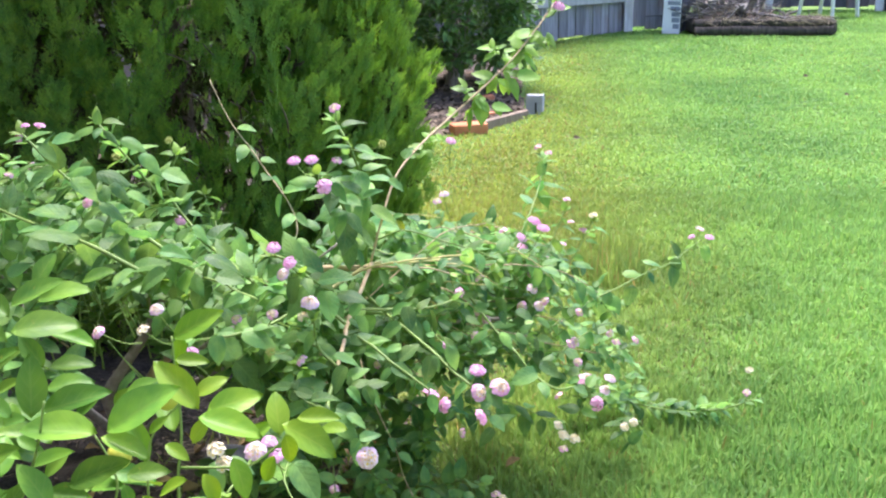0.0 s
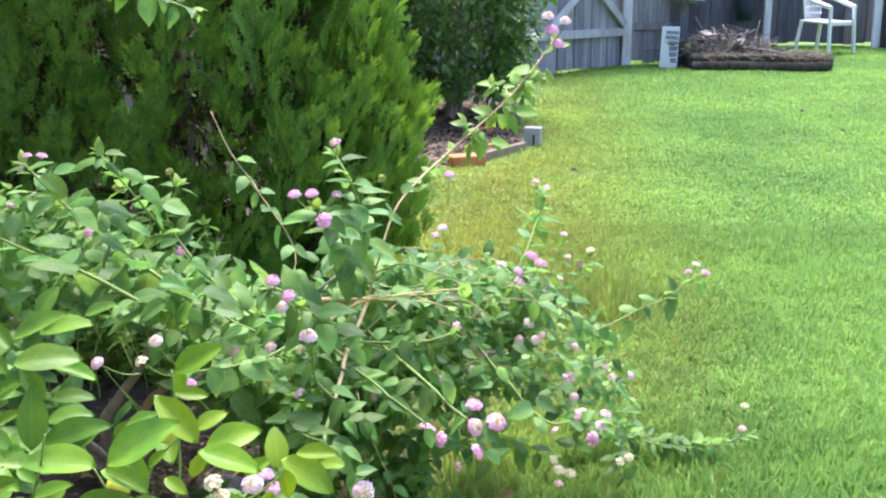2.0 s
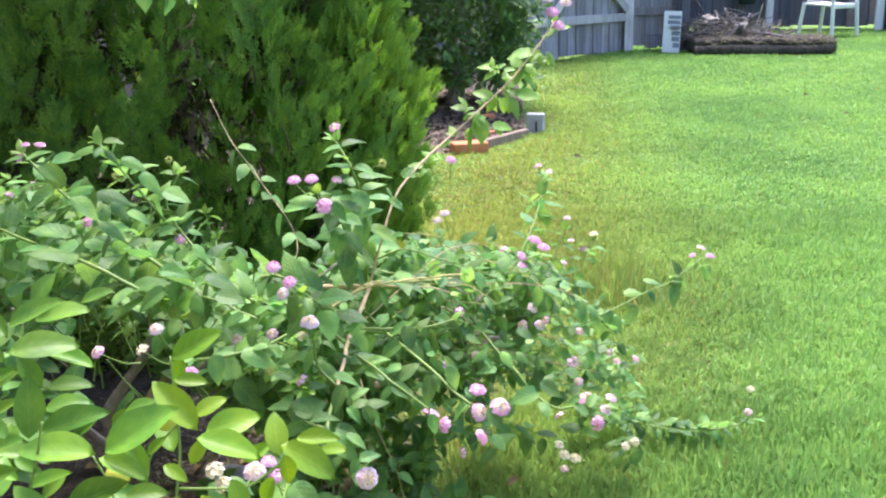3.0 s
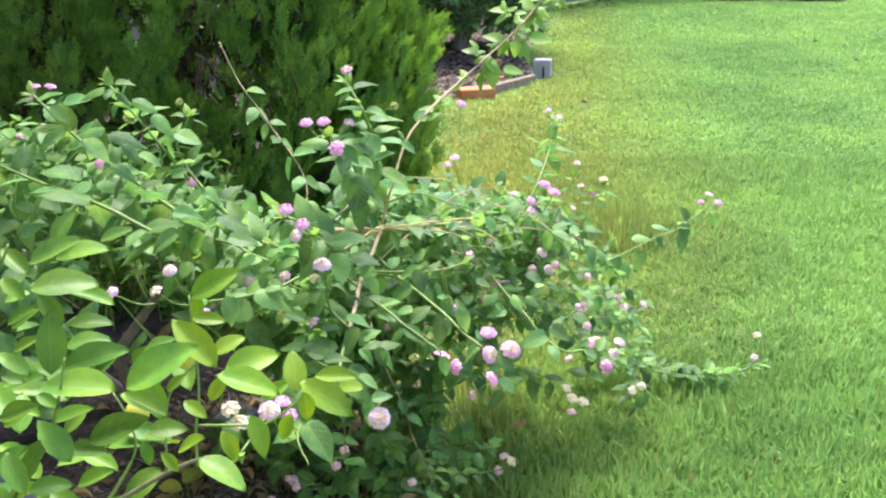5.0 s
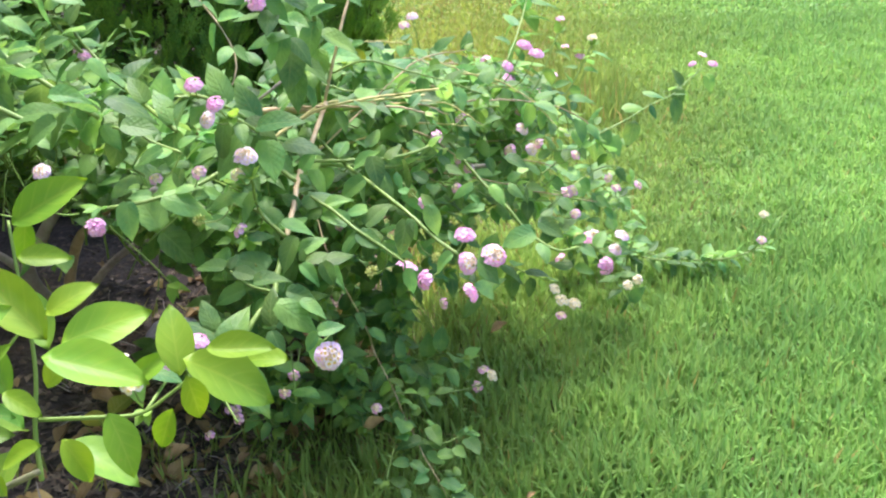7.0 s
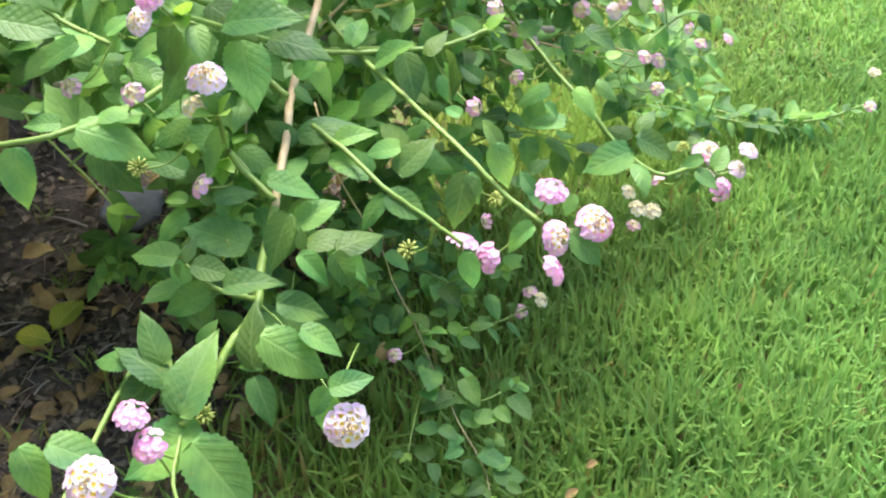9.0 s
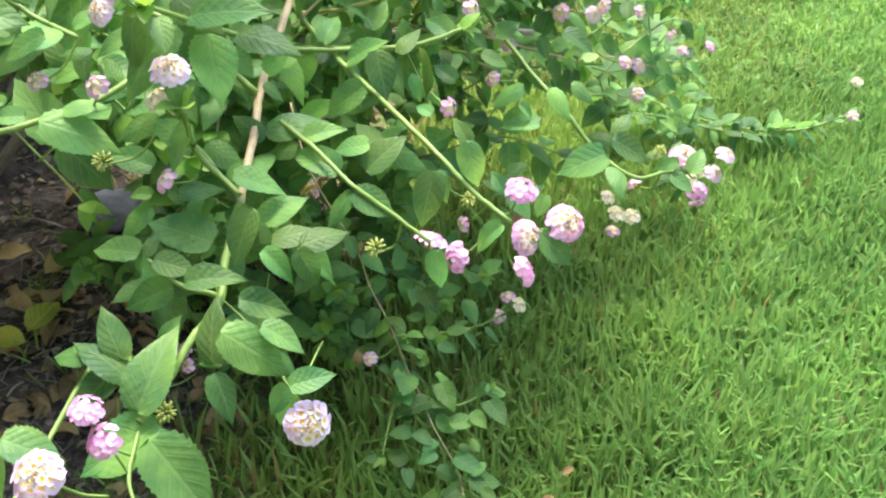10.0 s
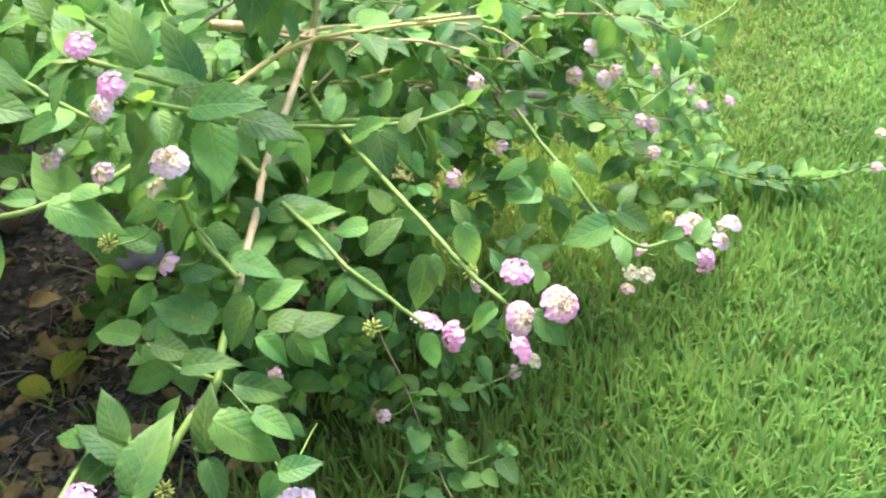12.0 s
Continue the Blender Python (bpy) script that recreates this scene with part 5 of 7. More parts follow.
NAMES = {"pink": "pink flower head", "white": "white flower head with yellow eyes", "cream": "cream and yellow flower head", "mixed": "pink flower head with a white middle",
         "loose": "small pink flower head with a yellow middle", "bud": "yellow-green bud cluster"}
flower_rng = random.Random(21)


def flowers(kind, size, places):
    """Flower heads on thin stalks from the nearest stem, turned up and towards the open side."""
    for p in places:
        p = Vector(p)
        foot = min(stem_spots, key=lambda q: (q - p).length + 0.3 * max(0.0, q.z - p.z))
        if (foot - p).length > 0.09:
            foot = p + (foot - p).normalized() * 0.06 + Vector((0, 0.01, -0.015))
        d = (p - foot).normalized() * 0.5 + Vector((flower_rng.uniform(-.35, .45), flower_rng.uniform(-.75, -.1), flower_rng.uniform(0.45, 0.95)))
        d.normalize()
        base = p - d * 0.006
        sag = (foot + base) / 2 + Vector((0, 0, -0.004)) - d * 0.006
        stem_part(curve_points([foot, sag, base], 4), 0.0011, 0.0009, green_stem, name="flower_stalk", sides=5)
        r = size * flower_rng.uniform(0.78, 0.98) / 2
        m = HOME @ frame_of(p, d.orthogonal(), d, r)
        if kind == "bud":
            put("bud_head", bud_heads[flower_rng.randrange(2)], None, lantana, NAMES[kind], HOME @ frame_of(p, d.orthogonal(), d, size / 0.02))
            continue
        a, b = HEADS[kind]
        head = put("flower_head", a, None, lantana, NAMES[kind], m)
        put("flower_centre", b, None, head)
        if kind in ("white", "mixed"):
            put("bud_knob", knob_mesh, None, head, "tan unopened buds")


flowers("pink", 0.024, [(-0.603, 2.276, 0.932), (-0.580, 2.290, 0.931), (-0.608, 2.261, 0.914), (-0.454, 2.162, 0.820), (-0.350, 2.333, 0.748), (-0.066, 2.018, 0.921),
                        (-0.039, 2.017, 0.923), (-0.007, 1.939, 0.898), (-0.078, 1.903, 0.816), (-0.048, 1.866, 0.804), (0.125, 2.802, 0.814), (-0.204, 1.882, 0.657)])
flowers("loose", 0.018, [(-0.578, 2.233, 0.869), (-0.608, 2.211, 0.857), (0.000, 2.021, 0.921), (-0.02, 2.13, 0.985), (0.111, 2.557, 0.733), (0.317, 2.828, 0.795), (0.342, 2.851, 0.777),
                         (0.375, 2.622, 0.723), (0.383, 2.628, 0.673)])
flowers("pink", 0.026, [(0.306, 2.423, 0.727), (0.322, 2.384, 0.723), (0.283, 2.496, 0.674), (0.286, 2.529, 0.644), (0.412, 2.628, 0.655), (0.772, 3.481, 0.415), (0.819, 3.457, 0.421)])
flowers("white", 0.024, [(0.796, 3.476, 0.440), (0.297, 2.556, 0.598), (0.305, 2.461, 0.579), (0.122, 2.596, 0.739), (-0.233, 1.830, 0.744)])
flowers("loose", 0.020, [(0.244, 2.565, 0.670), (0.343, 2.625, 0.592), (0.376, 2.784, 0.583), (0.304, 2.535, 0.585), (0.328, 2.422, 0.566), (0.176, 2.198, 0.654), (0.207, 2.276, 0.656),
                         (0.394, 2.521, 0.446), (0.409, 2.647, 0.467), (0.830, 2.901, 0.18)])
flowers("mixed", 0.026, [(-0.325, 1.840, 0.705)])
flowers("pink", 0.030, [(0.339, 2.588, 1.143), (0.352, 2.583, 1.117)])
flowers("white", 0.024, [(0.331, 2.593, 1.169), (0.365, 2.593, 1.160)])
flowers("cream", 0.022, [(-0.264, 1.851, 0.706), (0.430, 2.62, 0.690), (0.843, 2.95, 0.22), (0.515, 2.65, 0.20), (0.536, 2.672, 0.20)])
flowers("mixed", 0.031, [(0.250, 1.932, 0.592), (0.220, 1.914, 0.590), (0.397, 2.210, 0.493)])
flowers("pink", 0.027, [(0.215, 1.943, 0.615), (0.222, 1.945, 0.536), (0.147, 1.910, 0.590), (0.165, 1.921, 0.565), (-0.050, 1.700, 0.608), (-0.040, 1.690, 0.592), (0.419, 2.215, 0.442)])
flowers("white", 0.026, [(-0.025, 1.887, 0.738)])
flowers("white", 0.031, [(0.076, 1.727, 0.572), (-0.050, 1.626, 0.630)])
flowers("white", 0.022, [(0.440, 2.214, 0.493), (0.431, 2.211, 0.472), (0.318, 2.417, 0.558), (-0.060, 1.873, 0.784)])
flowers("loose", 0.021, [(0.234, 2.406, 0.159), (0.223, 2.401, 0.128), (0.370, 2.438, 0.247), (0.171, 2.310, 0.337), (0.348, 2.210, 0.460), (0.061, 2.242, 0.185), (0.402, 2.556, 0.388), (0.390, 2.602, 0.412),
                         (0.283, 2.462, 0.541), (0.491, 2.818, 0.357), (0.501, 2.776, 0.353), (0.547, 2.794, 0.351)])
flowers("loose", 0.019, [(0.198, 2.249, 0.558), (0.217, 2.330, 0.559), (0.200, 2.326, 0.577), (0.003, 2.382, 0.445), (0.157, 2.156, 0.572), (-0.178, 2.284, 0.158), (-0.164, 2.242, 0.167),
                         (-0.064, 2.230, 0.255), (-0.045, 1.903, 0.642)])
flowers("loose", 0.019, [(-0.086, 2.251, 0.211), (-0.209, 2.222, 0.151), (-0.175, 2.236, 0.190)])
flowers("cream", 0.022, [(-0.077, 1.548, 0.669), (-0.066, 1.543, 0.653)])
flowers("cream", 0.019, [(-0.036, 1.886, 0.717)])
flowers("loose", 0.018, [(-0.167, 2.005, 0.669), (-0.090, 1.924, 0.706)])
flowers("cream", 0.024, [(0.360, 2.441, 0.297), (0.370, 2.418, 0.287), (0.392, 2.435, 0.272), (0.250, 2.394, 0.154)])
flowers("bud", 0.017, [(0.106, 1.903, 0.585), (-0.036, 1.79, 0.52), (-0.026, 1.88, 0.60), (-0.094, 1.919, 0.647), (0.175, 2.06, 0.53), (0.379, 2.247, 0.475), (0.136, 2.208, 0.566), (0.266, 2.420, 0.476),
                       (-0.37, 2.36, 0.89), (-0.43, 2.25, 0.88), (0.06, 2.10, 0.93)])


# ---- citrus shrub ----
citrus = thing("citrus_shrub", "young citrus shrub with glossy yellow-green oval leaves", "shrub", (-0.30, 1.42, 0.0))
citrus_mesh = [mesh_np("leaf", *blade(ellip, 10, w, f, d, 0.0, 4, 0.006)) for w, f, d in ((0.48, 0.22, 0.12), (0.44, 0.30, 0.04), (0.52, 0.15, 0.25))]
flush_mesh = [me.copy() for me in citrus_mesh]
for me, young in zip(citrus_mesh, flush_mesh):
    me.materials.append(citrus_leaf)
    young.materials.append(citrus_flush)
citrus_rng = random.Random(9)
CITRUS_HOME = Matrix.Translation((0.30, -1.42, 0.0))


def citrus_leaves(pairs):
    """Leaves from a base to a tip."""
    for a, b in pairs:
        a, b = Vector(a), Vector(b)
        up = Vector((citrus_rng.uniform(0.0, .5), citrus_rng.uniform(-.85, -.35), 1.0))
        put("leaf", (flush_mesh if a.x > -0.06 else citrus_mesh)[citrus_rng.randrange(3)], None, citrus, at=CITRUS_HOME @ frame_of(a, b - a, up, (b - a).length * 1.10))


citrus_leaves([
    ((-0.161, 1.315, 0.942), (-0.149, 1.333, 0.967)),
    ((-0.169, 1.280, 0.933), (-0.129, 1.298, 0.952)),
    ((-0.122, 1.328, 0.941), (-0.096, 1.336, 0.952)),
    ((-0.159, 1.311, 0.929), (-0.116, 1.312, 0.946)),
    ((-0.155, 1.247, 0.922), (-0.105, 1.259, 0.932)),
    ((-0.132, 1.267, 0.915), (-0.091, 1.262, 0.906)),
    ((-0.139, 1.267, 0.882), (-0.158, 1.271, 0.909)),
    ((-0.142, 1.286, 0.875), (-0.108, 1.294, 0.880)),
    ((-0.153, 1.297, 0.848), (-0.117, 1.305, 0.859)),
    ((-0.136, 1.227, 0.852), (-0.137, 1.241, 0.900)),
    ((-0.132, 1.238, 0.853), (-0.080, 1.255, 0.865)),
    ((-0.068, 1.200, 0.852), (-0.130, 1.200, 0.858)),
    ((-0.072, 1.228, 0.840), (-0.019, 1.241, 0.876)),
    ((-0.077, 1.226, 0.836), (-0.037, 1.221, 0.822)),
])
citrus_leaves([
    ((-0.000, 1.257, 0.849), (-0.039, 1.273, 0.884)),
    ((-0.012, 1.287, 0.849), (0.012, 1.295, 0.865)),
    ((0.007, 1.257, 0.847), (0.048, 1.270, 0.861)),
    ((0.008, 1.228, 0.855), (0.058, 1.227, 0.844)),
    ((-0.045, 1.338, 0.884), (-0.004, 1.344, 0.909)),
    ((-0.043, 1.332, 0.865), (-0.014, 1.335, 0.864)),
    ((0.070, 1.255, 0.827), (0.065, 1.272, 0.859)),
    ((0.087, 1.252, 0.845), (0.122, 1.250, 0.847)),
    ((0.079, 1.238, 0.837), (0.085, 1.237, 0.811)),
    ((0.072, 1.258, 0.836), (0.118, 1.263, 0.811)),
    ((0.038, 1.261, 0.818), (0.059, 1.273, 0.830)),
    ((0.068, 1.241, 0.815), (0.058, 1.240, 0.791)),
    ((0.030, 1.247, 0.809), (0.046, 1.232, 0.782)),
    ((0.004, 1.241, 0.796), (0.019, 1.238, 0.772)),
])
citrus_leaves([
    ((-0.015, 1.256, 0.782), (-0.042, 1.258, 0.768)),
    ((-0.103, 1.212, 0.797), (-0.054, 1.215, 0.819)),
    ((-0.106, 1.180, 0.795), (-0.127, 1.185, 0.829)),
    ((-0.125, 1.218, 0.788), (-0.091, 1.217, 0.786)),
    ((-0.143, 1.232, 0.804), (-0.111, 1.240, 0.815)),
    ((-0.065, 1.245, 0.791), (-0.032, 1.249, 0.797)),
    ((-0.071, 1.251, 0.779), (-0.063, 1.246, 0.760)),
    ((-0.058, 1.258, 0.764), (-0.044, 1.260, 0.746)),
    ((-0.151, 1.161, 0.813), (-0.132, 1.146, 0.787)),
    ((-0.035, 1.264, 0.812), (-0.014, 1.256, 0.805)),
    ((-0.167, 1.241, 0.839), (-0.183, 1.236, 0.846)),
    ((-0.190, 1.237, 0.797), (-0.170, 1.238, 0.814)),
    ((-0.162, 1.198, 0.765), (-0.143, 1.203, 0.799)),
    ((-0.160, 1.259, 0.931), (-0.187, 1.273, 0.949)),
])
citrus_leaves([
    ((-0.209, 1.306, 0.888), (-0.192, 1.317, 0.897)),
    ((-0.216, 1.318, 0.861), (-0.190, 1.318, 0.879)),
    ((-0.014, 1.275, 0.808), (-0.001, 1.283, 0.830)),
    ((-0.080, 1.302, 0.845), (-0.054, 1.305, 0.857)),
    ((-0.099, 1.316, 0.826), (-0.085, 1.319, 0.841)),
    ((-0.040, 1.348, 0.884), (-0.043, 1.339, 0.859)),
    ((0.087, 1.269, 0.833), (0.080, 1.265, 0.810)),
    ((-0.059, 1.292, 0.808), (-0.044, 1.300, 0.822)),
    ((-0.214, 1.320, 0.833), (-0.190, 1.324, 0.846)),
    ((-0.199, 1.284, 0.918), (-0.177, 1.277, 0.906)),
    ((-0.126, 1.292, 0.824), (-0.107, 1.296, 0.839)),
    ((-0.128, 1.235, 0.741), (-0.096, 1.236, 0.757)),
    ((-0.155, 1.196, 0.757), (-0.122, 1.203, 0.765)),
    ((0.126, 1.279, 0.822), (0.100, 1.283, 0.824)),
])
citrus_leaves([
    ((-0.193, 1.271, 0.804), (-0.172, 1.268, 0.795)),
    ((-0.179, 1.283, 0.807), (-0.159, 1.276, 0.801)),
    ((-0.097, 1.282, 0.784), (-0.113, 1.274, 0.777)),
])
citrus_leaves([
    ((-0.189, 1.230, 0.807), (-0.153, 1.227, 0.823)),
    ((-0.203, 1.249, 0.772), (-0.173, 1.238, 0.764)),
    ((-0.176, 1.273, 0.777), (-0.146, 1.259, 0.759)),
    ((-0.182, 1.197, 0.772), (-0.158, 1.197, 0.797)),
    ((-0.197, 1.232, 0.722), (-0.160, 1.232, 0.742)),
    ((-0.169, 1.265, 0.717), (-0.136, 1.252, 0.705)),
    ((-0.189, 1.297, 0.820), (-0.213, 1.293, 0.844)),
    ((-0.224, 1.310, 0.802), (-0.185, 1.307, 0.816)),
    ((-0.145, 1.287, 0.747), (-0.109, 1.276, 0.739)),
    ((-0.226, 1.345, 0.846), (-0.198, 1.345, 0.870)),
    ((-0.144, 1.309, 0.781), (-0.161, 1.292, 0.765)),
    ((-0.196, 1.210, 0.751), (-0.171, 1.197, 0.737)),
])
for ctrl, r0, r1, mt in (
        ([(-0.34, 1.45, -0.02), (-0.31, 1.38, 0.30), (-0.22, 1.30, 0.56), (-0.124, 1.268, 0.697)], 0.006, 0.0028, citrus_stem),
        ([(-0.124, 1.268, 0.697), (-0.09, 1.277, 0.715), (-0.064, 1.284, 0.729), (-0.035, 1.288, 0.742)], 0.0027, 0.0020, citrus_stem),
        ([(-0.035, 1.288, 0.735), (-0.037, 1.297, 0.765), (-0.035, 1.308, 0.796), (-0.037, 1.317, 0.823), (-0.042, 1.327, 0.856), (-0.046, 1.337, 0.887)], 0.0018, 0.0010, green_stem),
        ([(-0.124, 1.269, 0.698), (-0.109, 1.277, 0.718), (-0.093, 1.288, 0.75), (-0.099, 1.296, 0.776), (-0.115, 1.303, 0.801)], 0.0018, 0.0010, green_stem),
        ([(-0.035, 1.300, 0.771), (-0.001, 1.302, 0.771), (0.026, 1.304, 0.772), (0.044, 1.309, 0.782), (0.057, 1.313, 0.792), (0.067, 1.318, 0.805)], 0.0014, 0.0008, green_stem),
        ([(-0.064, 1.284, 0.729), (-0.064, 1.304, 0.791), (-0.049, 1.313, 0.816), (-0.027, 1.321, 0.836)], 0.0014, 0.0008, green_stem),
        ([(-0.22, 1.30, 0.56), (-0.21, 1.24, 0.70), (-0.19, 1.21, 0.82), (-0.17, 1.20, 0.92), (-0.14, 1.19, 0.98)], 0.0026, 0.0011, green_stem),
        ([(-0.21, 1.24, 0.70), (-0.15, 1.22, 0.78), (-0.12, 1.20, 0.84), (-0.11, 1.20, 0.88)], 0.0020, 0.0010, green_stem)):
    stem_part(curve_points([tuple(c) for c in ctrl], 6), r0, r1, mt, citrus)
extra = random.Random(31)
for k in range(110):
    # younger and lower leaves along the twigs, further into the plant
    p = Vector((extra.uniform(-0.44, -0.08), extra.uniform(1.26, 1.48), extra.uniform(0.45, 0.74)))
    d = Vector((extra.uniform(-1, 1), extra.uniform(-0.8, 0.8), extra.uniform(-0.4, 0.5))).normalized()
    put("leaf", citrus_mesh[k % 3], None, citrus, at=CITRUS_HOME @ frame_of(p, d, Vector((extra.uniform(-.3, .4), extra.uniform(-.7, 0), 1)), extra.uniform(0.040, 0.068)))
for p in ((-0.058, 1.345, 0.822), (-0.098, 1.315, 0.775)):
    bm = bmesh.new()
    bmesh.ops.create_uvsphere(bm, u_segments=14, v_segments=10, radius=0.0115)
    for v in bm.verts:
        v.co.z *= 1.15
        if v.co.z < -0.0135:
            v.co.z -= 0.003
    fruit = part("fruit", bm, fruit_skin, citrus, "small round yellow-green fruit", True)
    fruit.matrix_basis = CITRUS_HOME @ Matrix.Translation(p)


# ---- arborvitae ----
def frond(rows=5, fine=False):
    """A flat fan of scaly twigs, length 1 along +y."""
    v, t, uv = [], [], []

    def strip(a, b, w):
        a, b = Vector(a), Vector(b)
        d = b - a
        s = Vector((-d.y, d.x, 0)).normalized() * w
        k = len(v)
        m = a + d * 0.55
        for p in (a, m + s, m - s, b):
            v.append(tuple(p))
            uv.append((0.2, 0.5))
        t.extend([(k, k + 1, k + 2), (k + 2, k + 1, k + 3)])

    strip((0, 0, 0), (0, 1, 0.03), 0.03)
    rng = random.Random(4 + rows)
    for i in range(rows):
        s = 0.10 + i * 0.80 / rows
        for side in (1, -1):
            ln = (0.50 - 0.45 * abs(s - 0.34)) * rng.uniform(0.8, 1.2)
            a = radians(30 + rng.uniform(-9, 9))
            base = Vector((0, s + (0.4 / rows if side < 0 else 0), 0.03 * s))
            end = base + Vector((side * math.sin(a), math.cos(a), rng.uniform(-0.22, 0.22))) * ln
            strip(base, end, 0.036 if fine else 0.05)
            for f in ((0.36, 0.70) if fine else (0.5,)):
                p = base + (end - base) * f
                for turn in (30, -30):
                    b = a + radians(turn + rng.uniform(-8, 8))
                    strip(p, p + Vector((side * math.sin(b), math.cos(b), rng.uniform(-0.3, 0.3))) * ln * (0.42 if fine else 0.5), 0.034 if fine else 0.045)
    return np.array(v, np.float32), np.array(t, np.int32), np.array(uv, np.float32)


def arborvitae(cx, cy, radius, height, seed):
    """An upright evergreen: plumes of upright plates over an egg-shaped column, open where the inner wood shows."""
    rng = random.Random(seed)
    g = ground_z(cy)
    tree = thing("arborvitae", "dense green arborvitae with upright fan-like sprays", "tree", (cx, cy, g))
    stem_part(curve_points([(cx, cy, g - 0.05), (cx + 0.03, cy, 0.8), (cx - 0.02, cy + 0.02, 1.6), (cx, cy, height - 0.2)], 5), 0.08, 0.02, bark, tree, "trunk", "", 9, 0.08)
    spots = []

    def girth(z):
        return radius * (1.0 - max(0.0, (0.45 - z)) ** 2 * 0.9) * max(0.03, 1 - (max(0.0, z - 0.72) / (height - 0.72)) ** 1.45)

    z, row = 0.04, 0
    while z < height - 0.05:
        low = z < 1.75
        r = girth(z)
        n = max(3, int(2 * math.pi * r / (0.104 if low else 0.20)))
        for i in range(n):
            w = 2 * math.pi * (i + 0.5 * (row % 2) + rng.uniform(-.28, .28)) / n
            out = Vector((math.cos(w), math.sin(w), 0))
            back = out.y > 0.40
            base = Vector((cx, cy, g + z + rng.uniform(-.07, .07))) + out * (r * 0.95 + 0.05 * noise.noise((math.cos(w) * 3.4, math.sin(w) * 3.4, z * 1.7 + seed)) + rng.uniform(-0.06, 0.05))
            q = base - Vector((-0.57, 3.44, 0.68))
            if (q.x / 0.13) ** 2 + (q.z / 0.22) ** 2 < 1 and q.y < 0.4 and rng.random() < 0.75:
                continue
            # an upright plume, broadest below its rounded tip, its plates side by side
            cross = out.cross(Vector((0, 0, 1)))
            up = (Vector((0, 0, 1)) + out * rng.uniform(0.08, 0.34) + cross * rng.uniform(-.20, .20)).normalized()
            a = rng.uniform(-0.9, 0.9)
            flat = (cross * math.cos(a) + out * math.sin(a)).normalized()
            deep = flat.cross(up)
            tall, wide = rng.uniform(0.22, 0.34), rng.uniform(0.032, 0.054)
            for k in range((38 if not back else 6) if low else 9):
                h = rng.random() ** 0.75
                fat = wide * math.sin(math.pi * min(1.0, 0.20 + 0.76 * h)) ** 0.55
                e, f = rng.uniform(-1, 1), rng.uniform(-1, 1)
                p = base + flat * e * fat + deep * f * fat * 0.55 + up * (h - 0.42) * tall
                d = (up * 1.2 + flat * e * 0.50 + deep * f * 0.35 + Vector((rng.uniform(-.12, .12), rng.uniform(-.12, .12), 0))).normalized()
                spots.append((low and not back, frame_of(p, d, deep + flat * rng.uniform(-0.5, 0.5), rng.uniform(0.050, 0.074) * (1 if low else 2.1))))
        z += 0.14 if low else 0.2
        row += 1
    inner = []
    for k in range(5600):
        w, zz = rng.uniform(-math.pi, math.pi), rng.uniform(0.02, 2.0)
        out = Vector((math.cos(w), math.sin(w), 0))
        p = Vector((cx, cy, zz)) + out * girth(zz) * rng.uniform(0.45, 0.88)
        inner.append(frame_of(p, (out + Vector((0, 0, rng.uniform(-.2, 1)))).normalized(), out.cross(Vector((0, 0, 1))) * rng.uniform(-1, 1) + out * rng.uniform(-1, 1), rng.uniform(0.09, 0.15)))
    home = Matrix.Translation((-cx, -cy, -g))
    crown = put("crown", joined([merged(frond(4, True), [home @ m for f, m in spots if f]), merged(frond(), [home @ m for f, m in spots if not f])]), thuja_leaf, tree, "bright green scaly fans")
    tagged(crown, kind="stuff")
    tagged(put("inner_crown", merged(frond(), [home @ m for m in inner[::2]]), thuja_leaf, tree, "shaded green fans inside the crown"), kind="stuff")
    tagged(put("inner_foliage", merged(frond(), [home @ m for m in inner[1::2]]), thuja_inner, tree, "dead brown inner foliage, darkened for shade between the plumes"), kind="stuff")
    for k in range(26):
        # dead inner twigs where the crown is open
        a = Vector((-0.56 + rng.uniform(-.15, .15), 3.62 + rng.uniform(-.05, .10), 0.75 + rng.uniform(-.25, .15)))
        b = a + Vector((rng.uniform(-.08, .08), rng.uniform(-.2, -.05), rng.uniform(0.02, 0.18)))
        stem_part(curve_points([a, (a + b) / 2 + Vector((0.01, 0, 0.01)), b], 3), 0.0045, 0.0015, bark, tree, "dead_twig", "", 5)
    for k in range(12):
        w, zz = rng.uniform(-2.6, -0.3), rng.uniform(0.3, 1.6)
        out = Vector((math.cos(w), math.sin(w), 0))
        stem_part(curve_points([Vector((cx, cy, zz)), Vector((cx, cy, zz + 0.12)) + out * radius * 0.5, Vector((cx, cy, zz + 0.35)) + out * radius * 0.86], 4), 0.018, 0.005, bark, tree, "limb", "", 6)
    return tree


arborvitae(-0.97, 4.22, 0.87, 3.9, 2)


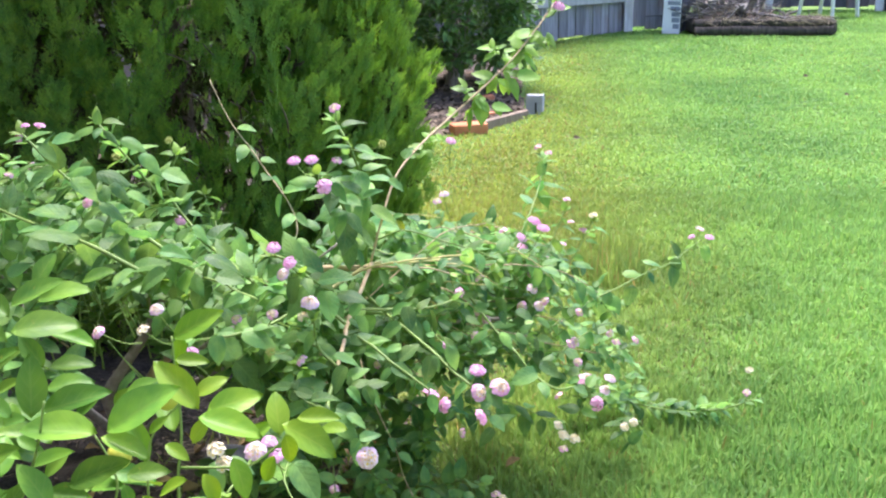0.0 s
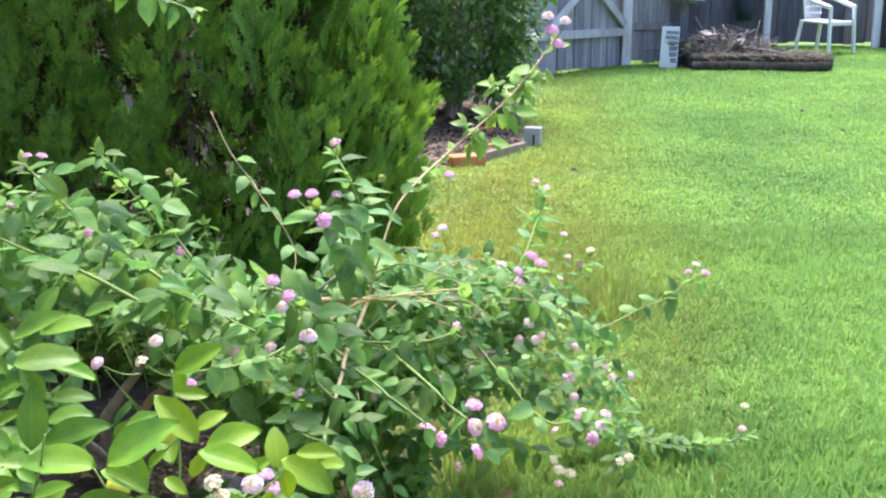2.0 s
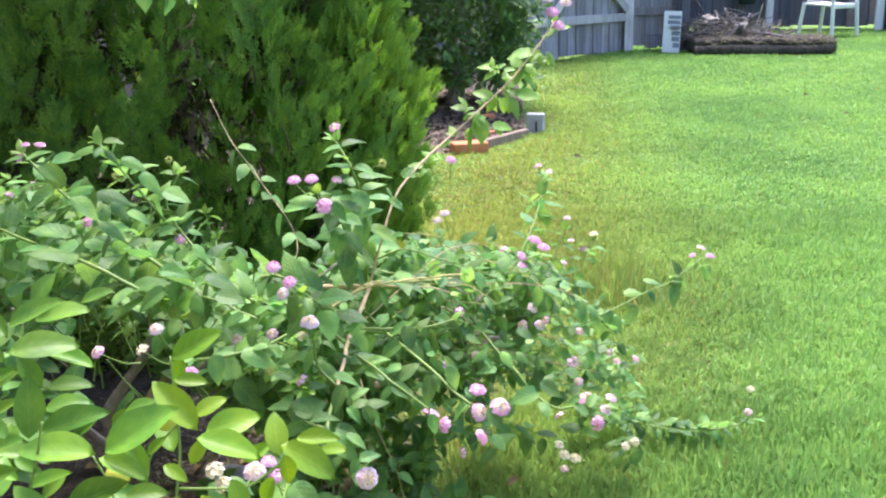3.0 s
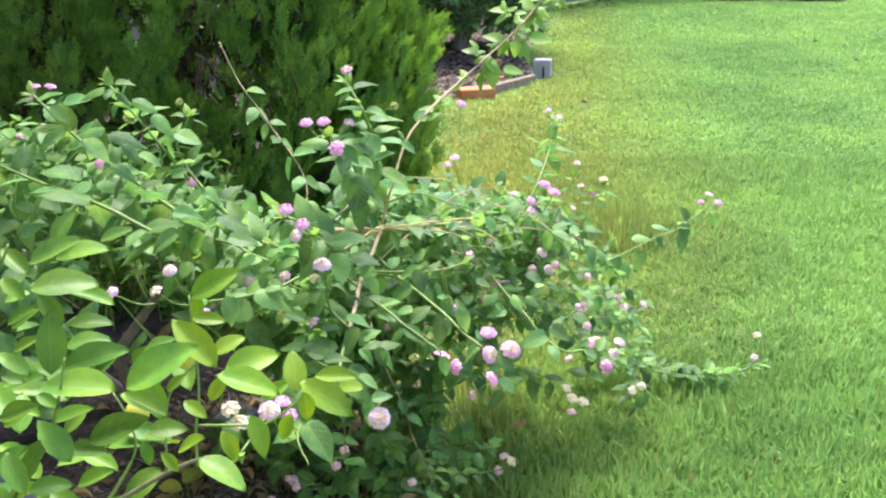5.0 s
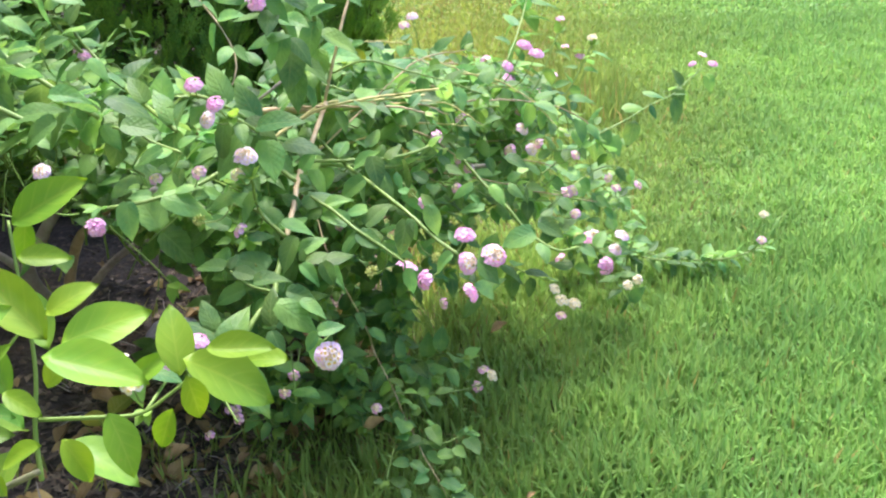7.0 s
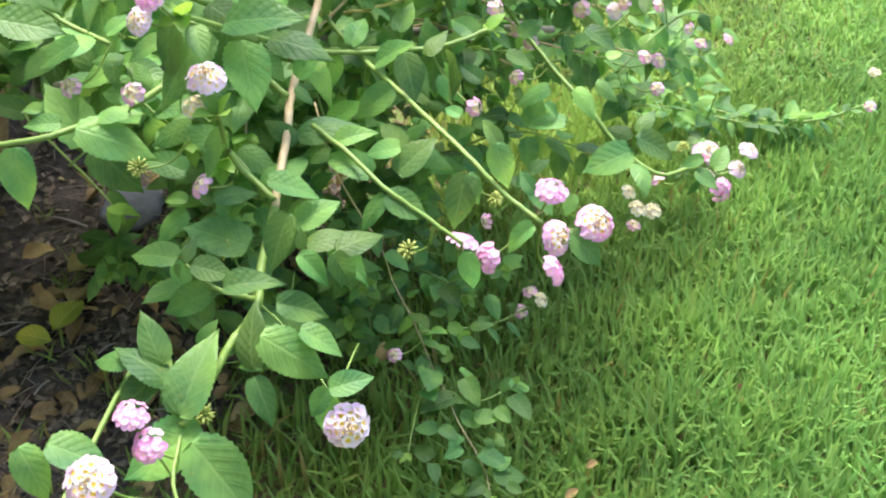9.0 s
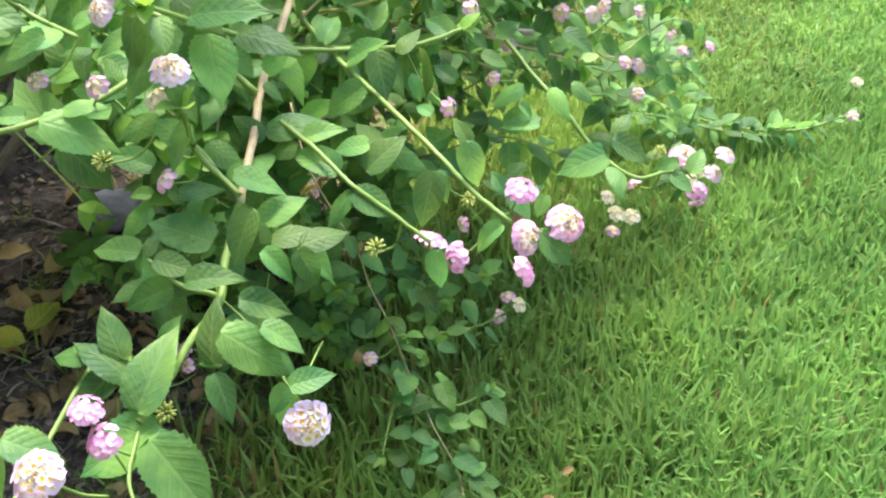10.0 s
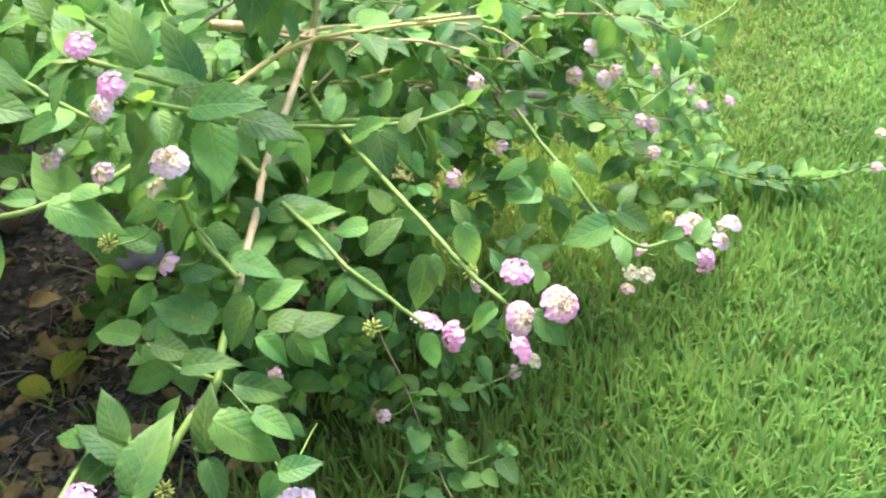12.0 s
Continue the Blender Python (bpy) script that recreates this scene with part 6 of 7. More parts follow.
# ---- broadleaf shrub by the fence ----
def evergreen_shrub(cx, cy, radius, z0, z1, leaves, seed, label):
    rng = random.Random(seed)
    g = ground_z(cy)
    shrub = thing("evergreen_shrub", label, "shrub", (cx, cy, g))
    for k in range(6):
        w = rng.uniform(0, 2 * math.pi)
        top = Vector((cx + math.cos(w) * radius * 0.55, cy + math.sin(w) * radius * 0.55, g + z1 * rng.uniform(0.6, 0.9)))
        mid = Vector((cx + math.cos(w) * radius * 0.2 + rng.uniform(-.08, .08), cy + math.sin(w) * 0.1, g + z0 + 0.35))
        stem_part(curve_points([(cx + rng.uniform(-.1, .1), cy + rng.uniform(-.1, .1), g - 0.04), mid, top], 6), 0.026, 0.008, old_stem, shrub, "trunk", "bare grey stem", 7, 0.06)
    spots = []
    clumps = []
    for k in range(300):
        z = rng.uniform(z0, z1)
        s = (z - z0) / (z1 - z0)
        r = radius * math.sin(math.pi * min(0.98, 0.18 + 0.72 * s)) ** 0.5 * rng.uniform(0.55, 1.06)
        w = rng.uniform(0, 2 * math.pi)
        clumps.append(Vector((cx + math.cos(w) * r, cy + math.sin(w) * r, g + z)))
    for k in range(leaves):
        c = clumps[k % len(clumps)]
        d = Vector((rng.gauss(0, 1), rng.gauss(0, 1), rng.gauss(0, 1))).normalized()
        p = c + d * rng.uniform(0.02, 0.15)
        spots.append(frame_of(p, (d + Vector((0, 0, rng.uniform(-.5, .5)))).normalized(), Vector((rng.uniform(-.6, .6), rng.uniform(-.9, .3), 1)), rng.uniform(0.050, 0.085)))
    home = Matrix.Translation((-cx, -cy, -g))
    crown = put("crown", merged(blade(ellip, 4, 0.5, 0.2, 0.12, 0.0, 2), [home @ m for m in spots]), shrub_leaf, shrub, "glossy dark green leaves")
    tagged(crown, kind="stuff")
    for k in range(7):
        c = rng.choice(clumps[:60])
        stem_part(curve_points([Vector((cx, cy, g + z0 + 0.3)), (c + Vector((cx, cy, g + z0 + 0.5))) / 2, c], 4), 0.012, 0.004, old_stem, shrub, "limb", "", 6)
    return shrub


evergreen_shrub(-0.20, 8.85, 0.64, 0.22, 2.0, 12000, 6, "tall dark glossy-leaved evergreen shrub with bare lower stems")
evergreen_shrub(-1.75, 8.6, 0.95, 0.30, 2.9, 3500, 8, "dark evergreen shrub in deep shade behind the arborvitae")


# ---- bed edging ----
def brick(at, turn, label, size=(0.20, 0.095, 0.06)):
    bm = box(*size, bevel=0.005)
    for v in bm.verts:
        v.co += Vector((noise.noise(v.co * 30), noise.noise(v.co * 31), noise.noise(v.co * 33))) * 0.003
    ob = part("brick", bm, terracotta, None)
    ob.matrix_basis = pose(*at, *turn)
    return tagged(ob, label, "brick", "bricks along the bed")


brick((-0.03, 7.06, 0.135), (3, 0, 22), "orange terracotta brick lying at the lawn's edge", (0.22, 0.10, 0.075))
brick((0.06, 7.60, 0.135), (0, 4, 60), "orange terracotta brick half sunk in mulch", (0.15, 0.09, 0.05))
brick((0.02, 8.15, 0.165), (0, -6, 15), "orange terracotta brick beneath the shrub", (0.16, 0.09, 0.05))
block = thing("edging_block", "grey concrete edging block with a slot in its face", "block", (0.385, 7.80, ground_z(7.8) - 0.055))
bm = box(0.115, 0.07, 0.17, (0, 0, 0.085), (0, 0, 0), 0.006)
part("body", bm, concrete, block)
part("slot", box(0.012, 0.006, 0.07, (0.012, -0.0365, 0.085), (0, 0, 0), 0.001), black_metal, block, "dark slot")
block.rotation_euler = (0, 0, radians(-12))
edging = thing("edging_timber", "weathered tan timber edging sunk along the bed", "edging", (0.17, 7.38, ground_z(7.38)))
part("board", box(0.62, 0.04, 0.07, (0, 0, 0.012), (0, 0, 0), 0.006), tan_board, edging)
edging.rotation_euler = (0, 0, radians(60))


# ---- fence ----
def picket_run(name, x0, y0, x1, y1, top, rails, material, rail_mat, label, seed=0, front=1):
    """Upright boards between two points, on rails; each board is a piece of its own."""
    rng = random.Random(seed)
    a, b = Vector((x0, y0, 0)), Vector((x1, y1, 0))
    n = max(1, round((b - a).length / 0.142))
    ang = math.degrees(math.atan2(b.y - a.y, b.x - a.x))
    run = thing(name, label, "fence", (x0, y0, ground_z(y0)), kind="structure")
    run.rotation_euler = (0, 0, radians(ang))
    width = (b - a).length / n
    shared = []
    for k in range(3):
        bm = box(width + 0.010 - 0.002 * k, 0.017, top, (0, 0, top / 2), (0, 0, 0), 0.003)
        me = bpy.data.meshes.new("board")
        bm.to_mesh(me)
        bm.free()
        me.materials.append(material)
        shared.append(me)
    for i in range(n):
        put("board", shared[i % 3], None, run, at=pose((i + 0.5) * width, (0.0095 if i % 2 else -0.0095), 0.03 + rng.uniform(-.02, .015), rng.uniform(-.4, .4), rng.uniform(-.5, .5), 0))
    for z in rails:
        part("rail", box((b - a).length, 0.038, 0.088, ((b - a).length / 2, -0.039 * front, z), (0, 0, 0), 0.004), rail_mat, run, "weathered horizontal rail")
    return run


def fence_post(x, y, size, top, material, label):
    bm = box(size, size, top, (0, 0, top / 2 - 0.03), (0, 0, 0), 0.006)
    ob = part("fence_post", bm, material, None)
    ob.location = (x, y, ground_z(y))
    return tagged(ob, label, "post", "fence posts", "structure")


gate = picket_run("gate_fence", 0.30, 11.55, 1.425, 12.825, 1.83, (0.40, 1.50), grey_board, pale_board, "weathered grey wooden gate with crossed braces", seed=1)
gate_len = math.hypot(1.10, 1.25)
for turn in (1, -1):
    ln = math.hypot(gate_len - 0.5, 1.02)
    bm = box(ln, 0.03, 0.088, (gate_len - 0.62, -0.036 - (0.032 if turn > 0 else 0), 0.95), (0, turn * 38, 0), 0.004)
    part("brace", bm, pale_board, gate, "diagonal brace board")
fence_post(1.47, 12.80, 0.095, 1.95, pale_board, "pale weathered square fence post beside the gate")
picket_run("fence_short", 1.53, 12.90, 2.08, 12.95, 1.83, (0.42, 1.5), grey_board, grey_board, "short run of weathered grey fence boards", seed=2)
picket_run("fence_return", 2.08, 12.98, 2.22, 15.25, 1.83, (0.42, 1.5), dark_board, dark_board, "fence boards turning back from the gate, darkened for shade", seed=3)
picket_run("fence_back", 2.22, 15.30, 4.98, 15.42, 1.83, (), dark_board, dark_board, "weathered wooden fence boards, darkened for the shade on them", seed=4)
fence_post(3.52, 15.28, 0.09, 1.9, pale_board, "pale fence post on the back fence")
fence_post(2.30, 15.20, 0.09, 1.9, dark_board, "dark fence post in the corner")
picket_run("fence_left", -4.6, 11.3, 0.26, 11.50, 1.83, (0.42, 1.5), grey_board, grey_board, "weathered grey fence boards behind the shrubs", seed=5)

# shed wall at the end of the fence
shed = thing("shed_wall", "pale painted shed wall with lapped boards", "wall", (4.80, 15.05, ground_z(15)), kind="structure")
part("corner_board", box(0.10, 0.05, 2.4, (0.05, -0.03, 1.2), (0, 0, 0), 0.004), white_paint, shed)
lap = box(4.2, 0.02, 0.19, (0, 0, 0), (6, 0, 0), 0.003)
lap_mesh = bpy.data.meshes.new("siding_board")
lap.to_mesh(lap_mesh)
lap.free()
lap_mesh.materials.append(white_paint)
for k in range(14):
    put("siding_board", lap_mesh, None, shed, at=pose(2.2, 0, 0.10 + 0.17 * k))

# plain walls that close the yard behind the camera and to the sides
for name, sx_, sy_, sz_, at_, mt, label in (
        ("wall_house", 16.0, 0.2, 2.8, (-2.0, -2.2, 1.4), house_paint, "plain painted house wall"),
        # added unseen and taller so it blocks sky light from the left
        ("wall_left", 0.2, 13.4, 4.4, (-2.2, 4.55, 2.2), blocker_brown, "tall brown wall added unseen to block sky from the left"),
        ("wall_right", 0.08, 18.0, 1.85, (9.2, 6.0, 1.1), grey_board, "plain board fence closing the yard")):
    ob = part(name, box(sx_, sy_, sz_, (0, 0, 0), (0, 0, 0), 0.01), mt, None)
    ob.location = at_
    tagged(ob, label, "wall", kind="structure")


# ---- things by the fence ----
def garden_chair(at, turn):
    """A moulded chair: rounded back and arms in one band, latticed back, splayed legs."""
    chair = thing("garden_chair", "white moulded plastic garden armchair on the lawn's edge", "chair", at)
    chair.rotation_euler = (0, 0, radians(turn))

    def band(ctrl, w, h, name, label=""):
        pts = curve_points(ctrl, 8)
        v, t, uv = tube(pts, 1, 1, 8)
        n = len(pts)
        for i, p in enumerate(pts):
            d = (pts[min(i + 1, n - 1)] - pts[max(i - 1, 0)]).normalized()
            s = d.cross(Vector((0, 0, 1))).normalized()
            u = s.cross(d)
            for k in range(8):
                a = 2 * math.pi * k / 8 + 0.39
                v[i * 8 + k] = p + s * (math.cos(a) * w) + u * (math.sin(a) * h)
        return put(name, (v, t, uv), white_plastic, chair, label)

    bm = box(0.44, 0.42, 0.03, (0.02, 0, 0.40), (0, 3, 0), 0.012)
    part("seat", bm, white_plastic, chair)
    part("seat_apron", box(0.03, 0.42, 0.06, (0.235, 0, 0.385), (0, 0, 0), 0.01), white_plastic, chair)
    band([(0.24, 0.25, 0.58), (0.08, 0.27, 0.63), (-0.12, 0.25, 0.70), (-0.25, 0.13, 0.765), (-0.28, 0, 0.78), (-0.25, -0.13, 0.765), (-0.12, -0.25, 0.70), (0.08, -0.27, 0.63), (0.24, -0.25, 0.58)], 0.042, 0.028, "armrest")
    for k in range(9):
        y = -0.17 + k * 0.0425
        x = -0.27 + 1.5 * y * y
        pts = [Vector((-0.19, y * 0.85, 0.41)), Vector((x + 0.02, y, 0.60)), Vector((x, y, 0.765))]
        stem_part_pts = tube(curve_points(pts, 3), 0.009, 0.009, 5)
        put("back_slat", stem_part_pts, white_plastic, chair)
    for z, x in ((0.50, -0.235), (0.58, -0.25), (0.66, -0.265)):
        put("back_rail", tube(curve_points([(x + 0.05, -0.18, z), (x, 0, z), (x + 0.05, 0.18, z)], 4), 0.010, 0.010, 5), white_plastic, chair)
    for x, y, top in ((0.235, 0.24, 0.60), (0.235, -0.24, 0.60), (-0.20, 0.20, 0.42), (-0.20, -0.20, 0.42)):
        ox, oy = (0.03 if x > 0 else -0.06), (0.02 if y > 0 else -0.02)
        bm = box(0.045, 0.035, top, (0, 0, top / 2), (0, 0, 0), 0.008)
        for v in bm.verts:
            f = 1 - v.co.z / top
            v.co.x += x + ox * f
            v.co.y += y + oy * f
        part("leg", bm, white_plastic, chair)
    return chair


chair = garden_chair((4.01, 14.32, ground_z(14.32) - 0.01), -50)
chair.scale = (0.97, 0.97, 0.97)

# raised bed with a heap of brush
log_bed = thing("timber_bed", "long low bed of rough brown rotting timber", "raised bed", (2.80, 12.52, ground_z(12.5)))
log_bed.scale = (0.90, 1.0, 1.0)
for z, r, y, seed in ((0.045, 0.052, -0.21, 1), (0.120, 0.040, -0.18, 7)):
    log = tube(curve_points([(-0.76, y, z), (-0.3, y - 0.02, z + 0.005), (0.2, y, z - 0.003), (0.82, y - 0.02, z)], 26), r, r * 1.05, 14)
    for q in log[0]:
        q += np.array(noise.noise_vector(Vector((q[0] * 5 + seed, q[1] * 14, q[2] * 14)))) * 0.014 + np.array(noise.noise_vector(Vector((q[0] * 25, q[1] * 50, q[2] * 50)))) * 0.007
    put("front_timber", log, brown_timber, log_bed)
part("end_timber", box(0.14, 0.7, 0.15, (0.83, 0.18, 0.075), (0, 0, 0), 0.03), brown_timber, log_bed)
part("end_timber", box(0.14, 0.7, 0.15, (-0.72, 0.18, 0.075), (0, 0, 4), 0.03), brown_timber, log_bed)
part("back_timber", box(1.6, 0.14, 0.15, (0.05, 0.55, 0.075), (0, 0, 0), 0.03), brown_timber, log_bed)
bm = bmesh.new()
bmesh.ops.create_grid(bm, x_segments=26, y_segments=12, size=0.5)
for v in bm.verts:
    v.co.z = 0.11 + 0.13 * max(0, 1 - (v.co.x * 2.0 + 0.25) ** 2) * max(0, 1 - (v.co.y * 2) ** 2) + 0.03 * noise.noise((v.co.x * 9, v.co.y * 7, 1))
    v.co.x *= 1.5
    v.co.y = v.co.y * 0.72 + 0.16
part("soil_fill", bm, soil_mat, log_bed, "dark soil and litter", True)
brush_rng = random.Random(17)
brush_sets = []
for k in range(300):
    c = Vector((2.52 + brush_rng.gauss(0, 0.26), 12.72 + brush_rng.gauss(0, 0.14), ground_z(12.6) + 0.13 + abs(brush_rng.gauss(0, 0.09))))
    d = Vector((brush_rng.uniform(-1, 1), brush_rng.uniform(-.6, .6), brush_rng.uniform(-.15, .55))).normalized() * brush_rng.uniform(0.08, 0.30)
    brush_sets.append(tube(curve_points([c - d, c + Vector((0, 0, brush_rng.uniform(-.02, .03))), c + d], 3), brush_rng.uniform(0.004, 0.012), 0.003, 5))
brush = put("brush_pile", joined(brush_sets), dry_twig)
tagged(brush, "heap of dry grey branches and twigs on the timber bed", "brushwood", kind="stuff")
slabs = []
for k in range(14):
    c = (2.50 + brush_rng.gauss(0, 0.2), 12.70 + brush_rng.gauss(0, 0.10), ground_z(12.6) + 0.25 + brush_rng.uniform(-.04, .12))
    ob = part("bark_slab", box(brush_rng.uniform(.12, .30), brush_rng.uniform(.05, .10), 0.02, bevel=0.006), old_stem if k % 3 else dry_twig, None)
    ob.matrix_basis = pose(*c, brush_rng.uniform(-40, 40), brush_rng.uniform(-35, 35), brush_rng.uniform(0, 180))
    tagged(ob, "weathered slab of split wood on the brush heap", "wood", "wood slabs on the heap")

for ctrl, r in (([(2.22, 12.42, 0.30), (2.17, 12.40, 0.48), (2.14, 12.42, 0.62)], 0.010), ([(2.30, 12.40, 0.36), (2.20, 12.38, 0.46), (2.16, 12.40, 0.57)], 0.008), ([(2.36, 12.36, 0.37), (2.50, 12.36, 0.46), (2.58, 12.40, 0.56)], 0.016),
                ([(2.72, 12.40, 0.36), (2.80, 12.42, 0.48), (2.86, 12.42, 0.61)], 0.012), ([(2.74, 12.44, 0.38), (2.88, 12.40, 0.46), (3.02, 12.42, 0.56)], 0.010), ([(2.90, 12.40, 0.38), (3.02, 12.40, 0.45), (3.14, 12.44, 0.50)], 0.008),
                ([(2.40, 12.50, 0.40), (2.46, 12.50, 0.56), (2.40, 12.52, 0.66)], 0.008), ([(2.60, 12.38, 0.40), (2.72, 12.36, 0.42), (2.84, 12.40, 0.40)], 0.018)):
    branch = put("branch", tube(curve_points(ctrl, 5), r, r * 0.4, 6, 0.1), straw_mat if r < 0.013 else dry_twig)
    tagged(branch, "broken dry branch sticking out of the brush heap", "branch", "branches on the heap")

straws = []
for k in range(300):
    x = 0.78 - 1.45 * brush_rng.random() ** 1.6
    c = Vector((2.81 + x * 0.9, 12.31 + brush_rng.gauss(0, 0.06), ground_z(12.5) + 0.165 + brush_rng.uniform(-0.05, 0.02)))
    if k % 4 == 0:
        c = Vector((2.30 + abs(brush_rng.gauss(0, 0.35)), 12.5 + brush_rng.gauss(0, 0.08), ground_z(12.6) + 0.14))
    steep = brush_rng.uniform(0.4, 1.6) if k % 4 == 0 else brush_rng.uniform(-0.5, 0.25)
    d = Vector((brush_rng.uniform(-1, 1), brush_rng.uniform(-.7, .3), steep)).normalized() * brush_rng.uniform(0.05, 0.26 if k % 4 == 0 else 0.16)
    straws.append(tube(curve_points([c, c + d * 0.5 + Vector((0, 0, 0.01)), c + d], 2), 0.0035, 0.0015, 4))
tagged(put("straw", joined(straws), straw_mat), "dry straw strewn over the timber bed", "straw", kind="stuff")

# leaning notice board
board = thing("notice_board", "white rectangular notice board leaning by the fence", "sign", (1.895, 12.50, ground_z(12.5) + 0.005))
board.rotation_euler = (radians(-6), radians(2), radians(-8))
part("panel", box(0.185, 0.012, 0.44, (0, 0, 0.22), (0, 0, 0), 0.002), white_paint, board)
for k, (x, z, w, h) in enumerate(((0.02, 0.375, 0.13, 0.036), (0.015, 0.322, 0.13, 0.040), (0.030, 0.265, 0.10, 0.045), (0.040, 0.205, 0.085, 0.045), (0.042, 0.145, 0.08, 0.050), (0.050, 0.080, 0.065, 0.05))):
    part("print_bar", box(w, 0.003, h, (x, -0.0085, z), (0, 0, 0), 0.0005), grey_print, board, "faded dark print")

# metal-roofed feeder on a post
feeder = thing("bird_feeder", "small feeder with a sloping grey metal roof on a dark post", "bird feeder", (2.10, 12.78, ground_z(12.8)))
part("post", box(0.06, 0.06, 0.74, (-0.04, 0, 0.35), (0, 0, 0), 0.004), dark_board, feeder)
part("roof", box(0.37, 0.20, 0.012, (-0.01, -0.09, 0.775), (40, 3, 0), 0.002), zinc, feeder, "sloping metal sheet")
part("roof", box(0.37, 0.20, 0.012, (-0.01, 0.06, 0.775), (-40, 3, 0), 0.002), zinc, feeder, "sloping metal sheet")
part("back_panel", box(0.15, 0.02, 0.42, (-0.04, 0.05, 0.50), (0, 0, 0), 0.003), dark_board, feeder, "dark board below the roof")
part("tray", box(0.22, 0.16, 0.06, (-0.01, 0, 0.70), (0, 0, 0), 0.004), dark_board, feeder)

# red notice on the back fence
notice = thing("warning_sign", "small red sign with a white border on the fence", "sign", (2.76, 15.32, ground_z(15.2) + 0.935))
part("panel", box(0.42, 0.008, 0.26, (0, 0, 0), (0, 0, 0), 0.002), white_paint, notice)
part("face", box(0.39, 0.004, 0.23, (0, -0.0065, 0), (0, 0, 0), 0.001), red_paint, notice, "red painted face")
for x, z, w in ((-0.03, -0.04, 0.10), (0.10, -0.04, 0.10), (0.02, 0.04, 0.26)):
    part("print_bar", box(w, 0.003, 0.045, (x, -0.0105, z), (0, 0, 0), 0.0005), white_paint, notice, "white lettering")

# green bag and black standpipe
bin_ = thing("plastic_bucket", "dark green plastic bucket hanging on the fence", "bucket", (3.22, 15.2, ground_z(15.2) + 0.48))
bm = bmesh.new()
bmesh.ops.create_cone(bm, cap_ends=True, segments=18, radius1=0.10, radius2=0.125, depth=0.30)
part("body", bm, green_plastic, bin_, "", True)
bm = bmesh.new()
bmesh.ops.create_cone(bm, cap_ends=False, segments=18, radius1=0.135, radius2=0.135, depth=0.025, matrix=Matrix.Translation((0, 0, 0.15)))
part("rim", bm, green_plastic, bin_, "", True)
pipe = thing("standpipe", "black metal post with a short cross arm", "post", (4.93, 14.95, ground_z(14.95)))
part("upright", box(0.075, 0.06, 0.74, (0, 0, 0.36), (0, 0, 0), 0.008), black_metal, pipe)
part("cap", box(0.11, 0.08, 0.05, (0, 0, 0.745), (0, 0, 0), 0.008), black_metal, pipe)
part("cross_arm", box(0.5, 0.03, 0.035, (0.27, 0, 0.62), (0, 0, 0), 0.006), black_metal, pipe)


# ---- litter on the bed ----
def pebble(at, size, seed, label):
    bm = bmesh.new()
    bmesh.ops.create_icosphere(bm, subdivisions=3, radius=1)
    for v in bm.verts:
        v.co *= 1 + 0.22 * noise.noise(v.co * 1.6 + Vector((seed, 0, 0)))
        v.co = Vector((v.co.x * size[0], v.co.y * size[1], v.co.z * size[2]))
    ob = part("stone", bm, stone_mat, None, "", True)
    ob.location = at
    ob.rotation_euler = (0, 0, seed)
    return tagged(ob, label, "stone", "stones in the bed")


pebble((-0.43, 2.80, 0.030), (0.062, 0.050, 0.024), 1.3, "flat blue-grey stone on the soil")
pebble((-1.02, 2.95, 0.03), (0.07, 0.06, 0.045), 2.1, "large blue-grey stone behind the citrus")
pebble((-0.74, 2.36, 0.03), (0.05, 0.06, 0.04), 4.4, "brownish grey stone half sunk in soil")
pebble((-0.85, 2.46, 0.04), (0.07, 0.05, 0.05), 5.2, "brownish grey stone half sunk in soil")
litter = random.Random(77)
dry_meshes = [mesh_np("dry_leaf", *blade(ellip, 8, 0.55, f, d, 0.0, 4, 0.05)) for f, d in ((0.35, 0.35), (0.6, -0.25), (0.15, 0.6))]
for me in dry_meshes:
    me.materials.append(dry_leaf_mat)
for k in range(290):
    y = litter.uniform(1.95, 3.3)
    x = bed_edge(y) + 0.06 - abs(litter.gauss(0, 0.32))
    z = bed_height(max(0, bed_edge(y) - x), y)[1] + 0.010
    ob = put("dry_leaf", dry_meshes[k % 3], None, None, at=frame_of((x, y, z), (litter.uniform(-1, 1), litter.uniform(-1, 1), litter.uniform(-.1, .25)), (litter.uniform(-.5, .5), litter.uniform(-.5, .5), 1), litter.uniform(0.025, 0.055)))
    tagged(ob, "curled brown dry leaf on the ground", "dry leaf", "fallen leaves")
yellow_mesh = mesh_np("fallen_leaf", *blade(ellip, 8, 0.6, 0.2, 0.15, 0.0, 4, 0.02))
yellow_mesh.materials.append(yellow_leaf_mat)
for x, y, dx, dy, s in ((-0.457, 2.449, 0.3, 0.75, 0.072), (-0.452, 2.427, -1.0, 0.12, 0.058)):
    ob = put("fallen_leaf", yellow_mesh, None, None, at=frame_of((x, y, 0.045), (dx, dy, 0.15), (0, -0.5, 1), s))
    tagged(ob, "yellowing fallen leaf on dark soil", "fallen leaf", "fallen leaves")
for x, y, s in ((0.018, 2.385, 0.045), (0.30, 2.19, 0.017), (0.27, 2.14, 0.020), (0.25, 2.75, 0.04)):
    ob = put("dry_leaf", dry_meshes[1], None, None, at=frame_of((x, y, 0.045), (0.8, 0.5, 0.1), (0, -0.3, 1), s))
    tagged(ob, "curled tan leaf caught in the grass", "dry leaf", "fallen leaves")
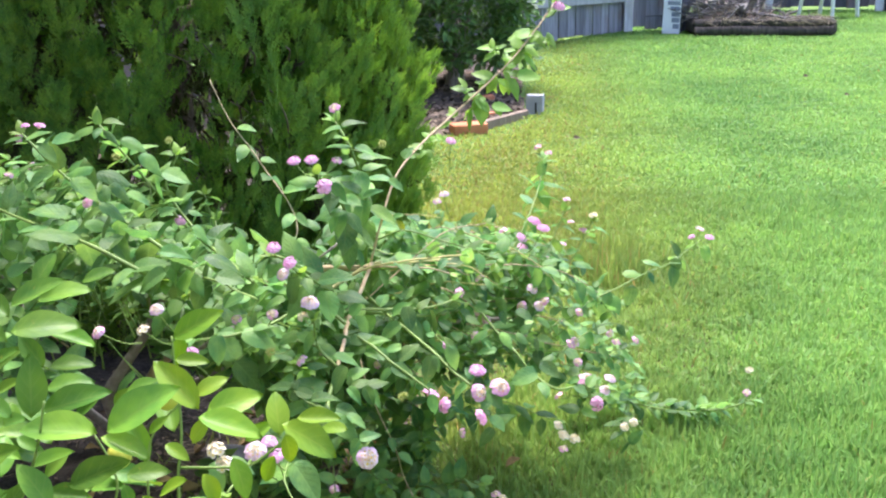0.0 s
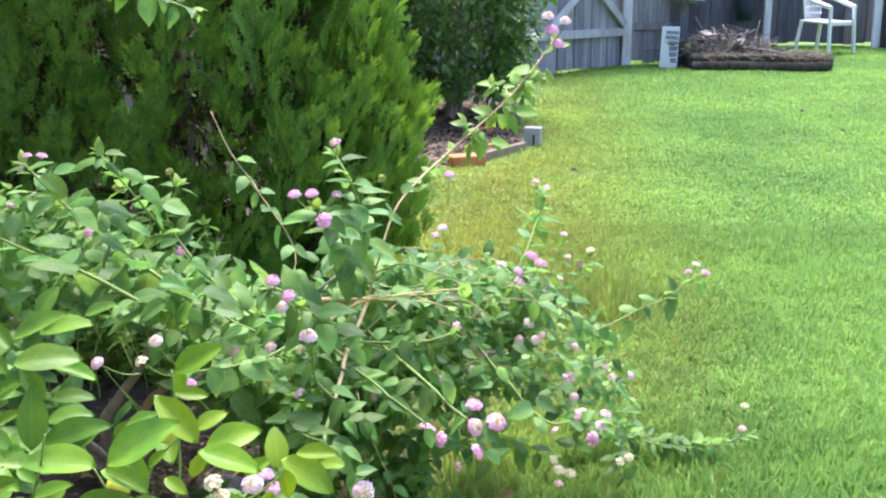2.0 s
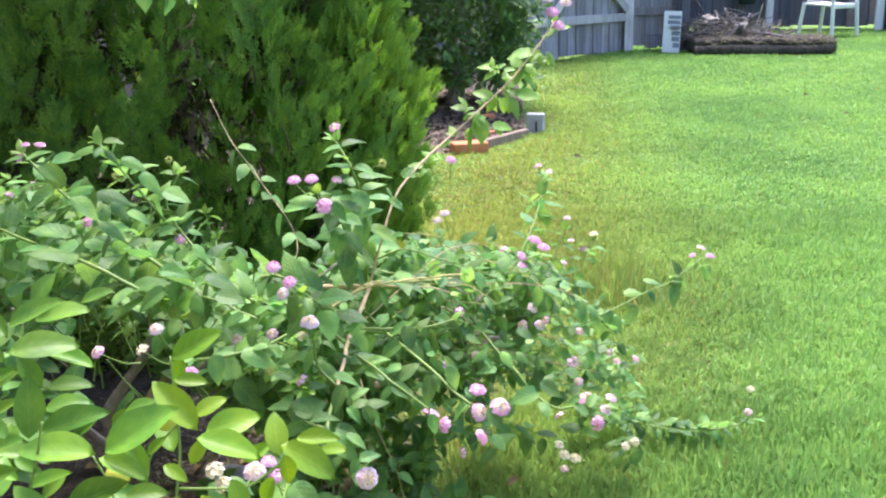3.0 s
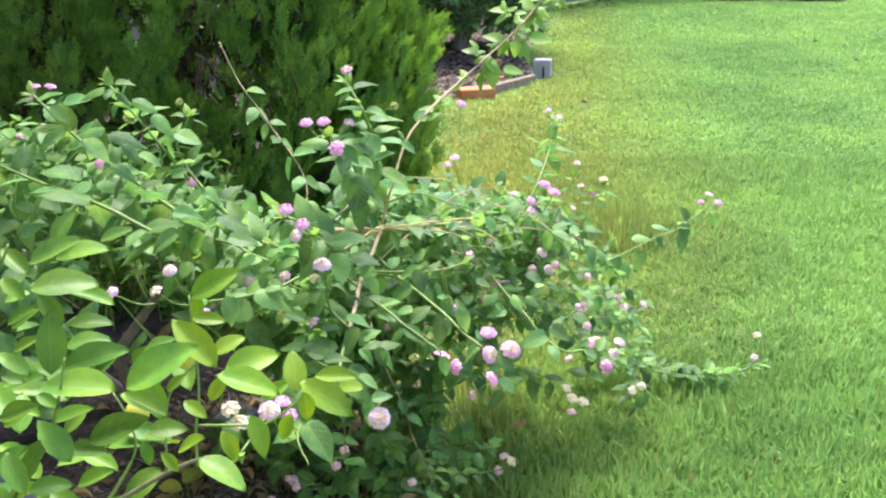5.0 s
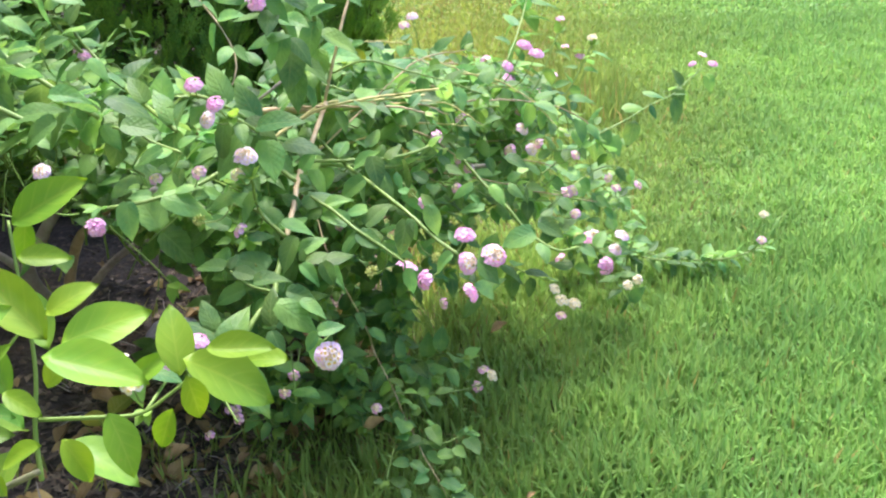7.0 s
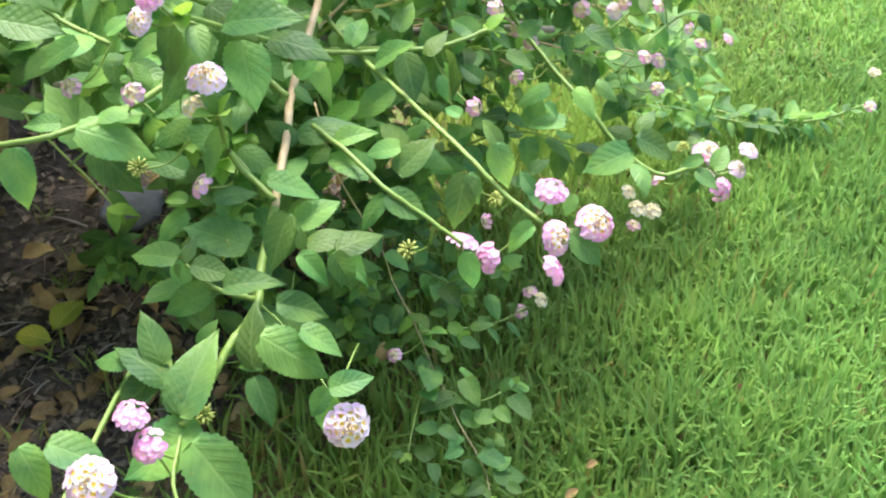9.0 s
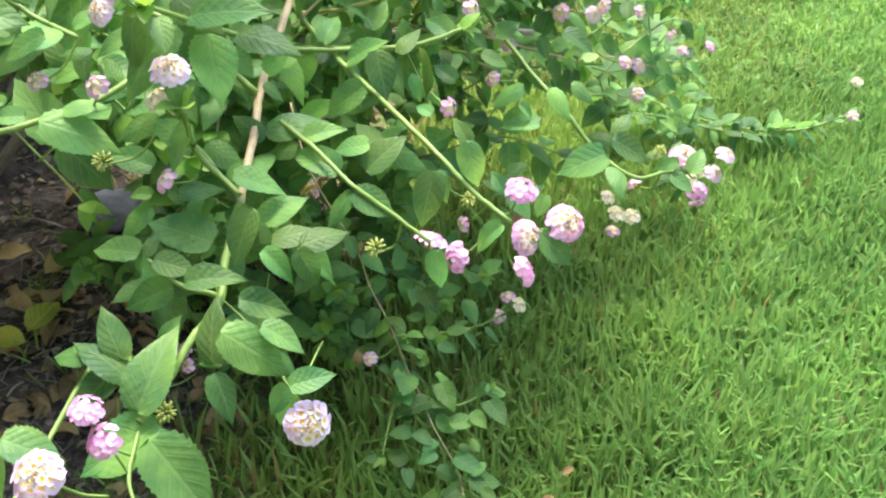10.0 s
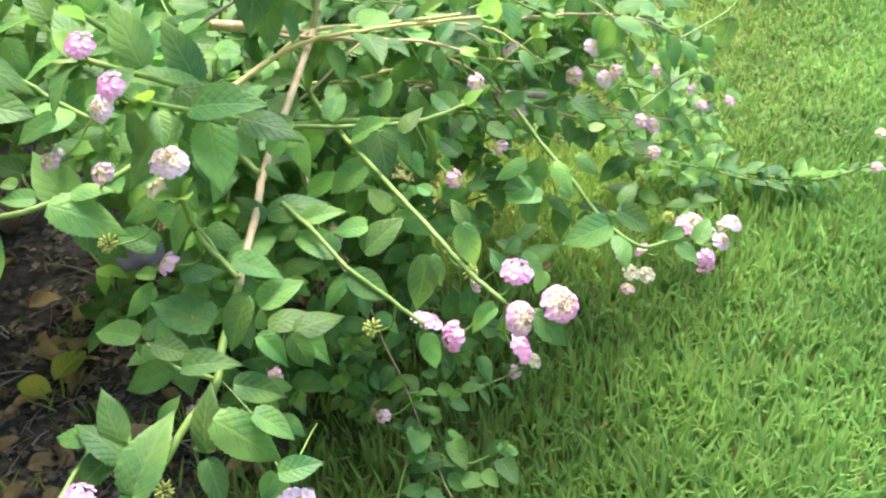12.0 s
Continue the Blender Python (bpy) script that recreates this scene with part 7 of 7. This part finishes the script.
for x, y, dx, dy, s in ((-0.443, 2.503, -0.1, 1, 0.058), (-0.474, 2.583, 0.5, 0.9, 0.060), (-0.511, 2.522, 0.8, -0.5, 0.055), (-0.56, 2.62, 0.6, 0.5, 0.055)):
    ob = put("dry_leaf", dry_meshes[0], None, None, at=frame_of((x, y, 0.05), (dx, dy, 0.12), (0.1, -0.5, 1), s))
    tagged(ob, "pale tan dry leaf on the dark soil", "dry leaf", "fallen leaves")
for x, y, s in ((2.552, 8.259, 0.05), (0.591, 6.732, 0.055), (2.483, 9.148, 0.06)):
    ob = put("dry_leaf", blade(ellip, 6, 0.55, 0.35, 0.3, 0.0, 4, 0.05), bark, None, at=frame_of((x, y, ground_z(y) + 0.03), (0.9, 0.3, 0.2), (0, -0.6, 1), s))
    tagged(ob, "dark dry leaf lying on the open lawn", "dry leaf", "fallen leaves")
for x, y, z, s in ((0.042, 2.400, 0.731, 0.030), (0.188, 2.642, 0.670, 0.018)):
    put("yellow_leaf", yellow_mesh, None, lantana, "yellow-orange withered leaf", HOME @ frame_of((x, y, z), (0.4, 0.1, -0.5), (0, -1, 0.6), s))
for k in range(90):
    y = litter.uniform(2.0, 3.1)
    x = bed_edge(y) - litter.uniform(0.02, 0.55)
    z = bed_height(bed_edge(y) - x, y)[1] + 0.012
    a = litter.uniform(0, math.pi)
    d = Vector((math.cos(a), math.sin(a), litter.uniform(-.05, .15))) * litter.uniform(0.015, 0.05)
    c = Vector((x, y, z + 0.004))
    ob = put("twig", tube(curve_points([c - d, c + Vector((0, 0, 0.004)), c + d], 3), 0.0016, 0.0008, 5), bark if k % 3 else old_stem)
    tagged(ob, "thin dry twig lying on the soil", "twig", "fallen twigs")

# crumbs of bark and leaf over the soil
flakes = []
flake = (np.array([(-0.5, -0.3, 0), (0.5, -0.2, 0.12), (0.35, 0.35, 0), (-0.3, 0.3, 0.15), (0, 0, 0.22)], np.float32),
         np.array([(0, 1, 4), (1, 2, 4), (2, 3, 4), (3, 0, 4)], np.int32), np.array([(0.1, 0.1), (0.9, 0.1), (0.9, 0.9), (0.1, 0.9), (0.5, 0.5)], np.float32))
for k in range(9000):
    y = litter.uniform(1.9, 3.4)
    x = bed_edge(y) + 0.05 - abs(litter.gauss(0, 0.40))
    z = bed_height(max(0, bed_edge(y) - x), y)[1] + 0.002
    flakes.append(frame_of((x, y, z), (litter.uniform(-1, 1), litter.uniform(-1, 1), litter.uniform(-.3, .3)), (litter.uniform(-.5, .5), litter.uniform(-.5, .5), 1), litter.uniform(0.006, 0.022)))
for k in range(2600):
    y = litter.uniform(6.2, 9.6)
    x = bed_edge(y) - 0.02 - abs(litter.gauss(0, 0.45))
    z = bed_height(max(0, bed_edge(y) - x), y)[1] + 0.006
    flakes.append(frame_of((x, y, z), (litter.uniform(-1, 1), litter.uniform(-1, 1), litter.uniform(-.3, .5)), (litter.uniform(-.5, .5), litter.uniform(-.9, .3), 1), litter.uniform(0.03, 0.075)))
mulch_mat = leafy("mulch", (0.24, 0.185, 0.13), (0.06, 0.05, 0.04), (0.22, 0.16, 0.10), rough=0.9, glow=0.0, spread=1.2, veiny=0.0, spec=0.1)
tagged(put("mulch", merged(flake, flakes), mulch_mat), "dark crumbly mulch of bark and leaf bits", "mulch", kind="stuff")

# pale fibres and thin weeds over the soil
strands = []
for k in range(900):
    y = litter.uniform(1.9, 3.3)
    x = bed_edge(y) + 0.03 - abs(litter.gauss(0, 0.36))
    z = bed_height(max(0, bed_edge(y) - x), y)[1] + 0.008
    w = litter.uniform(0, math.pi)
    d = Vector((math.cos(w), math.sin(w), litter.uniform(-.05, .25))) * litter.uniform(0.010, 0.035)
    c = Vector((x, y, z))
    strands.append(tube([c - d, c + Vector((litter.uniform(-.004, .004), 0, 0.003)), c + d], 0.0009, 0.0005, 4))
tagged(put("dry_fibres", joined(strands), straw_mat), "pale dry stalks and fibres on the soil", "litter", kind="stuff")
weed = (np.array([(-0.035, 0, 0), (0.035, 0, 0), (-0.04, 0.5, 0.02), (0.04, 0.5, 0.02), (0, 1, -0.12)], np.float32), np.array([(0, 1, 3), (0, 3, 2), (2, 3, 4)], np.int32),
        np.array([(0, 0), (1, 0), (0, .5), (1, .5), (.5, 1)], np.float32))
weeds = []
for k in range(130):
    y = litter.uniform(1.9, 3.1)
    x = bed_edge(y) + 0.02 - abs(litter.gauss(0, 0.28))
    z = bed_height(max(0, bed_edge(y) - x), y)[1]
    for j in range(litter.randrange(3, 9)):
        weeds.append(frame_of((x + litter.gauss(0, .012), y + litter.gauss(0, .012), z), (litter.gauss(0, .5), litter.gauss(0, .5), 1), (litter.uniform(-1, 1), litter.uniform(-1, 1), 0.2), litter.uniform(0.025, 0.06)))
tagged(put("weeds", merged(weed, weeds), grass_mat), "thin grassy weeds sprouting from the soil", "weeds", kind="stuff")
